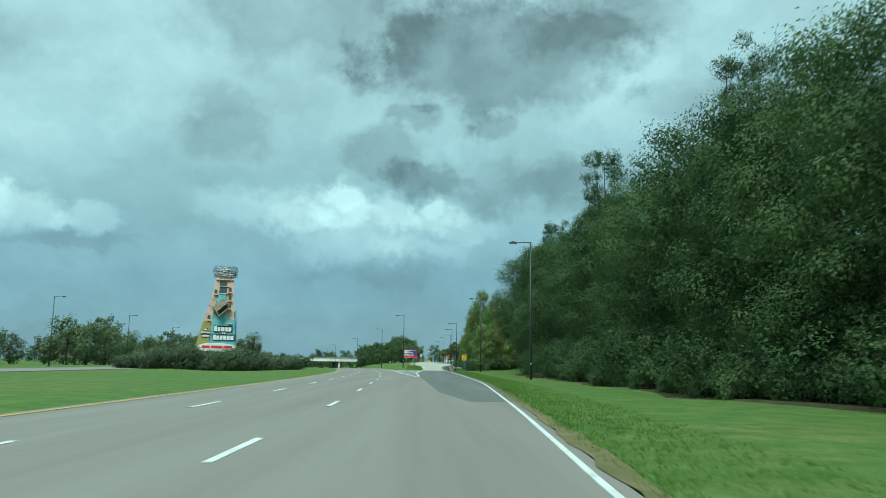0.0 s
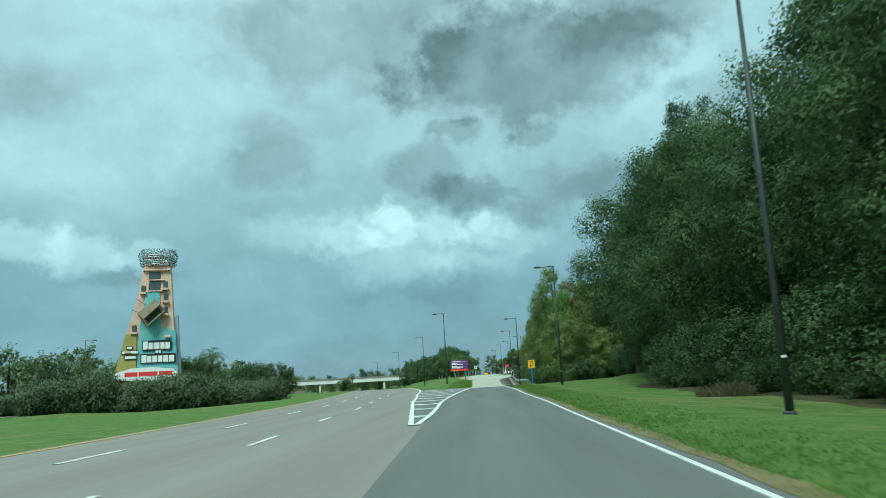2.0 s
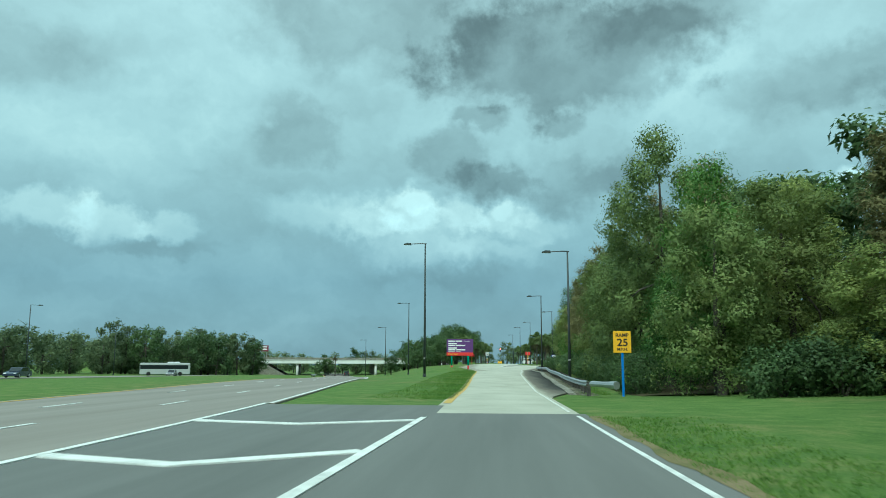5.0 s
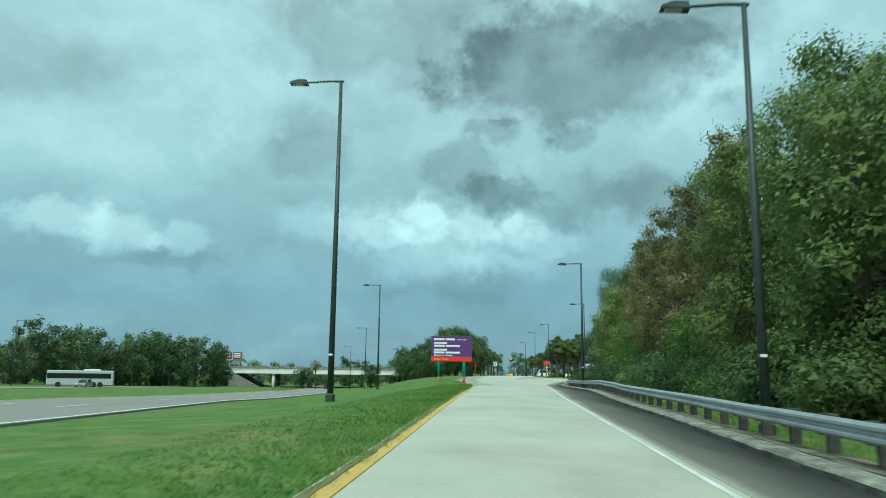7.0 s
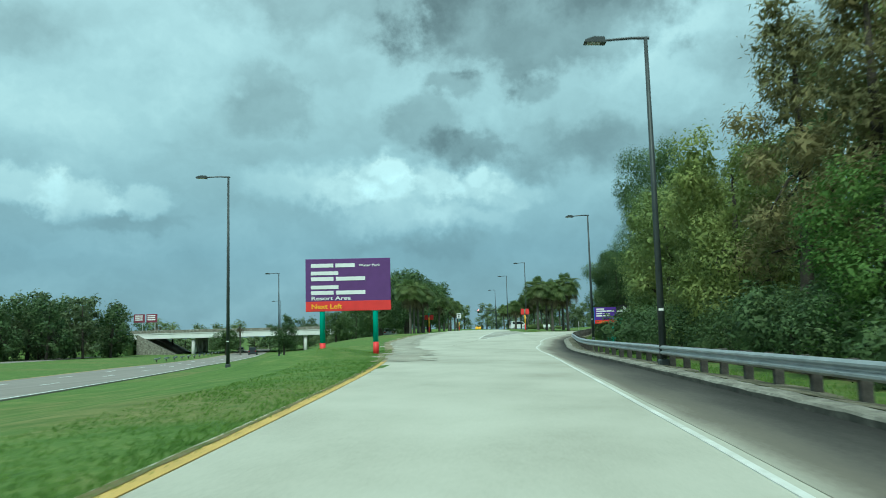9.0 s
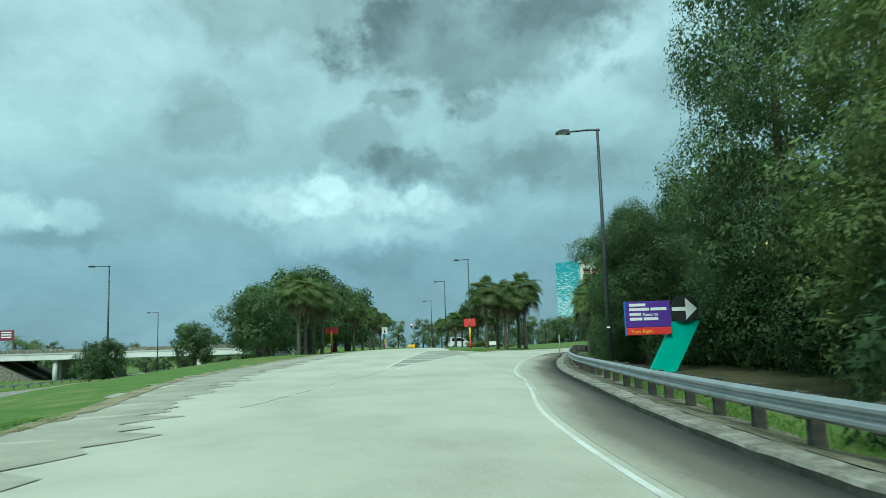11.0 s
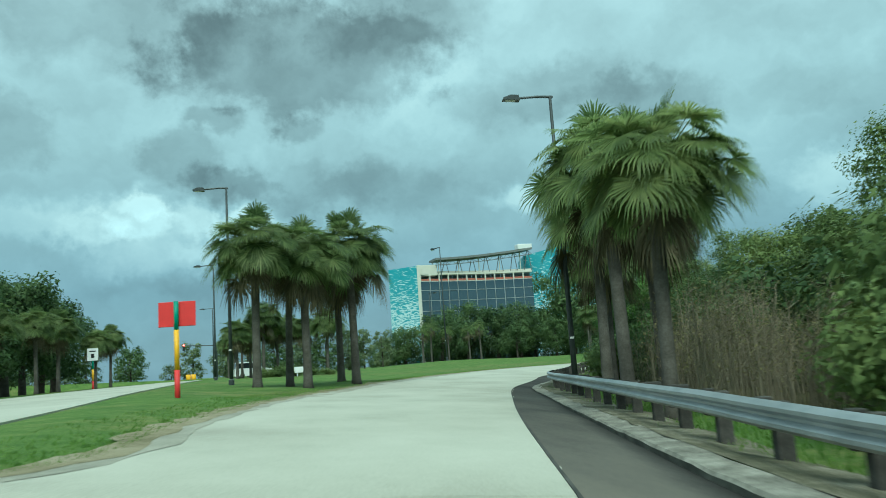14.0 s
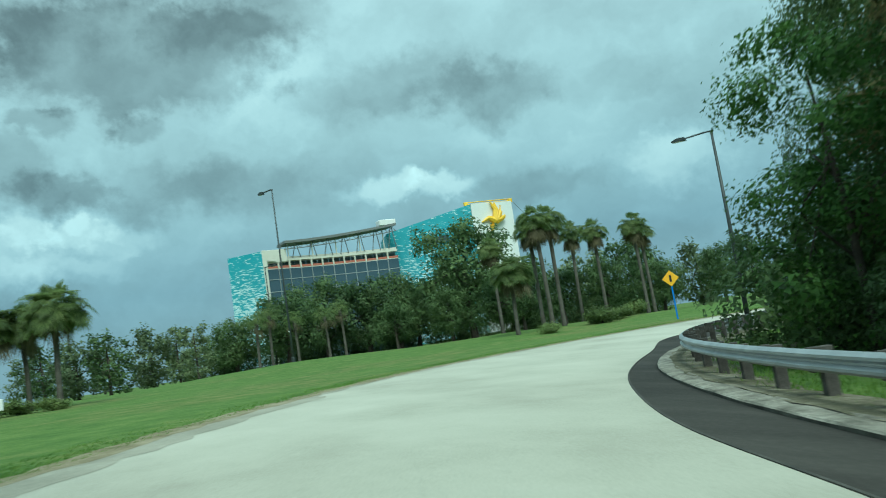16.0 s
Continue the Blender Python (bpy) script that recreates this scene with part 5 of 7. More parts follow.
for y, d in ((316.5, 4.6), (318.5, 3.6), (320.5, 4.6), (322.5, 3.6), (324.5, 4.8), (326.5, 3.8), (328.5, 5.0), (331, 5.6), (319, 6.2), (323, 6.4), (327, 6.4)):
    x, yy = behind_rail(y, d)
    planted(thickets[R.choice((0, 1))], x, yy, R.uniform(0, 360), R.uniform(0.5, 0.68), group="thickets behind the guardrail")
for y, d, kind, size, tall in ((304, 6.4, lights[0], 1.0, 0.95), (308, 6.0, golds[1], 0.62, 0.9), (312, 6.4, lights[0], 0.85, 0.85), (306, 4.4, shrubs[0], 1.2, 1.1), (310, 4.2, shrubs[1], 1.1, 1.1), (313, 4.0, shrubs[0], 1.0, 1.0), (314.5, 6.0, shrubs[0], 1.5, 1.2)):
    x, yy = behind_rail(y, d)
    planted(kind, x, yy, R.uniform(0, 360), size, tall, group="green growth behind the guardrail")
for k in range(13):
    x, yy = behind_rail(343 + 2.0 * k, R.uniform(4.6, 5.6))
    planted(shrubs[4], x, yy, R.uniform(0, 360), R.uniform(0.45, 0.65), group="shrubs behind the guardrail")
for y, d in ((312, 8.5), (317, 9.5), (322, 9.0), (327, 8.6), (332, 8.4), (337, 8.0)):
    x, yy = behind_rail(y, d)
    planted(shrubs[1], x, yy, R.uniform(0, 360), R.uniform(1.3, 1.7), group="shrubs behind the guardrail")

# closed undergrowth behind the turn sign
for y, d, k, size in ((264, 8.8, 4, 0.8), (267, 9.8, 4, 1.0), (270, 9.0, 4, 0.85), (272.5, 9.6, 4, 1.1), (275, 9.0, 4, 0.95), (278.2, 7.4, 4, 0.95), (280, 6.8, 4, 0.7), (282, 6.2, 4, 0.62), (284, 6.3, 4, 0.66), (283.5, 8.8, 4, 1.0), (286.5, 7.6, 4, 0.9), (289, 8.0, 4, 1.0), (291.5, 7.2, 4, 0.85), (287.5, 10.5, 4, 1.1), (268, 12.5, 4, 1.2), (274, 12.0, 4, 1.2), (260, 9.4, 4, 0.9)):
    x, yy = behind_rail(y, d)
    planted(shrubs[k], x, yy, R.uniform(0, 360), size, group="shrubs behind the guardrail")

# closed undergrowth at the loop and a fuller wood where the rail begins
for k in range(15):
    x, yy = behind_rail(336 + 2.5 * k, R.uniform(6.2, 8.6))
    planted(shrubs[4], x, yy, R.uniform(0, 360), R.uniform(0.7, 0.95), group="shrubs behind the guardrail")
for x, y, kind, size, tall in ((13.0, 160, lights[1], 1.0, 1.3), (17, 160, golds[0], 1.0, 0.85), (21, 157, cypresses[1], 1.0, 0.85), (25, 161, mids[2], 1.0, 0.85), (16, 170, cypresses[0], 1.0, 0.85), (20.5, 168, golds[0], 1.05, 1.0), (24.5, 171, lights[1], 1.2, 1.2), (19, 178, mids[2], 1.0, 0.95), (29, 168, mids[2], 1.1, 0.95), (22, 150, lights[0], 1.1, 1.0), (22.5, 142, mids[2], 1.0, 0.85), (27, 146, golds[0], 1.1, 1.0), (26, 151, golds[1], 1.0, 1.0), (18, 152.5, golds[1], 0.8, 0.8), (20, 186, cypresses[0], 1.0, 0.95), (19, 196, mids[2], 1.0, 0.95)):
    planted(kind, x, y, R.uniform(-60, 40), size, tall, group="trees behind the guardrail")
for k in range(16):
    planted(shrubs[R.choice((0, 0, 1, 2))], 13.5 + 1.05 * k, 153 + R.uniform(-2, 2) + 0.2 * k, R.uniform(0, 360), R.uniform(0.8, 1.3), group="shrubs at the edge of the wood")

# ---- street lamps ----
def lamp_kind(height, label):
    root = empty("street_lamp", label=label, category="street lamp")
    s = Shape().box((0, 0, 0.12), (0.32, 0.32, 0.34), bevel=0.04)
    part("base", s, POLE, root)
    part("pole", Shape().tube([(0, 0, 0.3), (0, 0, height * 0.5), (0, 0, height)], [0.125, 0.095, 0.065], 12), POLE, root, smooth=True)
    part("arm", Shape().tube([(0.12, 0, height - 0.04), (-0.5, 0, height - 0.02), (-1.45, 0, height - 0.06)], [0.05, 0.045, 0.04], 8), POLE, root)
    h = Shape().prism([(-1.35, height - 0.16), (-1.4, height + 0.02), (-1.75, height + 0.04), (-2.05, height - 0.05), (-2.08, height - 0.12)], -0.17, 0.17)
    head = part("lamp_head", h, POLE, root)
    part("lens", Shape().box((-1.72, 0, height - 0.135), (0.5, 0.26, 0.03), bevel=0.01), LENS, head, "pale lamp lens")
    part("tag", Shape().box((-0.02, -0.115, 1.75), (0.16, 0.01, 0.07)), WHITE_LINE, root, "small pale tag band")
    return root


tall_lamp = lamp_kind(12.7, "tall dark street lamp with a flat arm over the road")
ramp_lamp = lamp_kind(10.15, "dark street lamp with a flat arm over the ramp")


def lamp(kind, x, y, turn=0.0, tall=1.0, z=None):
    ob = copy_thing(kind, pose(x, y, gz(x, y) if z is None else z, 0, 0, turn) @ Matrix.Diagonal((1, 1, tall, 1)))
    return tagged(ob, group="street lamps")


for x, y, h in ((10.15, 74.0, 13.5), (9.65, 133.2, 12.82), (-5.0, 192.8, 12.75), (-13.8, 257.6, 12.65), (-27.5, 325, 12.6), (-44, 392, 12.6)):
    lamp(tall_lamp, x, y, 0 if y < 220 else 12, h / 12.7)
for x, y, top in ((7.62, 182.2, 10.72), (8.35, 232.9, 11.57), (13.3, 280.8, 12.55), (25.6, 332.5, 13.4), (11.97, 353.5, 14.45), (10.1, 391.5, 14.7), (8.6, 440, 14.0)):
    g = gz(x, y)
    lamp(ramp_lamp, x, y, -8 if y > 270 else 0, (top - g) / 10.15)
for x, y in ((-73.5, 196), (-80, 250.5), (-92, 306), (-108, 362), (-66, 140)):
    lamp(tall_lamp, x, y, 190, 0.98)
for x, y, top, turn in ((44.9, 424.4, 21.0, -60), (48, 446, 15.5, 120), (54.8, 372.6, 10.9, -62)):
    lamp(ramp_lamp, x, y, turn, (top - gz(x, y)) / 10.15)
drop_kind(tall_lamp)
drop_kind(ramp_lamp)

# ---- kerb and guardrail along the ramp ----
kc = KERB[(KERB[:, 1] > 163)]
kl = resample(kc, 420)
kz = ground_z(kl[:, 0], kl[:, 1])
low = np.interp(kl[:, 1], [300, 325], [1.0, 0.55]) * np.clip(np.arange(len(kl)) / 8, 0.05, 1)       # it rises out of the ground
prof = [(0.0, -0.12), (0.0, 0.10), (0.03, 0.14), (0.40, 0.15), (0.44, 0.11), (0.44, -0.12)]
rows = [shifted(kl, -o) for o, _ in prof]
ks = Shape()
for i in range(len(kl)):
    ks.v += [(*rows[k][i], kz[i] + prof[k][1] * (low[i] if prof[k][1] > 0 else 1) + (0.012 * math.sin(i * 2.3) * math.sin(i * 0.9 + k) if 0 < k < 5 else 0)) for k in range(len(prof))]
m = len(prof)
ks.f = [(i * m + k, (i + 1) * m + k, (i + 1) * m + k + 1, i * m + k + 1) for i in range(len(kl) - 1) for k in range(m - 1)] + [tuple(range(m))[::-1]]
kerb = tagged(part("kerb", ks, CURB), "weathered grey concrete kerb with a darker front face beside the shoulder", "kerb", kind="structure")
# the upright front face takes a darker, mottled second material
kerb.data.materials.append(surface("dark_kerb_face", [(0.03, 0.029, 0.024), (0.075, 0.072, 0.058), (0.15, 0.143, 0.115)], 1.6, 14.0, 0.92, bump=0.8, bump_dist=0.02))
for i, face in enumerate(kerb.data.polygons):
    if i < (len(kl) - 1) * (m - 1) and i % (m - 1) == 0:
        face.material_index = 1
# soil behind the kerb, creeping over its top along the loop
reach = np.array([0.40 - 0.14 * np.interp(y, [303, 322], [0.12, 1.0]) * abs(math.sin(i * 0.9) * math.sin(i * 0.23 + 1)) for i, y in enumerate(kl[:, 1])])
side_way = (shifted(kl, -1.0) - kl)
a, b = kl + side_way * reach[:, None], kl + side_way * 1.73
za, zb = kz + 0.15 * low + 0.008, ground_z(b[:, 0], b[:, 1]) + 0.03
za[0], zb[0] = za[0] - 0.12, zb[0] - 0.12
vs = Shape()
for i in range(len(kl)):
    wob = 0.12 * math.sin(i * 0.87) + 0.1 * math.sin(i * 0.31)
    vs.v += [(*a[i], za[i]), (*(a[i] + (b[i] - a[i]) * (0.5 + wob)), (za[i] + zb[i]) / 2 + 0.02), (*(b[i] + (b[i] - a[i]) * wob * 0.4), zb[i] - 0.06)]
vs.f = [(i * 3 + k, (i + 1) * 3 + k, (i + 1) * 3 + k + 1, i * 3 + k + 1) for i in range(len(kl) - 1) for k in (0, 1)]
tagged(part("kerb_verge", vs, DIRT, smooth=True), "strip of dark leafy soil behind the kerb", "verge", kind="structure")

blades("verge_grass", kl, -0.7, -2.6, 14000, 10, "rough green grass behind the kerb", (0.05, 0.17))

rail = empty("guardrail", label="galvanised steel guardrail on timber posts beside the ramp", category="guardrail")
gl = resample(shifted(KERB[KERB[:, 1] > 160], -0.86), 132)
gzv = ground_z(gl[:, 0], gl[:, 1])
WB = [(0.0, 0.30), (0.03, 0.285), (0.08, 0.25), (0.08, 0.21), (0.015, 0.165), (0.015, 0.135), (0.08, 0.09), (0.08, 0.05), (0.03, 0.015), (0.0, 0.0)]
for i in range(0, len(gl) - 2, 2):
    s = Shape()
    idx = [i, i + 1, min(i + 2, len(gl) - 1)]
    for sgn in (0.0, 0.012):
        lines = [shifted(gl, o + 0.10 - sgn + (0.004 if (i // 2) % 2 else 0.0)) for o, _ in WB]
        for j in idx:
            s.v += [(*lines[k][j], gzv[j] + 0.46 + WB[k][1]) for k in range(len(WB))]
    n = len(WB)
    for b in range(2):
        for k in range(n - 1):
            s.f += [(b * n + k, b * n + k + 1, (b + 1) * n + k + 1, (b + 1) * n + k), (3 * n + b * n + k, 3 * n + (b + 1) * n + k, 3 * n + (b + 1) * n + k + 1, 3 * n + b * n + k + 1)]
        s.f += [(b * n, (b + 1) * n, 3 * n + (b + 1) * n, 3 * n + b * n), (b * n + n - 1, 3 * n + b * n + n - 1, 3 * n + (b + 1) * n + n - 1, (b + 1) * n + n - 1)]
    part("rail_panel", s, STEEL, rail)
post_mesh = mesh_of("post", *(lambda q: (q.v, q.f))(Shape().box((0, 0, 0.26), (0.18, 0.17, 1.0), bevel=0.012)), POST_WOOD)
block_mesh = mesh_of("block", *(lambda q: (q.v, q.f))(Shape().box((0, 0, 0), (0.14, 0.15, 0.34), bevel=0.01)), POST_WOOD)
tg = np.gradient(gl, axis=0)
for i in range(1, len(gl)):
    a = math.degrees(math.atan2(tg[i, 1], tg[i, 0])) - 90
    p = shifted(gl, -0.16)[i]
    part("post", post_mesh, None, rail, at=pose(p[0], p[1], gzv[i] - 0.02 + 0.03 * math.sin(i * 5.1), 0, 0, a + 2 * math.sin(i * 3.3)))
    p = shifted(gl, 0.0)[i]
    part("block", block_mesh, None, rail, at=pose(p[0], p[1], gzv[i] + 0.6, 0, 0, a))
# flared end of the rail
e0 = gl[0]
part("end_terminal", Shape().tube([(e0[0] + 0.10, e0[1] - 0.15, gzv[0] + 0.6), (e0[0] + 0.5, e0[1] - 1.6, gzv[0] + 0.6), (e0[0] + 1.0, e0[1] - 2.6, gzv[0] + 0.58)], [0.15, 0.14, 0.2], 8), STEEL, rail, "flared steel rail end")

# ---- palms ----
for x, y, k, size, turn in ((13.3, 343.9, 0, 1.02, 10), (15.2, 348.2, 2, 0.97, 80), (15.9, 344.6, 1, 1.05, 150), (19.15, 349.4, 0, 1.15, 220), (18.7, 352.8, 1, 1.06, 300)):
    planted(palms[k], x, y, turn, size, group="palms on the island")
for x, y, k, size, turn in ((20.35, 316.4, 0, 0.70, 40), (22.3, 321.8, 2, 0.87, 170), (23.9, 322.6, 1, 0.90, 250), (26.45, 331.3, 0, 1.04, 20), (29.6, 337.0, 1, 0.98, 95)):
    planted(palms[k], x, y, turn, size, group="palms beside the guardrail")

# ---- signs ----
def flat(name, *stops, rough=0.5, metal=0.0, scale=2.0, bump=0.05, clear=0.0):
    return surface(name, list(stops), scale, 30.0, rough, metal, bump=bump, space="object", spec=0.4, clear=clear)


def tint(c, d=0.12):
    return (tuple(x * (1 - d) for x in c), c, tuple(min(1, x * (1 + d)) for x in c))


PURPLE = flat("purple_sign_sheet", *tint((0.10, 0.035, 0.16)))
VIOLET = flat("violet_sign_sheet", *tint((0.075, 0.025, 0.26)))
RED = flat("red_sign_sheet", *tint((0.62, 0.035, 0.035)))
TEAL = flat("teal_painted_steel", *tint((0.02, 0.40, 0.30)))
YELLOW = flat("yellow_sign_sheet", *tint((0.80, 0.42, 0.02)))
WHITE = flat("white_sign_sheet", *tint((0.72, 0.73, 0.72), 0.06))
BLACK = flat("black_sign_sheet", *tint((0.018, 0.02, 0.02)))
BLUE = flat("blue_painted_post", *tint((0.02, 0.16, 0.52)))
ALU = flat("bare_aluminium", *tint((0.42, 0.43, 0.43)), rough=0.45, metal=0.7)
DARK_GREEN = flat("green_painted_post", *tint((0.02, 0.25, 0.16)))


def text_shape(words, size, depth=0.012):
    """The words as a mesh in the x-z plane, facing -y, from their lower left corner."""
    cu = bpy.data.curves.new("words", "FONT")
    cu.body, cu.size, cu.extrude = words, size, depth / 2
    cu.offset = size * 0.018
    ob = new("words", cu)
    me = bpy.data.meshes.new_from_object(ob.evaluated_get(bpy.context.evaluated_depsgraph_get()))
    bpy.data.objects.remove(ob)
    me.transform(pose(0, 0, 0, 90, 0, 0))
    return me


def words_on(parent, words, size, x, y, z, mat, name="lettering", width=None):
    me = text_shape(words, size)
    me.materials.clear()
    me.materials.append(mat)
    ob = part(name, me, mat, parent)
    k = 1.0
    if width:
        xs = [v.co.x for v in me.vertices]
        k = width / max(1e-6, max(xs) - min(xs))
    ob.matrix_basis = Matrix.Translation((x, y, z)) @ Matrix.Diagonal((k, 1, 1, 1))
    return ob


def bars_on(parent, rows, y, mat):
    """Plain bars in place of words: x, z, width, height."""
    for x, z, w, h in rows:
        part("word_bar", Shape().box((x + w / 2, y, z + h / 2), (w, 0.014, h), bevel=0.006), mat, parent)


sx, sy = -4.15, 247.0
guide = empty("guide_sign", pose(sx, sy, gz(sx, sy), 0, 0, 6), label="large purple guide sign with a red foot strip on teal posts", category="road sign")
b = 3.05 - gz(sx, sy)
face = part("panel", Shape().box((0, 0, b + 1.35 + 0.25), (4.35, 0.10, 2.2), bevel=0.02), PURPLE, guide, "purple sign face")
part("foot_strip", Shape().box((0, -0.004, b + 0.26), (4.35, 0.11, 0.52), bevel=0.02), RED, guide, "red strip under the purple face")
part("back_frame", Shape().box((0, 0.09, b + 1.35), (4.2, 0.06, 0.12)).box((0, 0.09, b + 0.5), (4.2, 0.06, 0.12)).box((0, 0.09, b + 2.3), (4.2, 0.06, 0.12)), ALU, guide)
for px, lo in ((-1.35, -0.12), (1.36, -0.05)):
    post = part("post", Shape().tube([(px, 0.12, 0.3), (px, 0.12, b + 2.0)], 0.14, 14), TEAL, guide, "round teal post", smooth=True)
    part("foot", Shape().tube([(px, 0.12, lo - 0.3), (px, 0.12, 0.36)], 0.15, 14), RED, post, "red foot of the post", smooth=True)
bars_on(guide, [(-1.9, b + 2.25, 1.15, 0.2), (-0.65, b + 2.25, 1.0, 0.2), (-1.9, b + 1.86, 1.4, 0.19), (-1.9, b + 1.56, 1.15, 0.2), (-0.63, b + 1.56, 1.5, 0.2), (-1.9, b + 1.14, 1.4, 0.19), (-1.9, b + 0.85, 1.15, 0.2), (-0.63, b + 0.85, 1.5, 0.2)], -0.058, WHITE)
words_on(guide, "Water Park", 0.17, 0.55, -0.06, b + 2.28, WHITE, width=1.1)
words_on(guide, "Resort Area", 0.27, -1.9, -0.06, b + 0.58, WHITE, width=2.0)
words_on(guide, "Next Left", 0.34, -1.9, -0.066, b + 0.14, YELLOW, width=1.55)

tx, ty = 13.65, 275.5
tz = gz(tx, ty)
turn = empty("turn_sign", pose(tx, ty, tz, 0, 0, -4), label="violet direction sign with arrow disc on a slanted teal post", category="road sign")
q = 2.22 - tz
part("panel", Shape().box((0, 0, q + 0.85), (1.86, 0.08, 1.08), bevel=0.015), VIOLET, turn, "violet sign face")
part("foot_strip", Shape().box((0, -0.004, q + 0.15), (1.86, 0.09, 0.31), bevel=0.015), RED, turn, "red strip under the violet face")
part("side_edge", Shape().box((-0.955, 0.03, q + 0.69), (0.05, 0.12, 1.42), bevel=0.01), BLUE, turn)
disc = part("arrow_disc", Shape().tube([(1.52, 0.03, q + 1.03), (1.52, -0.03, q + 1.03)], 0.56, 36), BLACK, turn, "round black disc")
part("arrow", Shape().box((1.32, -0.04, q + 1.03), (0.66, 0.02, 0.16)).prism([(1.55, q + 0.58), (2.02, q + 1.03), (1.55, q + 1.48)], -0.05, -0.03), WHITE, disc, "white arrow pointing right")
part("support", Shape().add([(-0.25, 0.1, -0.25), (0.85, 0.1, -0.25), (2.15, 0.1, q + 0.52), (1.05, 0.1, q + 0.52), (-0.25, 0.42, -0.25), (0.85, 0.42, -0.25), (2.15, 0.42, q + 0.52), (1.05, 0.42, q + 0.52)],
                          [(0, 1, 2, 3), (7, 6, 5, 4), (0, 3, 7, 4), (1, 5, 6, 2), (3, 2, 6, 7), (0, 4, 5, 1)]), TEAL, turn, "broad slanted teal support")
bars_on(turn, [(-0.78, q + 1.18, 0.68, 0.12), (-0.78, q + 1.0, 0.82, 0.12), (0.1, q + 1.0, 0.66, 0.12), (-0.78, q + 0.8, 0.48, 0.12), (-0.78, q + 0.6, 0.52, 0.12), (-0.2, q + 0.6, 0.6, 0.12)], -0.046, WHITE)
words_on(turn, "Resorts", 0.17, -0.24, -0.05, q + 0.79, WHITE, width=0.62)
words_on(turn, "Turn Right", 0.19, -0.75, -0.056, q + 0.08, YELLOW, width=0.9)

yx, yy_ = 8.27, 159.9
speed = empty("speed_sign", pose(yx, yy_, gz(yx, yy_), 0, 0, 2), label="yellow advisory speed sign on a blue post in the grass", category="road sign")
h = 2.66 - gz(yx, yy_)
part("post", Shape().box((0, 0.05, h * 0.45), (0.12, 0.08, h * 0.9 + 0.5), bevel=0.01), BLUE, speed, "flat blue post")
part("plate", Shape().box((0, 0, h), (0.92, 0.03, 1.12), bevel=0.02), YELLOW, speed, "yellow plate")
words_on(speed, "RAMP", 0.26, -0.34, -0.022, h + 0.26, BLACK, width=0.66)
words_on(speed, "25", 0.52, -0.27, -0.022, h - 0.2, BLACK, width=0.54)
words_on(speed, "M.P.H.", 0.2, -0.28, -0.022, h - 0.44, BLACK, width=0.54)


def colour_pole(root, height, low=0.9, mid=2.3):
    part("pole_foot", Shape().tube([(0, 0, -0.3), (0, 0, low)], 0.095, 12), RED, root, "red foot of the pole", smooth=True)
    part("pole_middle", Shape().tube([(0, 0, low), (0, 0, mid)], 0.09, 12), YELLOW, root, "yellow middle of the pole", smooth=True)
    part("pole_top", Shape().tube([(0, 0, mid), (0, 0, height)], 0.085, 12), DARK_GREEN, root, "green top of the pole", smooth=True)


rx, ry = 10.3, 331.7
sq = empty("square_sign", pose(rx, ry, gz(rx, ry), 0, 0, -12), label="red square sign seen from behind on a striped pole", category="road sign")
colour_pole(sq, 3.3)
part("plate", Shape().box((0, 0.11, 2.86), (1.3, 0.03, 0.88), bevel=0.015), RED, sq, "red back of the plate")
rx, ry = -4.6, 324.7
sq2 = empty("square_sign", pose(rx, ry, gz(rx, ry), 0, 0, -4), label="pair of red plates on a striped pole under the trees", category="road sign")
colour_pole(sq2, 3.0)
part("plate", Shape().box((-0.36, 0.11, 2.3), (0.62, 0.03, 0.7), bevel=0.015), RED, sq2, "red back of the plate")
part("plate", Shape().box((0.36, 0.11, 2.3), (0.62, 0.03, 0.7), bevel=0.015), RED, sq2, "red back of the plate")
rx, ry = -1.3, 386.0
wsg = empty("speed_limit_sign", pose(rx, ry, gz(rx, ry)), label="white plate on a striped pole at the roadside", category="road sign")
colour_pole(wsg, 3.2, 0.8, 1.9)
part("plate", Shape().box((0, -0.11, 3.35), (1.0, 0.03, 1.2), bevel=0.015), WHITE, wsg, "white plate")
bars_on(wsg, [(-0.3, 3.6, 0.6, 0.12), (-0.14, 3.0, 0.28, 0.42)], -0.13, BLACK)
rx, ry = 64.5, 388.5
warn = empty("warning_sign", pose(rx, ry, gz(rx, ry), 0, 0, -42), label="yellow diamond warning sign on a blue post", category="road sign")
part("post", Shape().box((0, 0.05, 1.2), (0.12, 0.08, 3.0), bevel=0.01), BLUE, warn, "blue post")
part("plate", Shape().box((0, 0, 3.0), (0.85, 0.03, 0.85), m=pose(0, 0, 0, 0, 45, 0).to_3x3(), bevel=0.02), YELLOW, warn, "yellow diamond plate")
part("mark", Shape().box((0, -0.024, 3.0), (0.16, 0.012, 0.5), bevel=0.01), BLACK, warn)
rx, ry = 14.7, 301.2
deli = empty("delineator_post", pose(rx, ry, gz(rx, ry)), label="slim white delineator post in front of the guardrail", category="marker post")
part("post", Shape().tube([(0, 0, -0.1), (0, 0, 1.6), (0, 0, 1.64)], [0.042, 0.042, 0.03], 10), surface("grey_marker_plastic", grey(0.30, 0.40, 0.48), 3.0, 30.0, 0.7), deli, smooth=True)
part("foot", Shape().tube([(0, 0, -0.02), (0, 0, 0.06)], 0.09, 10), BLACK, deli)

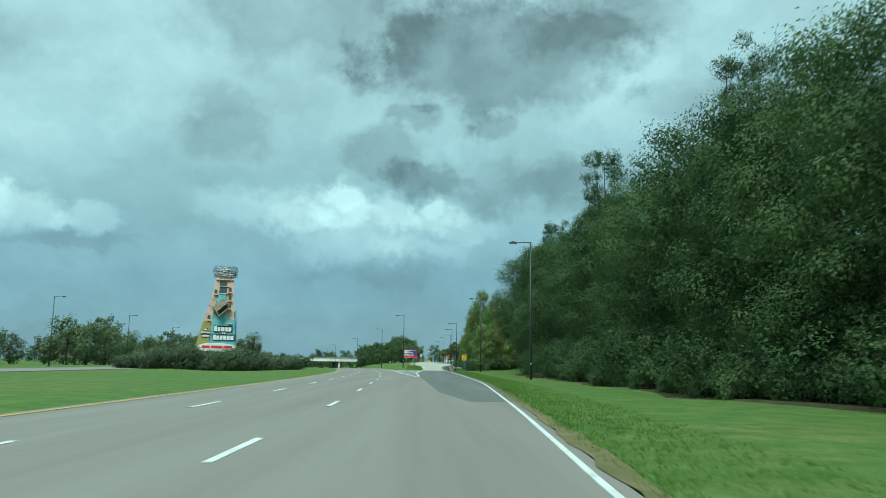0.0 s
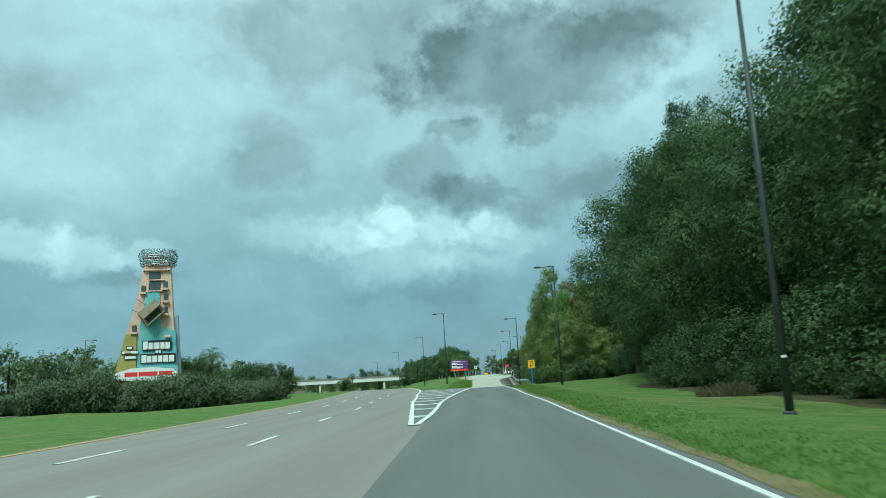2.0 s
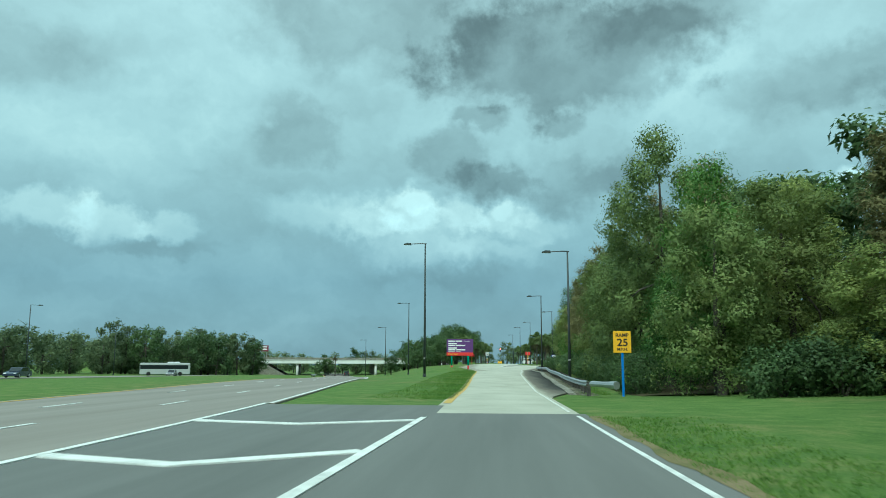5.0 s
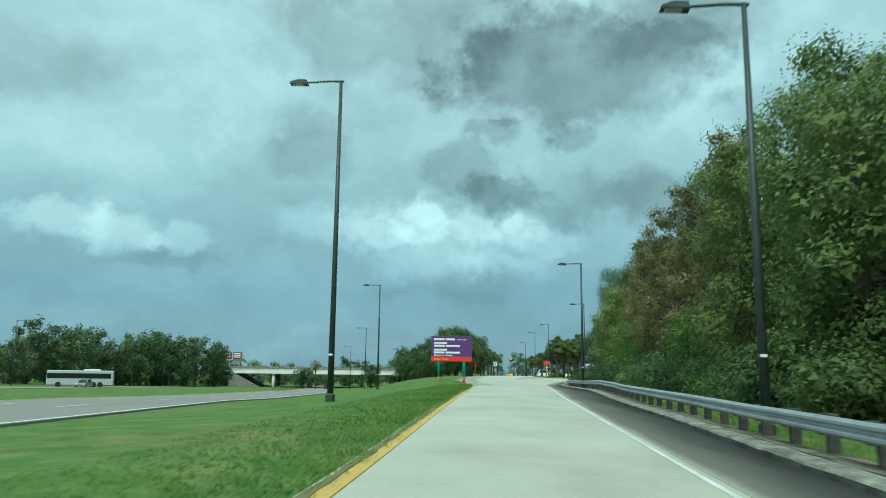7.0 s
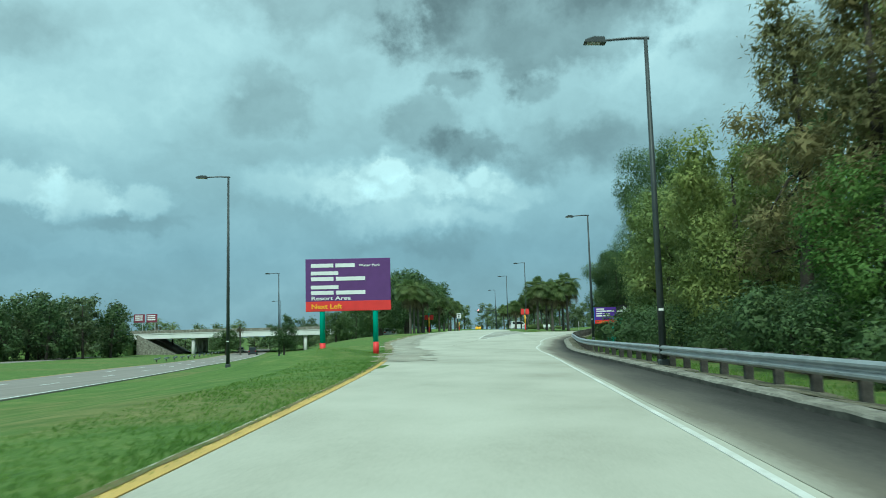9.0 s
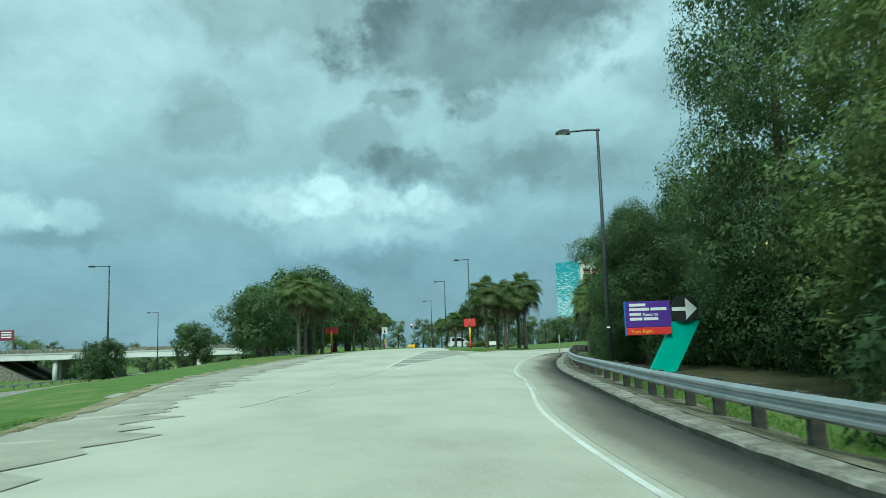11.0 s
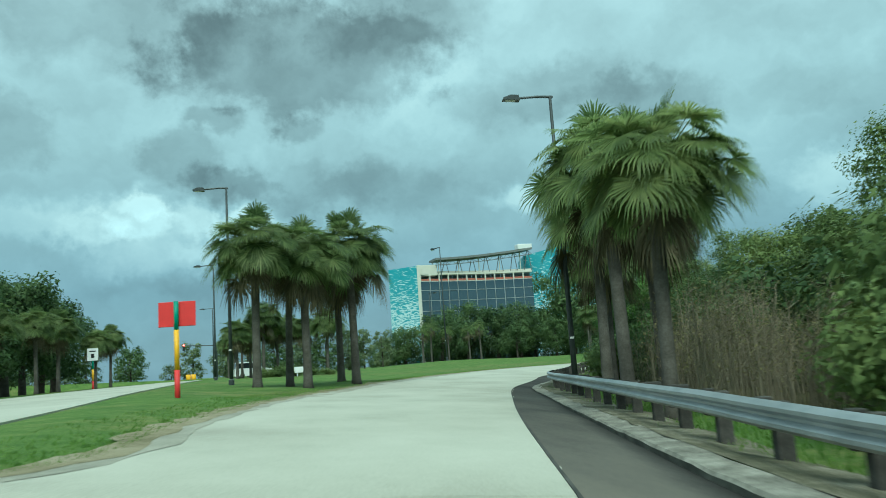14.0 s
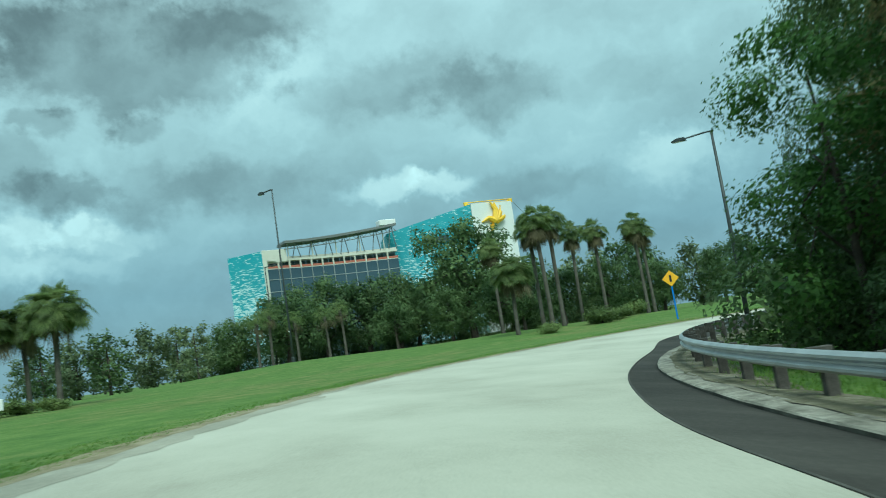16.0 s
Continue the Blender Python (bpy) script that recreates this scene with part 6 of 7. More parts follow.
# ---- traffic lights and barrels at the end of the branch ----
LIT_RED = bpy.data.materials.new("lit_red_signal")
LIT_RED.use_nodes = True
LIT_RED.node_tree.nodes["Principled BSDF"].inputs["Emission Color"].default_value = (1, 0.05, 0.03, 1)
LIT_RED.node_tree.nodes["Principled BSDF"].inputs["Emission Strength"].default_value = 6
for px, py, arm in ((9.0, 446, -5.5),):
    tl = empty("traffic_light", pose(px, py, gz(px, py)), label="black traffic light showing red on a mast arm", category="traffic light")
    part("mast", Shape().tube([(0, 0, -0.1), (0, 0, 6.0)], [0.13, 0.1], 10), POLE, tl)
    part("mast_arm", Shape().tube([(0, 0, 5.8), (arm, 0, 6.1)], [0.08, 0.05], 8), POLE, tl)
    for k in (1.0,):
        hd = part("signal_head", Shape().box((arm * k, -0.15, 5.75), (0.4, 0.3, 1.15), bevel=0.03), BLACK, tl)
        part("signal_lamp", Shape().tube([(arm * k, -0.3, 6.12), (arm * k, -0.34, 6.12)], 0.16, 14), LIT_RED, hd, "lit red lamp")
for bx, by in ((2.9, 468.0), (3.9, 468.3)):
    bar = empty("crash_barrel", pose(bx, by, gz(bx, by)), label="yellow crash barrel at the nose of the median", category="barrel")
    part("drum", Shape().tube([(0, 0, 0), (0, 0, 0.5), (0, 0, 1.1)], [0.45, 0.5, 0.46], 14), YELLOW, bar, smooth=True)
    part("lid", Shape().tube([(0, 0, 1.1), (0, 0, 1.15)], [0.48, 0.44], 14), YELLOW, bar)

# ---- crooked tower billboard in its hedge ----
SALMON = flat("salmon_plaster", (0.46, 0.28, 0.22), (0.62, 0.41, 0.33), (0.70, 0.52, 0.44), scale=0.5, rough=0.8)
OLIVE = flat("olive_plaster", (0.24, 0.20, 0.06), (0.34, 0.29, 0.09), (0.42, 0.36, 0.14), scale=0.5, rough=0.8)
AQUA = flat("painted_sky_panel", (0.05, 0.26, 0.30), (0.16, 0.40, 0.43), (0.36, 0.55, 0.56), scale=0.45, rough=0.7)
SHADE = flat("dark_window_panel", *tint((0.05, 0.08, 0.09)), rough=0.5)
BROWN = flat("weathered_lift_car", (0.10, 0.08, 0.05), (0.18, 0.15, 0.10), (0.26, 0.22, 0.16), scale=1.0, rough=0.7)
SILVER = flat("silver_blue_scaffold", *tint((0.30, 0.36, 0.42)), rough=0.4, metal=0.4)
tower = empty("tower_billboard", pose(-36.2, 138.6, 3.2, 0, 0, 16) @ Matrix.Diagonal((0.91, 1.0, 1.06, 1.0)), label="crooked salmon tower billboard with a tilted lift car", category="billboard")
part("facade", Shape().prism([(-4.1, -3.9), (-4.1, 0.4), (-2.95, 4.9), (-1.9, 7.9), (-0.9, 12.3), (2.3, 12.3), (2.62, 6.7), (3.3, 0.4), (3.3, -3.9)], 0.0, 1.6), SALMON, tower)
part("wing", Shape().prism([(-4.25, -3.8), (-4.25, 0.5), (-3.0, 4.8), (-1.7, 4.8), (-1.75, -3.8)], -0.22, -0.004), OLIVE, tower, "olive lower wing")
part("sky_panel", Shape().prism([(-1.7, 0.4), (-1.35, 5.5), (-0.6, 9.3), (1.0, 9.3), (1.2, 5.5), (2.95, 5.0), (3.2, 0.4)], -0.16, -0.004), AQUA, tower, "painted blue sky panel")
for z0, z1 in ((9.5, 10.5), (10.75, 11.5)):
    part("window_panel", Shape().prism([(-0.35, z0), (-0.25, z1), (1.15, z1), (1.05, z0)], -0.08, -0.004), SHADE, tower)
for cz, cw, cd, ch in ((11.75, 3.3, 0.5, 0.22), (9.4, 2.1, 0.35, 0.14), (10.62, 1.9, 0.3, 0.12)):
    part("cornice", Shape().box((0.65, -0.1, cz), (cw, cd, ch), bevel=0.04), SALMON, tower)
part("head_block", Shape().box((0.72, 0.8, 12.85), (3.1, 2.0, 1.2), bevel=0.12).box((0.72, -0.2, 13.25), (0.9, 0.3, 0.5), bevel=0.05).box((-0.1, -0.2, 13.1), (0.4, 0.3, 0.4), bevel=0.05).box((1.6, -0.2, 13.1), (0.4, 0.3, 0.4), bevel=0.05), SALMON, tower)
rt = random.Random(5)
ring = Shape()
for k in range(7):
    pts = []
    for j in range(25):
        a = 2 * math.pi * j / 24
        pts.append((0.75 + (2.05 + 0.3 * math.sin(k * 0.5) + rt.uniform(-0.2, 0.2)) * math.cos(a), 0.8 + (1.4 + rt.uniform(-0.12, 0.12)) * math.sin(a), 12.35 + k * 0.27 + rt.uniform(-0.13, 0.13)))
    ring.tube(pts, 0.06, 6)
for j in range(40):
    a = 2 * math.pi * j / 40
    ring.tube([(0.75 + 2.02 * math.cos(a), 0.8 + 1.42 * math.sin(a), 12.2), (0.75 + 2.0 * math.cos(a + 0.35 * (-1) ** j), 0.8 + 1.42 * math.sin(a + 0.35 * (-1) ** j), 14.1)], 0.05, 5)
part("crown_scaffold", ring, SILVER, tower, "tangled silver-blue ring of tubes")
car_m = pose(0.1, -0.9, 7.0, 25, -38, 12)
lift = part("lift_car", Shape().box((0, 0, 0), (2.6, 1.8, 1.3), bevel=0.06), BROWN, tower, "tilted brown lift car", at=car_m)
part("lift_trim", Shape().box((0, -0.92, 0.5), (2.7, 0.08, 0.14)).box((0, -0.92, -0.5), (2.7, 0.08, 0.14)).box((-1.25, -0.92, 0), (0.12, 0.08, 1.2)).box((1.25, -0.92, 0), (0.12, 0.08, 1.2)), SALMON, lift)
part("lift_opening", Shape().box((-0.05, -0.91, 0.02), (1.9, 0.06, 0.62)), BLACK, lift)
part("cable", Shape().tube([(-0.6, -0.5, 7.9), (-1.8, -0.4, 8.6)], 0.03, 5).tube([(-1.1, -0.5, 7.0), (-2.3, -0.4, 7.4)], 0.03, 5), BLACK, tower)
for wx, wz in ((-2.0, 5.4), (1.75, 8.7), (1.72, 7.3), (-0.95, 9.7), (2.0, 4.9), (-2.65, 3.4), (1.7, 10.1)):
    wn = part("window", Shape().box((wx, -0.06, wz), (0.5, 0.16, 0.7), bevel=0.02), SHADE, tower)
    part("balcony", Shape().box((wx, -0.25, wz - 0.5), (0.75, 0.45, 0.25), bevel=0.03), SALMON, wn)
part("side_tower", Shape().prism([(2.75, 0.4), (2.75, 6.4), (3.15, 6.8), (3.5, 0.4)], 0.3, 1.6), SILVER, tower)
part("banner", Shape().prism([(-4.3, 0.05), (-4.0, 0.75), (-2.2, 1.15), (0.3, 1.2), (2.6, 0.95), (3.35, 0.55), (3.3, -0.1), (-0.5, -0.35)], -0.5, -0.3), WHITE, tower, "white cloud-shaped banner")
bars_on(tower, [(-3.0, 0.28, 1.5, 0.45), (-1.35, 0.28, 2.2, 0.45), (1.0, 0.28, 1.6, 0.45)], -0.52, RED)
bars_on(tower, [(-1.0, 3.0, 3.5, 1.05), (0.5, 2.62, 0.8, 0.36), (-1.2, 1.62, 4.2, 1.0), (-2.85, 3.15, 0.75, 0.4), (-3.45, 2.65, 2.0, 0.4), (-3.1, 2.1, 1.45, 0.42)], -0.34, BLACK)
bars_on(tower, [(-0.9, 3.1, 0.55, 0.85), (-0.25, 3.1, 0.5, 0.7), (0.35, 3.1, 0.7, 0.7), (1.15, 3.1, 0.5, 0.7), (1.75, 3.1, 0.55, 0.7), (0.58, 2.68, 0.28, 0.26), (0.94, 2.68, 0.28, 0.26), (-1.08, 1.7, 0.6, 0.82), (-0.4, 1.7, 0.5, 0.7), (0.2, 1.7, 0.55, 0.7), (0.85, 1.7, 0.55, 0.7), (1.5, 1.7, 0.6, 0.7), (2.2, 1.7, 0.6, 0.7),
                (-2.78, 3.22, 0.6, 0.26), (-3.37, 2.72, 1.84, 0.27), (-3.02, 2.17, 1.3, 0.28)], -0.36, WHITE)
for xa, xb in ((-2.5, -1.0), (2.5, 2.0)):
    part("prop", Shape().tube([(xa, 1.5, -4.5), (xb, 1.5, 8.0)], 0.12, 8), POLE, tower)
for k in range(26):
    a = k / 25
    planted(shrubs[3], -50 + 26 * a + R.uniform(-0.8, 0.8), 133.5 + 8.5 * a - (1.8 if k % 2 else -1.5) + R.uniform(-0.8, 0.8), R.uniform(0, 360), R.uniform(1.25, 1.6), (1.22 - 0.7 * abs(a - 0.5)) * R.uniform(0.85, 1.12), sink=0.1, group="hedge round the billboard", label="dense dark clipped shrub round the billboard")
planted(far_palms[0], -31.5, 145, 30, 0.88, label="small feathery palm behind the hedge")

# ---- bridge over the main road ----
BEAM = surface("bridge_concrete", [(0.42, 0.42, 0.40), (0.52, 0.52, 0.49), (0.60, 0.60, 0.57)], 0.3, 10.0, 0.85, bump=0.2)
PALE_BEAM = surface("pale_girder_paint", [(0.62, 0.62, 0.59), (0.72, 0.72, 0.69), (0.78, 0.78, 0.75)], 0.3, 10.0, 0.8, bump=0.1)
bridge_dir = math.degrees(math.atan2(13, 58))
bm_ = pose(-88.5, 416.5, 0, 0, 0, bridge_dir)
bridge = empty("road_bridge", bm_, label="pale concrete road bridge on round columns", category="bridge")
for oy, nm in ((0, "deck"), (17, "deck")):
    dk = part(nm, Shape().box((30, oy + 8.0, 3.45), (66, 16, 0.35), bevel=0.03), BEAM, bridge)
    for k in range(7):
        part("girder", Shape().box((30, oy + 0.35 + 2.5 * k, 2.7), (65, 0.5, 1.25), bevel=0.04), PALE_BEAM, dk)
    for w in (0.15, 15.85):
        part("parapet", Shape().box((30, oy + w, 4.0), (66, 0.3, 0.85), bevel=0.05), CURB, dk)
    for cx in (13.5, 44, 61):
        pier = part("pier_cap", Shape().box((cx, oy + 8.0, 2.1), (1.2, 15.4, 0.7), bevel=0.08), BEAM, bridge)
        for w in (1.2, 5.7, 10.2, 14.7):
            part("column", Shape().tube([(cx, oy + w, -4.2), (cx, oy + w, 1.9)], 0.5, 16), BEAM, pier, smooth=True)
part("abutment", Shape().add([(-1, -1, 3.3), (-1, 33, 3.3), (10.5, 33, -3.2), (10.5, -1, -3.2), (-1, -1, -4), (-1, 33, -4), (10.5, 33, -4), (10.5, -1, -4)], [(0, 3, 2, 1), (0, 4, 7, 3), (1, 2, 6, 5), (3, 7, 6, 2), (0, 1, 5, 4)]), CURB, bridge, "sloped grey concrete abutment")
part("abutment", Shape().box((64, 16, 0.0), (2.0, 34, 7.0), bevel=0.1), BEAM, bridge)
bank = Shape()
for i, (u, z) in enumerate(((-70, 3.2), (-30, 3.3), (-2, 3.3))):
    bank.v += [(*(bm_ @ Vector((u, -12, 0))).xy, -2.6), (*(bm_ @ Vector((u, -1.5, 0))).xy, z), (*(bm_ @ Vector((u, 34, 0))).xy, z), (*(bm_ @ Vector((u, 46, 0))).xy, -2.6)]
bank.f = [(i * 4 + k, i * 4 + k + 1, (i + 1) * 4 + k + 1, (i + 1) * 4 + k) for i in (0, 1) for k in range(3)] + [(8, 9, 10, 11)]
tagged(part("embankment", bank, GRASS), "grassy embankment leading up to the bridge", "embankment", kind="structure")
bank2 = Shape()
for i, (u, z) in enumerate(((64.5, 3.3), (80, 2.8), (100, 2.2))):
    bank2.v += [(*(bm_ @ Vector((u, -10, 0))).xy, -2.4 + i * 1.6), (*(bm_ @ Vector((u, -1.5, 0))).xy, z), (*(bm_ @ Vector((u, 34, 0))).xy, z), (*(bm_ @ Vector((u, 46, 0))).xy, -2.0)]
bank2.f = [(i * 4 + k, i * 4 + k + 1, (i + 1) * 4 + k + 1, (i + 1) * 4 + k) for i in (0, 1) for k in range(3)] + [(0, 3, 2, 1)]
tagged(part("embankment_far", bank2, GRASS), "grassy embankment at the far end of the bridge", "embankment", kind="structure")
MAROON = flat("maroon_sign_sheet", *tint((0.16, 0.03, 0.05)))
gantry = empty("gantry_sign", pose(-94, 432, 3.0, 0, 0, 18) @ Matrix.Scale(0.72, 4), label="pair of maroon guide signs on tall posts above the bridge", category="road sign")
for gx_ in (-2.4, 2.4):
    part("post", Shape().tube([(gx_ + 1.2, 0.2, 0), (gx_ + 1.2, 0.2, 8.8)], 0.18, 10), ALU, gantry)
    bd = part("board", Shape().box((gx_, 0, 7.2), (4.2, 0.12, 3.4), bevel=0.03), MAROON, gantry)
    for bz in (8.2, 7.4, 6.6):
        part("word_bar", Shape().box((gx_ - 0.2, -0.08, bz), (3.0, 0.03, 0.4)), WHITE, bd)
low_wall = empty("roadside_barrier", label="low dark steel barrier below the bridge", category="barrier")
for k in range(12):
    y = 330 + 8 * k
    x = float(main_left(y)) - 3.0
    part("rail_panel", Shape().box((x, y, gz(x, y) + 0.55), (0.08, 8.2, 0.3), m=pose(0, 0, 0, 0, 0, 16).to_3x3(), bevel=0.02), STEEL, low_wall)
    part("post", Shape().box((x - 0.1, y, gz(x, y) + 0.25), (0.12, 0.15, 0.9)), POST_WOOD, low_wall)

# ---- vehicles ----
def paint(name, c):
    return flat(name, *tint(c, 0.05), rough=0.3, bump=0.0, clear=0.8)


GLASS = flat("dark_car_glass", *tint((0.015, 0.02, 0.022)), rough=0.1, bump=0.0)
TYRE = flat("tyre_rubber", *tint((0.02, 0.02, 0.02)), rough=0.9)
LAMP_RED = flat("tail_lamp", *tint((0.35, 0.02, 0.02)), rough=0.2, bump=0)


def vehicle(name, x, y, turn, col, label, length=4.7, width=1.85, height=1.45, tall=False, z=None):
    root = empty(name, pose(x, y, (gz(x, y) + 0.01) if z is None else z, 0, 0, turn), label=label, category="car")
    L, H = length / 2, height
    belt = H * 0.58
    body = [(-L, 0.35), (-L + 0.05, belt * 0.95), (-L + 0.25, belt), (L * 0.45, belt), (L - 0.35, belt * 0.86), (L, belt * 0.62), (L, 0.3), (L - 0.1, 0.22), (-L + 0.1, 0.22)]
    top = [(-L + 0.2, belt), (-L + (0.35 if tall else 0.9), H - 0.02), (-L + (0.7 if tall else 1.4), H), (L * 0.1, H - 0.02), (L * 0.46, belt)]
    s = Shape().prism([(a, b) for a, b in body], -width / 2, width / 2).prism(top, -width * 0.42, width * 0.42)
    part("body", s, col, root)
    win = [(-L + 0.55 if tall else -L + 0.85, belt + 0.05), (-L + (0.6 if tall else 1.15), H - 0.14), (L * 0.06, H - 0.14), (L * 0.34, belt + 0.05)]
    for sgn in (-1, 1):
        part("side_window", Shape().prism(win, sgn * width * 0.425 - 0.005, sgn * width * 0.425 + 0.005), GLASS, root)
    part("rear_window", Shape().add([(-L + 0.17, -width * 0.36, belt + 0.06), (-L + 0.17, width * 0.36, belt + 0.06), (-L + (0.32 if tall else 0.8), width * 0.33, H - 0.1), (-L + (0.32 if tall else 0.8), -width * 0.33, H - 0.1)], [(0, 3, 2, 1)]), GLASS, root)
    part("windscreen", Shape().add([(L * 0.47, -width * 0.38, belt + 0.04), (L * 0.47, width * 0.38, belt + 0.04), (L * 0.13, width * 0.35, H - 0.06), (L * 0.13, -width * 0.35, H - 0.06)], [(0, 1, 2, 3)]), GLASS, root)
    for wx in (-L * 0.6, L * 0.62):
        for sgn in (-1, 1):
            w = part("wheel", Shape().tube([(wx, sgn * (width / 2 - 0.2), 0.33), (wx, sgn * (width / 2 + 0.01), 0.33)], 0.33, 16), TYRE, root)
            part("rim", Shape().tube([(wx, sgn * (width / 2 - 0.02), 0.33), (wx, sgn * (width / 2 + 0.02), 0.33)], 0.2, 12), ALU, w)
    for sgn in (-1, 1):
        part("tail_lamp", Shape().box((-L + 0.02, sgn * width * 0.38, belt * 0.85), (0.06, 0.3, 0.18), bevel=0.01), LAMP_RED, root)
        part("headlight", Shape().box((L - 0.12, sgn * width * 0.36, belt * 0.7), (0.2, 0.34, 0.14), bevel=0.02), WHITE, root)
    part("bumper", Shape().box((-L, 0, 0.4), (0.12, width * 0.95, 0.2), bevel=0.03), col, root)
    return root


BLACK_P, NAVY_P, WHITE_P, GREY_P = paint("black_car_paint", (0.015, 0.016, 0.018)), paint("navy_car_paint", (0.02, 0.03, 0.06)), paint("white_car_paint", (0.72, 0.73, 0.73)), paint("grey_car_paint", (0.18, 0.19, 0.2))


def on_main(y, off):
    return float(main_left(y)) + off, math.degrees(math.atan2(6, float(main_left(y + 3) - main_left(y - 3))))


x, a = on_main(392, 8.0)
vehicle("suv", x, 392, a, BLACK_P, "black sport utility vehicle on the main carriageway", 4.9, 1.95, 1.8, True)
x, a = on_main(440, 1.6)
vehicle("car", x, 440, a, WHITE_P, "white saloon car driving under the bridge")
x, a = on_main(224, -39.0)
vehicle("car", x, 224, a + 180, NAVY_P, "dark saloon car on the opposite carriageway")
x, a = on_main(304, -36.5)
vehicle("car", x, 304, a + 180, GREY_P, "grey car on the opposite carriageway")
for x, y, t in ((-13.2, 352, 92), (-14.5, 362, 85), (-13.0, 346, 95)):
    vehicle("car", x, y, t, WHITE_P, "white car standing under the live oaks")
vehicle("van", 14.6, 420, 8, WHITE_P, "white van behind the palms", 5.6, 2.0, 2.2, True)
x, a = on_main(312, -40)
bus = empty("coach_bus", pose(x, 312, gz(x, 312), 0, 0, 205), label="white coach bus with dark windows on the opposite road", category="bus")
part("body", Shape().box((0, 0, 1.75), (12, 2.55, 2.9), bevel=0.15), paint("grey_coach_paint", (0.42, 0.43, 0.43)), bus)
part("window_band", Shape().box((0.2, 0, 2.15), (11.4, 2.6, 1.0), bevel=0.03), GLASS, bus)
part("windscreen", Shape().box((5.95, 0, 1.95), (0.16, 2.3, 1.6), bevel=0.03), GLASS, bus)
part("roof_unit", Shape().box((-2, 0, 3.3), (3.0, 1.8, 0.3), bevel=0.06), WHITE_P, bus)
for wx in (-3.6, -2.4, 3.9):
    for sg in (-1, 1):
        part("wheel", Shape().tube([(wx, sg * 1.0, 0.5), (wx, sg * 1.3, 0.5)], 0.5, 16), TYRE, bus)

# ---- hotel under construction ----
TEALWALL = bpy.data.materials.new("teal_wave_wall")
TEALWALL.use_nodes = True
N = Nodes(TEALWALL.node_tree)
_co = N.add("ShaderNodeTexCoord").outputs["Object"]
_st = N.vmath("MULTIPLY", _co, (0.5, 0.5, 2.2))
_wv = N.noise(N.vmath("ADD", _st, N.vmath("SCALE", N.noise(_co, 0.12, 3, 0.5, True), scale=1.4)), 1.1, 3, 0.6)
_sz = N.add("ShaderNodeSeparateXYZ")
N.put(_sz.inputs[0], _co)
_low = N.smooth(_sz.outputs[2], 46.0, 10.0, 0.0, 0.17)
_fl = N.smooth(N.math("ADD", _wv, _low), 0.60, 0.64)
_cl = N.mix(_fl, N.mix(N.noise(_co, 0.3, 4), (0.035, 0.27, 0.34), (0.07, 0.36, 0.42)), (0.50, 0.66, 0.68))
_b = N.add("ShaderNodeBsdfPrincipled")
N.put(_b.inputs["Base Color"], _cl)
_b.inputs["Roughness"].default_value = 0.5
N.put(N.add("ShaderNodeOutputMaterial").inputs[0], _b.outputs[0])
HGLASS = flat("blue_curtain_glass", (0.035, 0.06, 0.085), (0.055, 0.09, 0.12), (0.085, 0.125, 0.155), rough=0.2, scale=0.08, bump=0)
PALE = flat("pale_building_panel", *tint((0.58, 0.57, 0.50), 0.08), scale=0.3)
GIRD = flat("grey_steelwork", *tint((0.16, 0.17, 0.17)), rough=0.7)
SAFETY = flat("red_safety_mesh", *tint((0.42, 0.14, 0.10)), rough=0.8)
CRANE = flat("yellow_crane_paint", *tint((0.80, 0.50, 0.04)), rough=0.5)
hotel = empty("hotel_building", (0, 0, 0), label="tall hotel under construction with teal wave walls and blue glass", category="building")
part("end_wall", Shape().add([(73.2, 613, 0), (83.2, 605, 0), (83.2, 605, 41.2), (73.2, 613, 40.9), (80, 640, 0), (88, 640, 0), (88, 640, 41), (80, 640, 41)], [(0, 1, 2, 3), (0, 3, 7, 4), (3, 2, 6, 7), (1, 5, 6, 2), (4, 7, 6, 5)]), TEALWALL, hotel, "teal end wall with white wave flecks")
part("edge_pier", Shape().box((83.9, 606.2, 20.7), (1.3, 2.5, 41.6), bevel=0.05), PALE, hotel, "pale vertical edge")


def bow(u):
    """The curved front, from 0 to 1."""
    return 84.5 + 50 * u, 606 + 3.5 * math.sin(math.pi * u * 0.9) + 3 * u


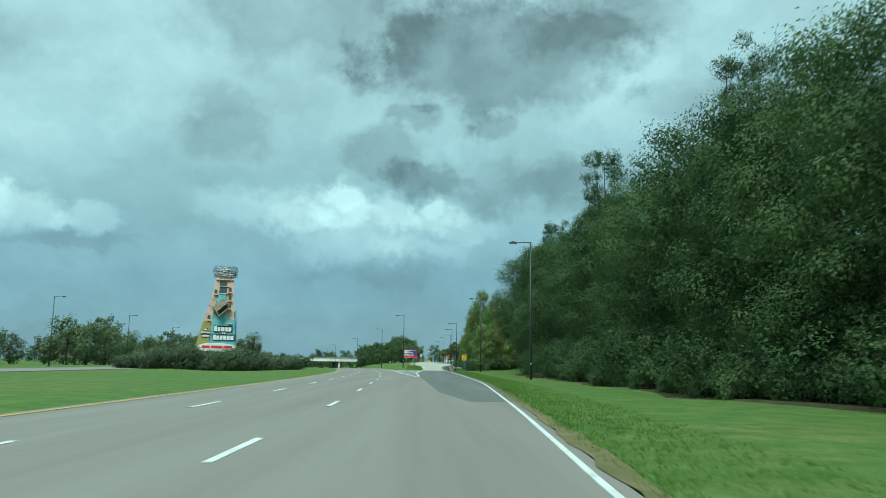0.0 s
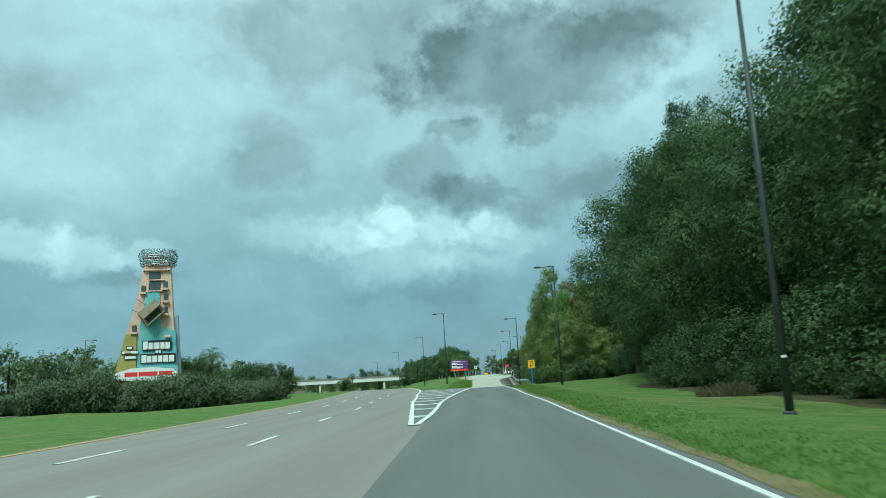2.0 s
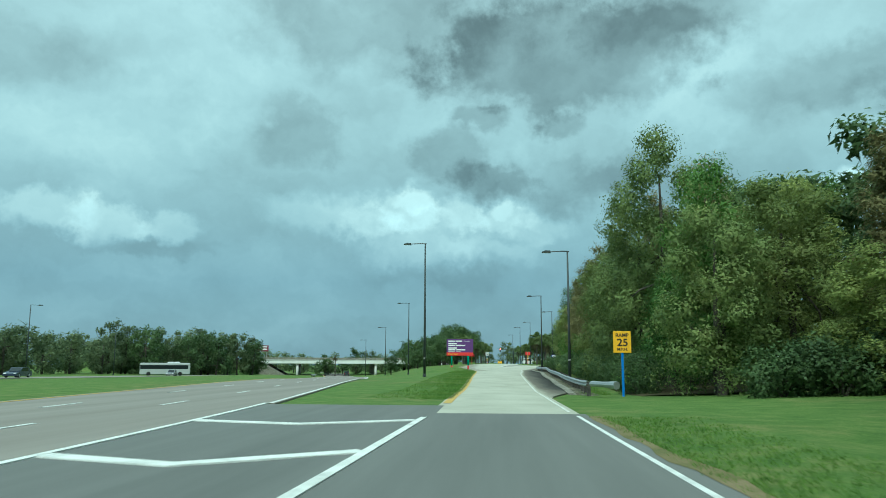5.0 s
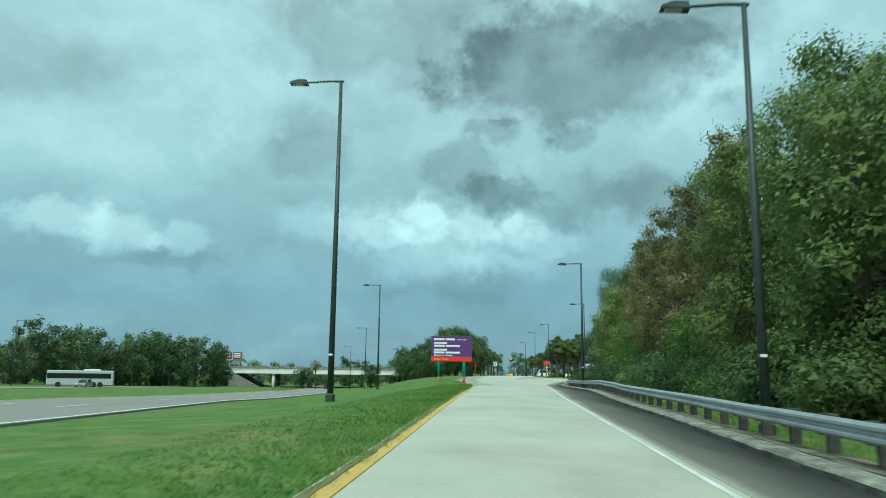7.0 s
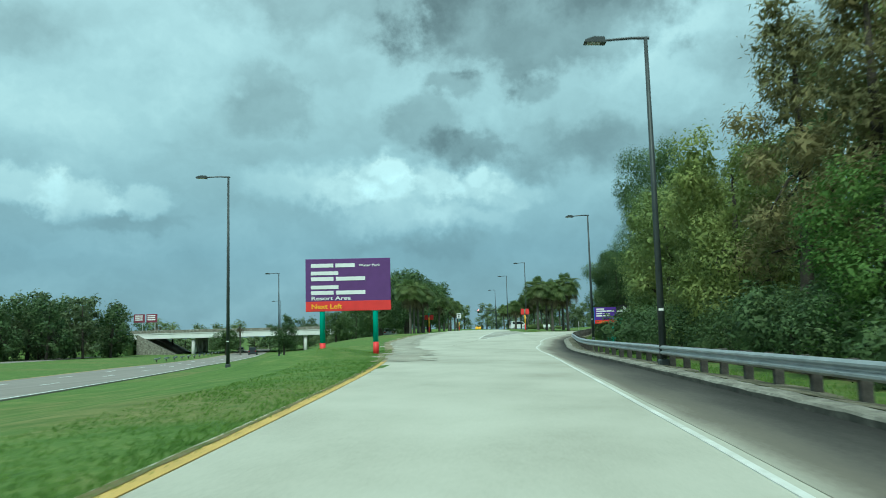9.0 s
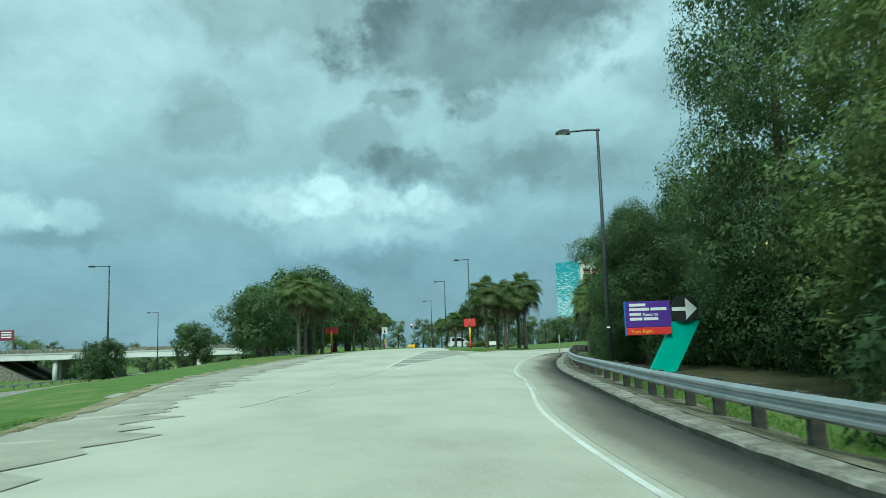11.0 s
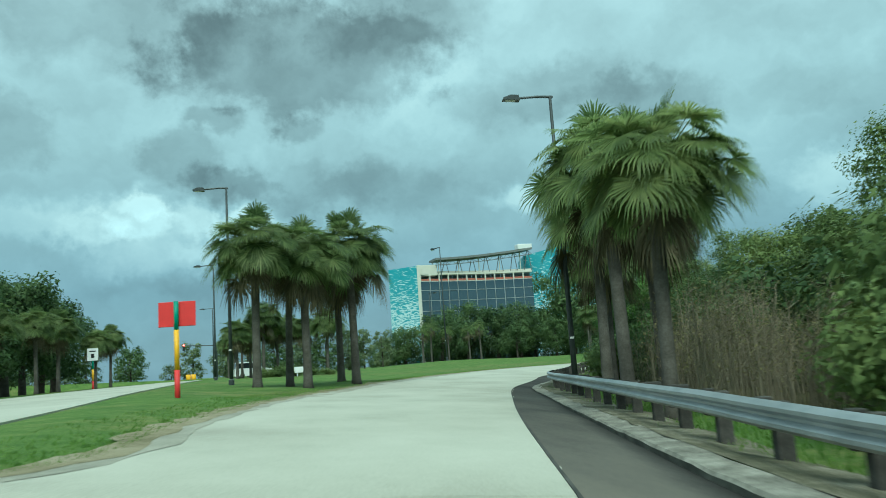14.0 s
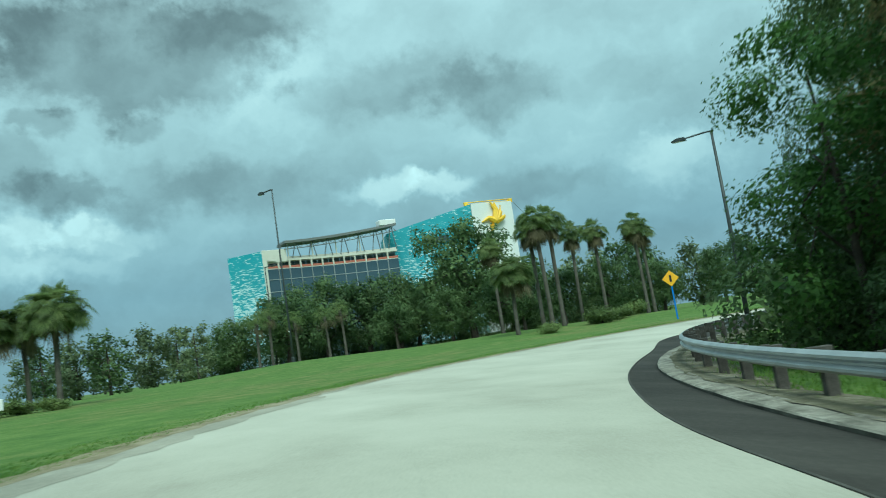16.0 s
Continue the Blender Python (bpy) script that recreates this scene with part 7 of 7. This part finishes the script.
for k in range(12):
    (xa, ya), (xb, yb) = bow(k / 12), bow((k + 1) / 12)
    ang = math.degrees(math.atan2(yb - ya, xb - xa))
    wd = math.hypot(xb - xa, yb - ya)
    bay = part("glass_bay", Shape().box((0, 0, 0), (wd - 0.12, 0.3, 35.0)), HGLASS, hotel, at=pose((xa + xb) / 2, (ya + yb) / 2, 17.4, 0, 0, ang))
    part("mullion", Shape().box((-wd / 2 + 0.1, -0.25, 0), (0.22, 0.25, 35.0)), ALU, bay)
    for z in range(8):
        part("transom", Shape().box((0, -0.22, -15.5 + 4.2 * z), (wd, 0.14, 0.22)), ALU, bay)
    fl = part("open_floor", Shape().box((0, 1.5, -1.25), (wd, 3.0, 0.45)), PALE, hotel, at=pose((xa + xb) / 2, (ya + yb) / 2, 36.3, 0, 0, ang))
    part("lintel", Shape().box((0, 1.5, 1.75), (wd, 3.0, 0.6)), PALE, fl)
    part("column", Shape().box((-wd / 2 + 0.3, 0.1, 0.2), (0.5, 0.5, 2.7)), PALE, fl)
    part("back_wall", Shape().box((0, 4.0, 0.2), (wd, 0.2, 2.8)), SHADE, fl)
    part("safety_mesh", Shape().box((0, -0.05, -0.7), (wd, 0.06, 0.75)), SAFETY, fl, "red safety mesh")
    part("parapet", Shape().box((0, 1.0, 2.5), (wd, 0.3, 0.9)), PALE, fl)
part("corner_block", Shape().box((88.2, 610, 39.5), (8.0, 6, 4.4), bevel=0.08), PALE, hotel)
for k in range(14):
    roof = Shape()
    (xa, ya), (xb, yb) = bow(0.14 + 0.86 * k / 14), bow(0.14 + 0.86 * (k + 1) / 14)
    za, zb = 43.4 + 3.6 * (k / 14) ** 1.3, 43.4 + 3.6 * ((k + 1) / 14) ** 1.3
    roof.add([(xa, ya - 2.5, za), (xb, yb - 2.5, zb), (xb, yb + 9, zb + 0.4), (xa, ya + 9, za + 0.4), (xa, ya - 2.5, za + 0.9), (xb, yb - 2.5, zb + 0.9), (xb, yb + 9, zb + 1.2), (xa, ya + 9, za + 1.2)], [(0, 3, 2, 1), (4, 5, 6, 7), (0, 1, 5, 4), (2, 3, 7, 6), (1, 2, 6, 5), (0, 4, 7, 3)])
    part("roof_panel", roof, GIRD, hotel, "unfinished steel roof panel")
for k in range(15):
    xa, ya = bow(0.14 + 0.86 * k / 14)
    zt = 43.4 + 3.6 * (k / 14) ** 1.3
    part("roof_prop", Shape().tube([(xa, ya, 38.6), (xa + (1.3 if k % 2 else -1.3), ya - 0.6, zt)], 0.16, 6), GIRD, hotel)
    if k % 3 == 0:
        part("roof_prop", Shape().tube([(xa + 1.5, ya, 38.6), (xa + 1.5, ya, zt)], 0.22, 6), PALE, hotel)
for k in range(14):
    (xa, ya), (xb, yb) = bow(0.14 + 0.86 * k / 14), bow(0.14 + 0.86 * (k + 1) / 14)
    za, zb = 43.2 + 3.6 * (k / 14) ** 1.3, 43.2 + 3.6 * ((k + 1) / 14) ** 1.3
    part("truss_bay", Shape().tube([(xa, ya - 1.5, za - 1.7), (xb, yb - 1.5, zb - 1.7)], 0.16, 6).tube([(xa, ya - 1.5, za - 1.7), ((xa + xb) / 2, (ya + yb) / 2 - 1.5, (za + zb) / 2), (xb, yb - 1.5, zb - 1.7)], 0.12, 6), GIRD, hotel, "dark roof truss bay")
part("roof_tank", Shape().box((131.5, 610, 48.4), (6.5, 4, 2.2), bevel=0.2), WHITE, hotel)
part("wing_wall", Shape().add([(134.3, 618, 0), (163.6, 602, 0), (163.6, 602, 51.8), (134.3, 618, 45.6), (140, 640, 0), (170, 630, 0), (170, 630, 51.8), (140, 640, 45.6)], [(0, 1, 2, 3), (0, 3, 7, 4), (3, 2, 6, 7), (1, 5, 6, 2)]), TEALWALL, hotel, "teal wing wall with white wave flecks")
part("wing_window", Shape().box((151, 608.2, 40.2), (8.5, 0.5, 2.4), m=pose(0, 0, 0, 0, 0, -28.6).to_3x3()), SHADE, hotel)
part("mural_wall", Shape().add([(163.7, 601.8, 0), (183, 604, 0), (183, 604, 52.4), (163.7, 601.8, 51.9), (170, 630, 0), (186, 630, 0), (186, 630, 52), (170, 630, 52)], [(0, 1, 2, 3), (3, 2, 6, 7), (1, 5, 6, 2)]), WHITE, hotel, "white end wall with a yellow mural")
mural = Shape()
rm = random.Random(8)
for k in range(9):
    a = rm.uniform(0, 6.28)
    cx, cz, r = 173.5, 44.5, rm.uniform(4, 8)
    mural.tube([(cx, 601.9, cz), (cx + r * 0.5 * math.cos(a), 601.9, cz + r * 0.5 * math.sin(a) + 0.6), (cx + r * math.cos(a + 0.3), 602.0, cz + r * math.sin(a + 0.3))], [1.5, 0.9, 0.3], 6)
part("mural", mural, CRANE, hotel, "yellow painted swirl")
crane = empty("tower_crane", (0, 0, 0), label="yellow crane rising behind the hotel", category="crane")
part("mast", Shape().tube([(189, 632, 0), (189, 632, 56)], 0.9, 8), CRANE, crane)
part("jib", Shape().tube([(177, 632, 58.2), (200, 632, 58.7)], 0.22, 6).tube([(177, 632, 57.4), (200, 632, 57.9)], 0.22, 6).tube([(177.6, 632, 57.4), (183, 632, 53)], 0.3, 6).tube([(199.4, 632, 57.9), (195, 632, 53)], 0.3, 6), CRANE, crane)
part("hook_block", Shape().box((177.6, 632, 57.6), (1.6, 1.2, 1.6), bevel=0.1), CRANE, crane)
part("counterweight", Shape().box((199.4, 632, 58.0), (1.8, 1.2, 1.6), bevel=0.1), CRANE, crane)
part("stay", Shape().tube([(200, 632, 58.2), (205.5, 632, 52)], 0.1, 5), GIRD, crane)

# ---- trees and palms on the lawns ----
for x, y, k, size in ((-11.5, 322, 0, 0.74), (-12.5, 331, 1, 0.78), (-9.5, 343, 0, 1.12), (-10.5, 352, 1, 1.08), (-8, 362, 0, 1.05), (-9, 373, 1, 0.95), (-7.8, 381, 0, 1.15), (-8.5, 390, 1, 1.05), (-9, 400, 0, 1.1), (-10, 411, 1, 1.0), (-14, 340, 1, 0.85), (-16, 362, 0, 0.9), (-19, 326, 0, 0.5), (-25, 318, 1, 0.42)):
    planted(round_oaks[k], x, y, R.uniform(0, 360), size, group="live oaks beside the branch road")
for x, y, k, size in ((-6.7, 316, 0, 0.84), (-6.3, 317.6, 2, 0.78), (-6.0, 321.5, 1, 0.86), (-5.4, 323.2, 0, 0.8), (-4.2, 350, 0, 0.8), (-3.8, 362, 1, 0.8), (-3.2, 372, 2, 0.75), (-3.0, 379, 0, 0.8), (-2.5, 395, 1, 0.75), (-2.0, 402, 0, 0.8)):
    planted(palms[k], x, y, R.uniform(0, 360), size, group="palms beside the branch road")
for x, y, k, size in ((12.4, 402, 1, 0.85), (14.0, 405, 0, 0.8), (15.6, 404, 2, 1.05), (17.5, 407, 1, 0.95), (19.4, 408, 0, 0.9), (23.6, 404, 0, 0.95), (21.5, 409, 2, 0.85), (13, 410, 2, 0.8), (12.0, 425, 0, 0.8), (14.0, 431, 1, 0.8), (11, 440, 2, 0.8)):
    planted(palms[k], x, y, R.uniform(0, 360), size, group="palms round the flower bed")
for x, y, s_ in ((15.5, 399.5, 0.8), (17.3, 400, 1.0), (19.2, 400.4, 0.75), (21.2, 400.6, 0.7), (23.2, 400.5, 0.6)):
    planted(shrubs[0], x, y, R.uniform(0, 360), s_ * 1.2, 0.6, group="clipped shrubs in the flower bed", label="low clipped green shrub in the bed")
marker = empty("marker_sign", pose(19.8, 398.6, gz(19.8, 398.6), 0, 0, -10), label="low white sign board in the flower bed", category="sign")
part("board", Shape().box((0, 0, 0.75), (1.7, 0.15, 0.7), bevel=0.03), WHITE, marker)
part("post", Shape().box((0.5, 0.05, 0.2), (0.12, 0.1, 0.8)), WHITE, marker)
part("post", Shape().box((-0.5, 0.05, 0.2), (0.12, 0.1, 0.8)), WHITE, marker)
# in front of the hotel
for x, y, k, size in ((44.0, 437, 0, 0.62), (46.0, 439, 1, 0.66), (49.0, 438, 2, 0.6), (52.6, 437, 0, 0.6), (55.0, 438, 1, 0.62)):
    planted(far_palms[k % 2], x, y, R.uniform(0, 360), size * 1.35, group="palms before the hotel")
for x, y, k, size in ((50, 447, 0, 1.0), (56, 449, 1, 1.05), (61, 446, 0, 1.05), (66, 447, 1, 1.0), (44, 452, 0, 0.8), (71, 452, 0, 1.0), (80, 456, 1, 1.1), (88, 452, 0, 1.1)):
    planted(round_oaks[k], x, y, R.uniform(0, 360), size, 1.0, group="trees before the hotel")
planted(round_oaks[1], 73.2, 438, 40, 1.45, 1.02, label="big spreading live oak before the hotel")
for x, y, size in ((67.3, 409.4, 1.0), (68.7, 413.3, 0.97), (69.9, 411.3, 1.02), (69.9, 424.2, 0.92), (80.1, 417.5, 0.94), (82.4, 413.1, 0.92), (82.4, 425.7, 1.05), (90, 421, 0.95)):
    planted(tall_palm, x, y, R.uniform(0, 360), size, group="tall palms beyond the loop")
planted(palms[1], 62.3, 407.8, 30, 0.9, label="short shaggy cabbage palm beyond the loop")
for k in range(26):
    planted(shrubs[4], 40 + 2.9 * k + R.uniform(-0.6, 0.6), 455 - 0.6 * max(0, k - 12) + R.uniform(-1, 1), R.uniform(0, 360), R.uniform(0.8, 1.05), group="shrubs before the hotel")
for x, y, k, size in ((72, 428, 0, 0.72), (77, 431, 1, 0.75), (84, 432, 0, 0.78), (90, 430, 1, 0.75), (96, 426, 0, 0.72), (102, 421, 1, 0.7), (68, 434, 1, 0.62), (62, 438, 0, 0.62)):
    planted(round_oaks[k], x, y, R.uniform(0, 360), size, group="trees before the hotel")
for x, y, k, size in ((37.5, 441, 2, 0.55), (24.5, 448, 1, 0.75), (28, 446, 0, 0.7), (33, 448, 1, 0.8), (20, 470, 0, 0.8), (10, 480, 1, 0.8), (-8, 470, 0, 0.7), (38, 465, 2, 0.7), (94, 455, 0, 1.2), (100, 450, 1, 1.2), (106, 447, 0, 1.2), (112, 448, 0, 1.15), (118, 442, 1, 1.1), (124, 436, 0, 1.0), (130, 430, 2, 1.0), (136, 424, 0, 1.0)):
    planted(far_trees[k], x, y, R.uniform(0, 360), size, group="background trees")
for x, y, s_ in ((70, 405, 1.3), (74, 408, 1.0), (78, 411, 1.2), (62, 402, 0.8)):
    planted(shrubs[0], x, y, R.uniform(0, 360), s_, 0.6, group="low hedge shrubs on the lawn")
# woods beyond the roads
for k in range(46):
    y = 150 + 7.6 * k
    x = float(main_left(y)) - 60 - R.uniform(0, 16) - (14 if y < 190 else 0)
    if y > 400 and x > -140:
        x -= 30
    planted(far_trees[R.choice((1, 1, 1, 2))], x, y, R.uniform(0, 360), R.uniform(0.85, 1.25), group="woods beyond the road")
for k in range(26):
    planted(far_trees[R.choice((1, 1))], -88 - R.uniform(0, 30), 20 + 7 * k, R.uniform(0, 360), R.uniform(0.6, 0.9), group="woods beyond the road")
for k in range(16):
    planted(far_trees[R.choice((0, 1, 2))], -108 + R.uniform(-6, 6) + 0.5 * k, 340 + 4.2 * k, R.uniform(0, 360), R.uniform(1.05, 1.4), group="trees beside the bridge")
for k in range(84):
    a = radians(-44 + 1.15 * k)
    d = R.uniform(540, 640)
    planted(far_trees[R.choice((0, 1, 1, 2))], d * math.sin(a), 40 + d * math.cos(a), R.uniform(0, 360), R.uniform(1.1, 1.5), 0.8, group="woods on the horizon")
for k in range(14):
    planted(far_trees[k % 2], -104 + 6.0 * k, 474 + R.uniform(-4, 4), R.uniform(0, 360), R.uniform(0.75, 0.95), 0.72, group="trees behind the bridge")
for x, y, k, s_ in ((-64, 486, 0, 1.1), (-58, 490, 1, 1.1), (-36, 440, 0, 1.0), (-30, 436, 0, 1.05), (-24, 430, 0, 1.1), (-26, 418, 0, 1.05), (-32, 424, 0, 1.05), (-20, 416, 0, 1.0), (-22, 402, 0, 1.0), (-17, 392, 0, 0.95), (-28, 405, 0, 1.0)):
    planted(far_trees[k], x, y, R.uniform(0, 360), s_, group="trees behind the bridge")
planted(round_oaks[0], -60.5, 402, 70, 0.72, 0.9, label="small round oak standing before the bridge")
for x, y, k, s_ in ((-56.8, 402, 1, 1.0), (-93, 438, 2, 1.3), (-89.5, 441, 0, 1.15)):
    planted(far_palms[k % 2], x, y, R.uniform(0, 360), s_, group="palms by the bridge")
for x, y, k, s_ in ((-86, 380, 2, 1.15), (-91, 374, 0, 1.2), (-84.5, 390, 1, 1.1), (-82.5, 386, 0, 1.1), (-86.5, 397, 2, 1.1), (-92, 388, 2, 1.2), (-96, 380, 1, 1.3), (-98, 366, 0, 1.2)):
    planted(far_trees[k], x, y, R.uniform(0, 360), s_, group="trees beside the bridge")
planted(round_oaks[0], -50, 188, 30, 0.8, label="small dark oak beside the opposite road")

# leaf litter under the woods; before the oaks its front strip paints shade over grass
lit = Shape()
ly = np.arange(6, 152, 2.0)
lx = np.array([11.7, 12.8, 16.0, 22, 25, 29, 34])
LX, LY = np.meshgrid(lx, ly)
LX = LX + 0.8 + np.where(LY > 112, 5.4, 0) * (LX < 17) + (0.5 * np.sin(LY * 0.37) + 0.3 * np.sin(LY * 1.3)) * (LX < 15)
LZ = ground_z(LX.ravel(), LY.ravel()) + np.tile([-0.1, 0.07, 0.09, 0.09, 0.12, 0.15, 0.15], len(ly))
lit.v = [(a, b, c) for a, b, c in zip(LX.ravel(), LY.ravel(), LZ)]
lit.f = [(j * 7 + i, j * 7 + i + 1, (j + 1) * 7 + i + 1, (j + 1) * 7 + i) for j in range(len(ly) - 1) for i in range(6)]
tagged(part("wood_floor", lit, MULCH, smooth=True), "brown leaf litter under the oak wood, its front strip standing in for shade on grass", "wood floor", kind="structure")
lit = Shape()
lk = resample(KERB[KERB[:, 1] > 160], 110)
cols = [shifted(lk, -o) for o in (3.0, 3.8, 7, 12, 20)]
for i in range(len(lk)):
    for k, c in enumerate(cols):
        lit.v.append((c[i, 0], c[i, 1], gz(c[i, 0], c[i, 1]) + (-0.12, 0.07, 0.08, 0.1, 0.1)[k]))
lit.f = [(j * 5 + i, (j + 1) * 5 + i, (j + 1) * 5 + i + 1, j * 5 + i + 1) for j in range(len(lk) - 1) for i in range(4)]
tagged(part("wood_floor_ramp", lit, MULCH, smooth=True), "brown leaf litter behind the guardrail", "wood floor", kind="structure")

for kind in (*oaks, *near_oaks, *deep, *pines, *mids, *golds, *lights, *cypresses, *far_trees, *round_oaks, *shrubs, *palms, *far_palms, *thickets, tall_palm):
    drop_kind(kind)
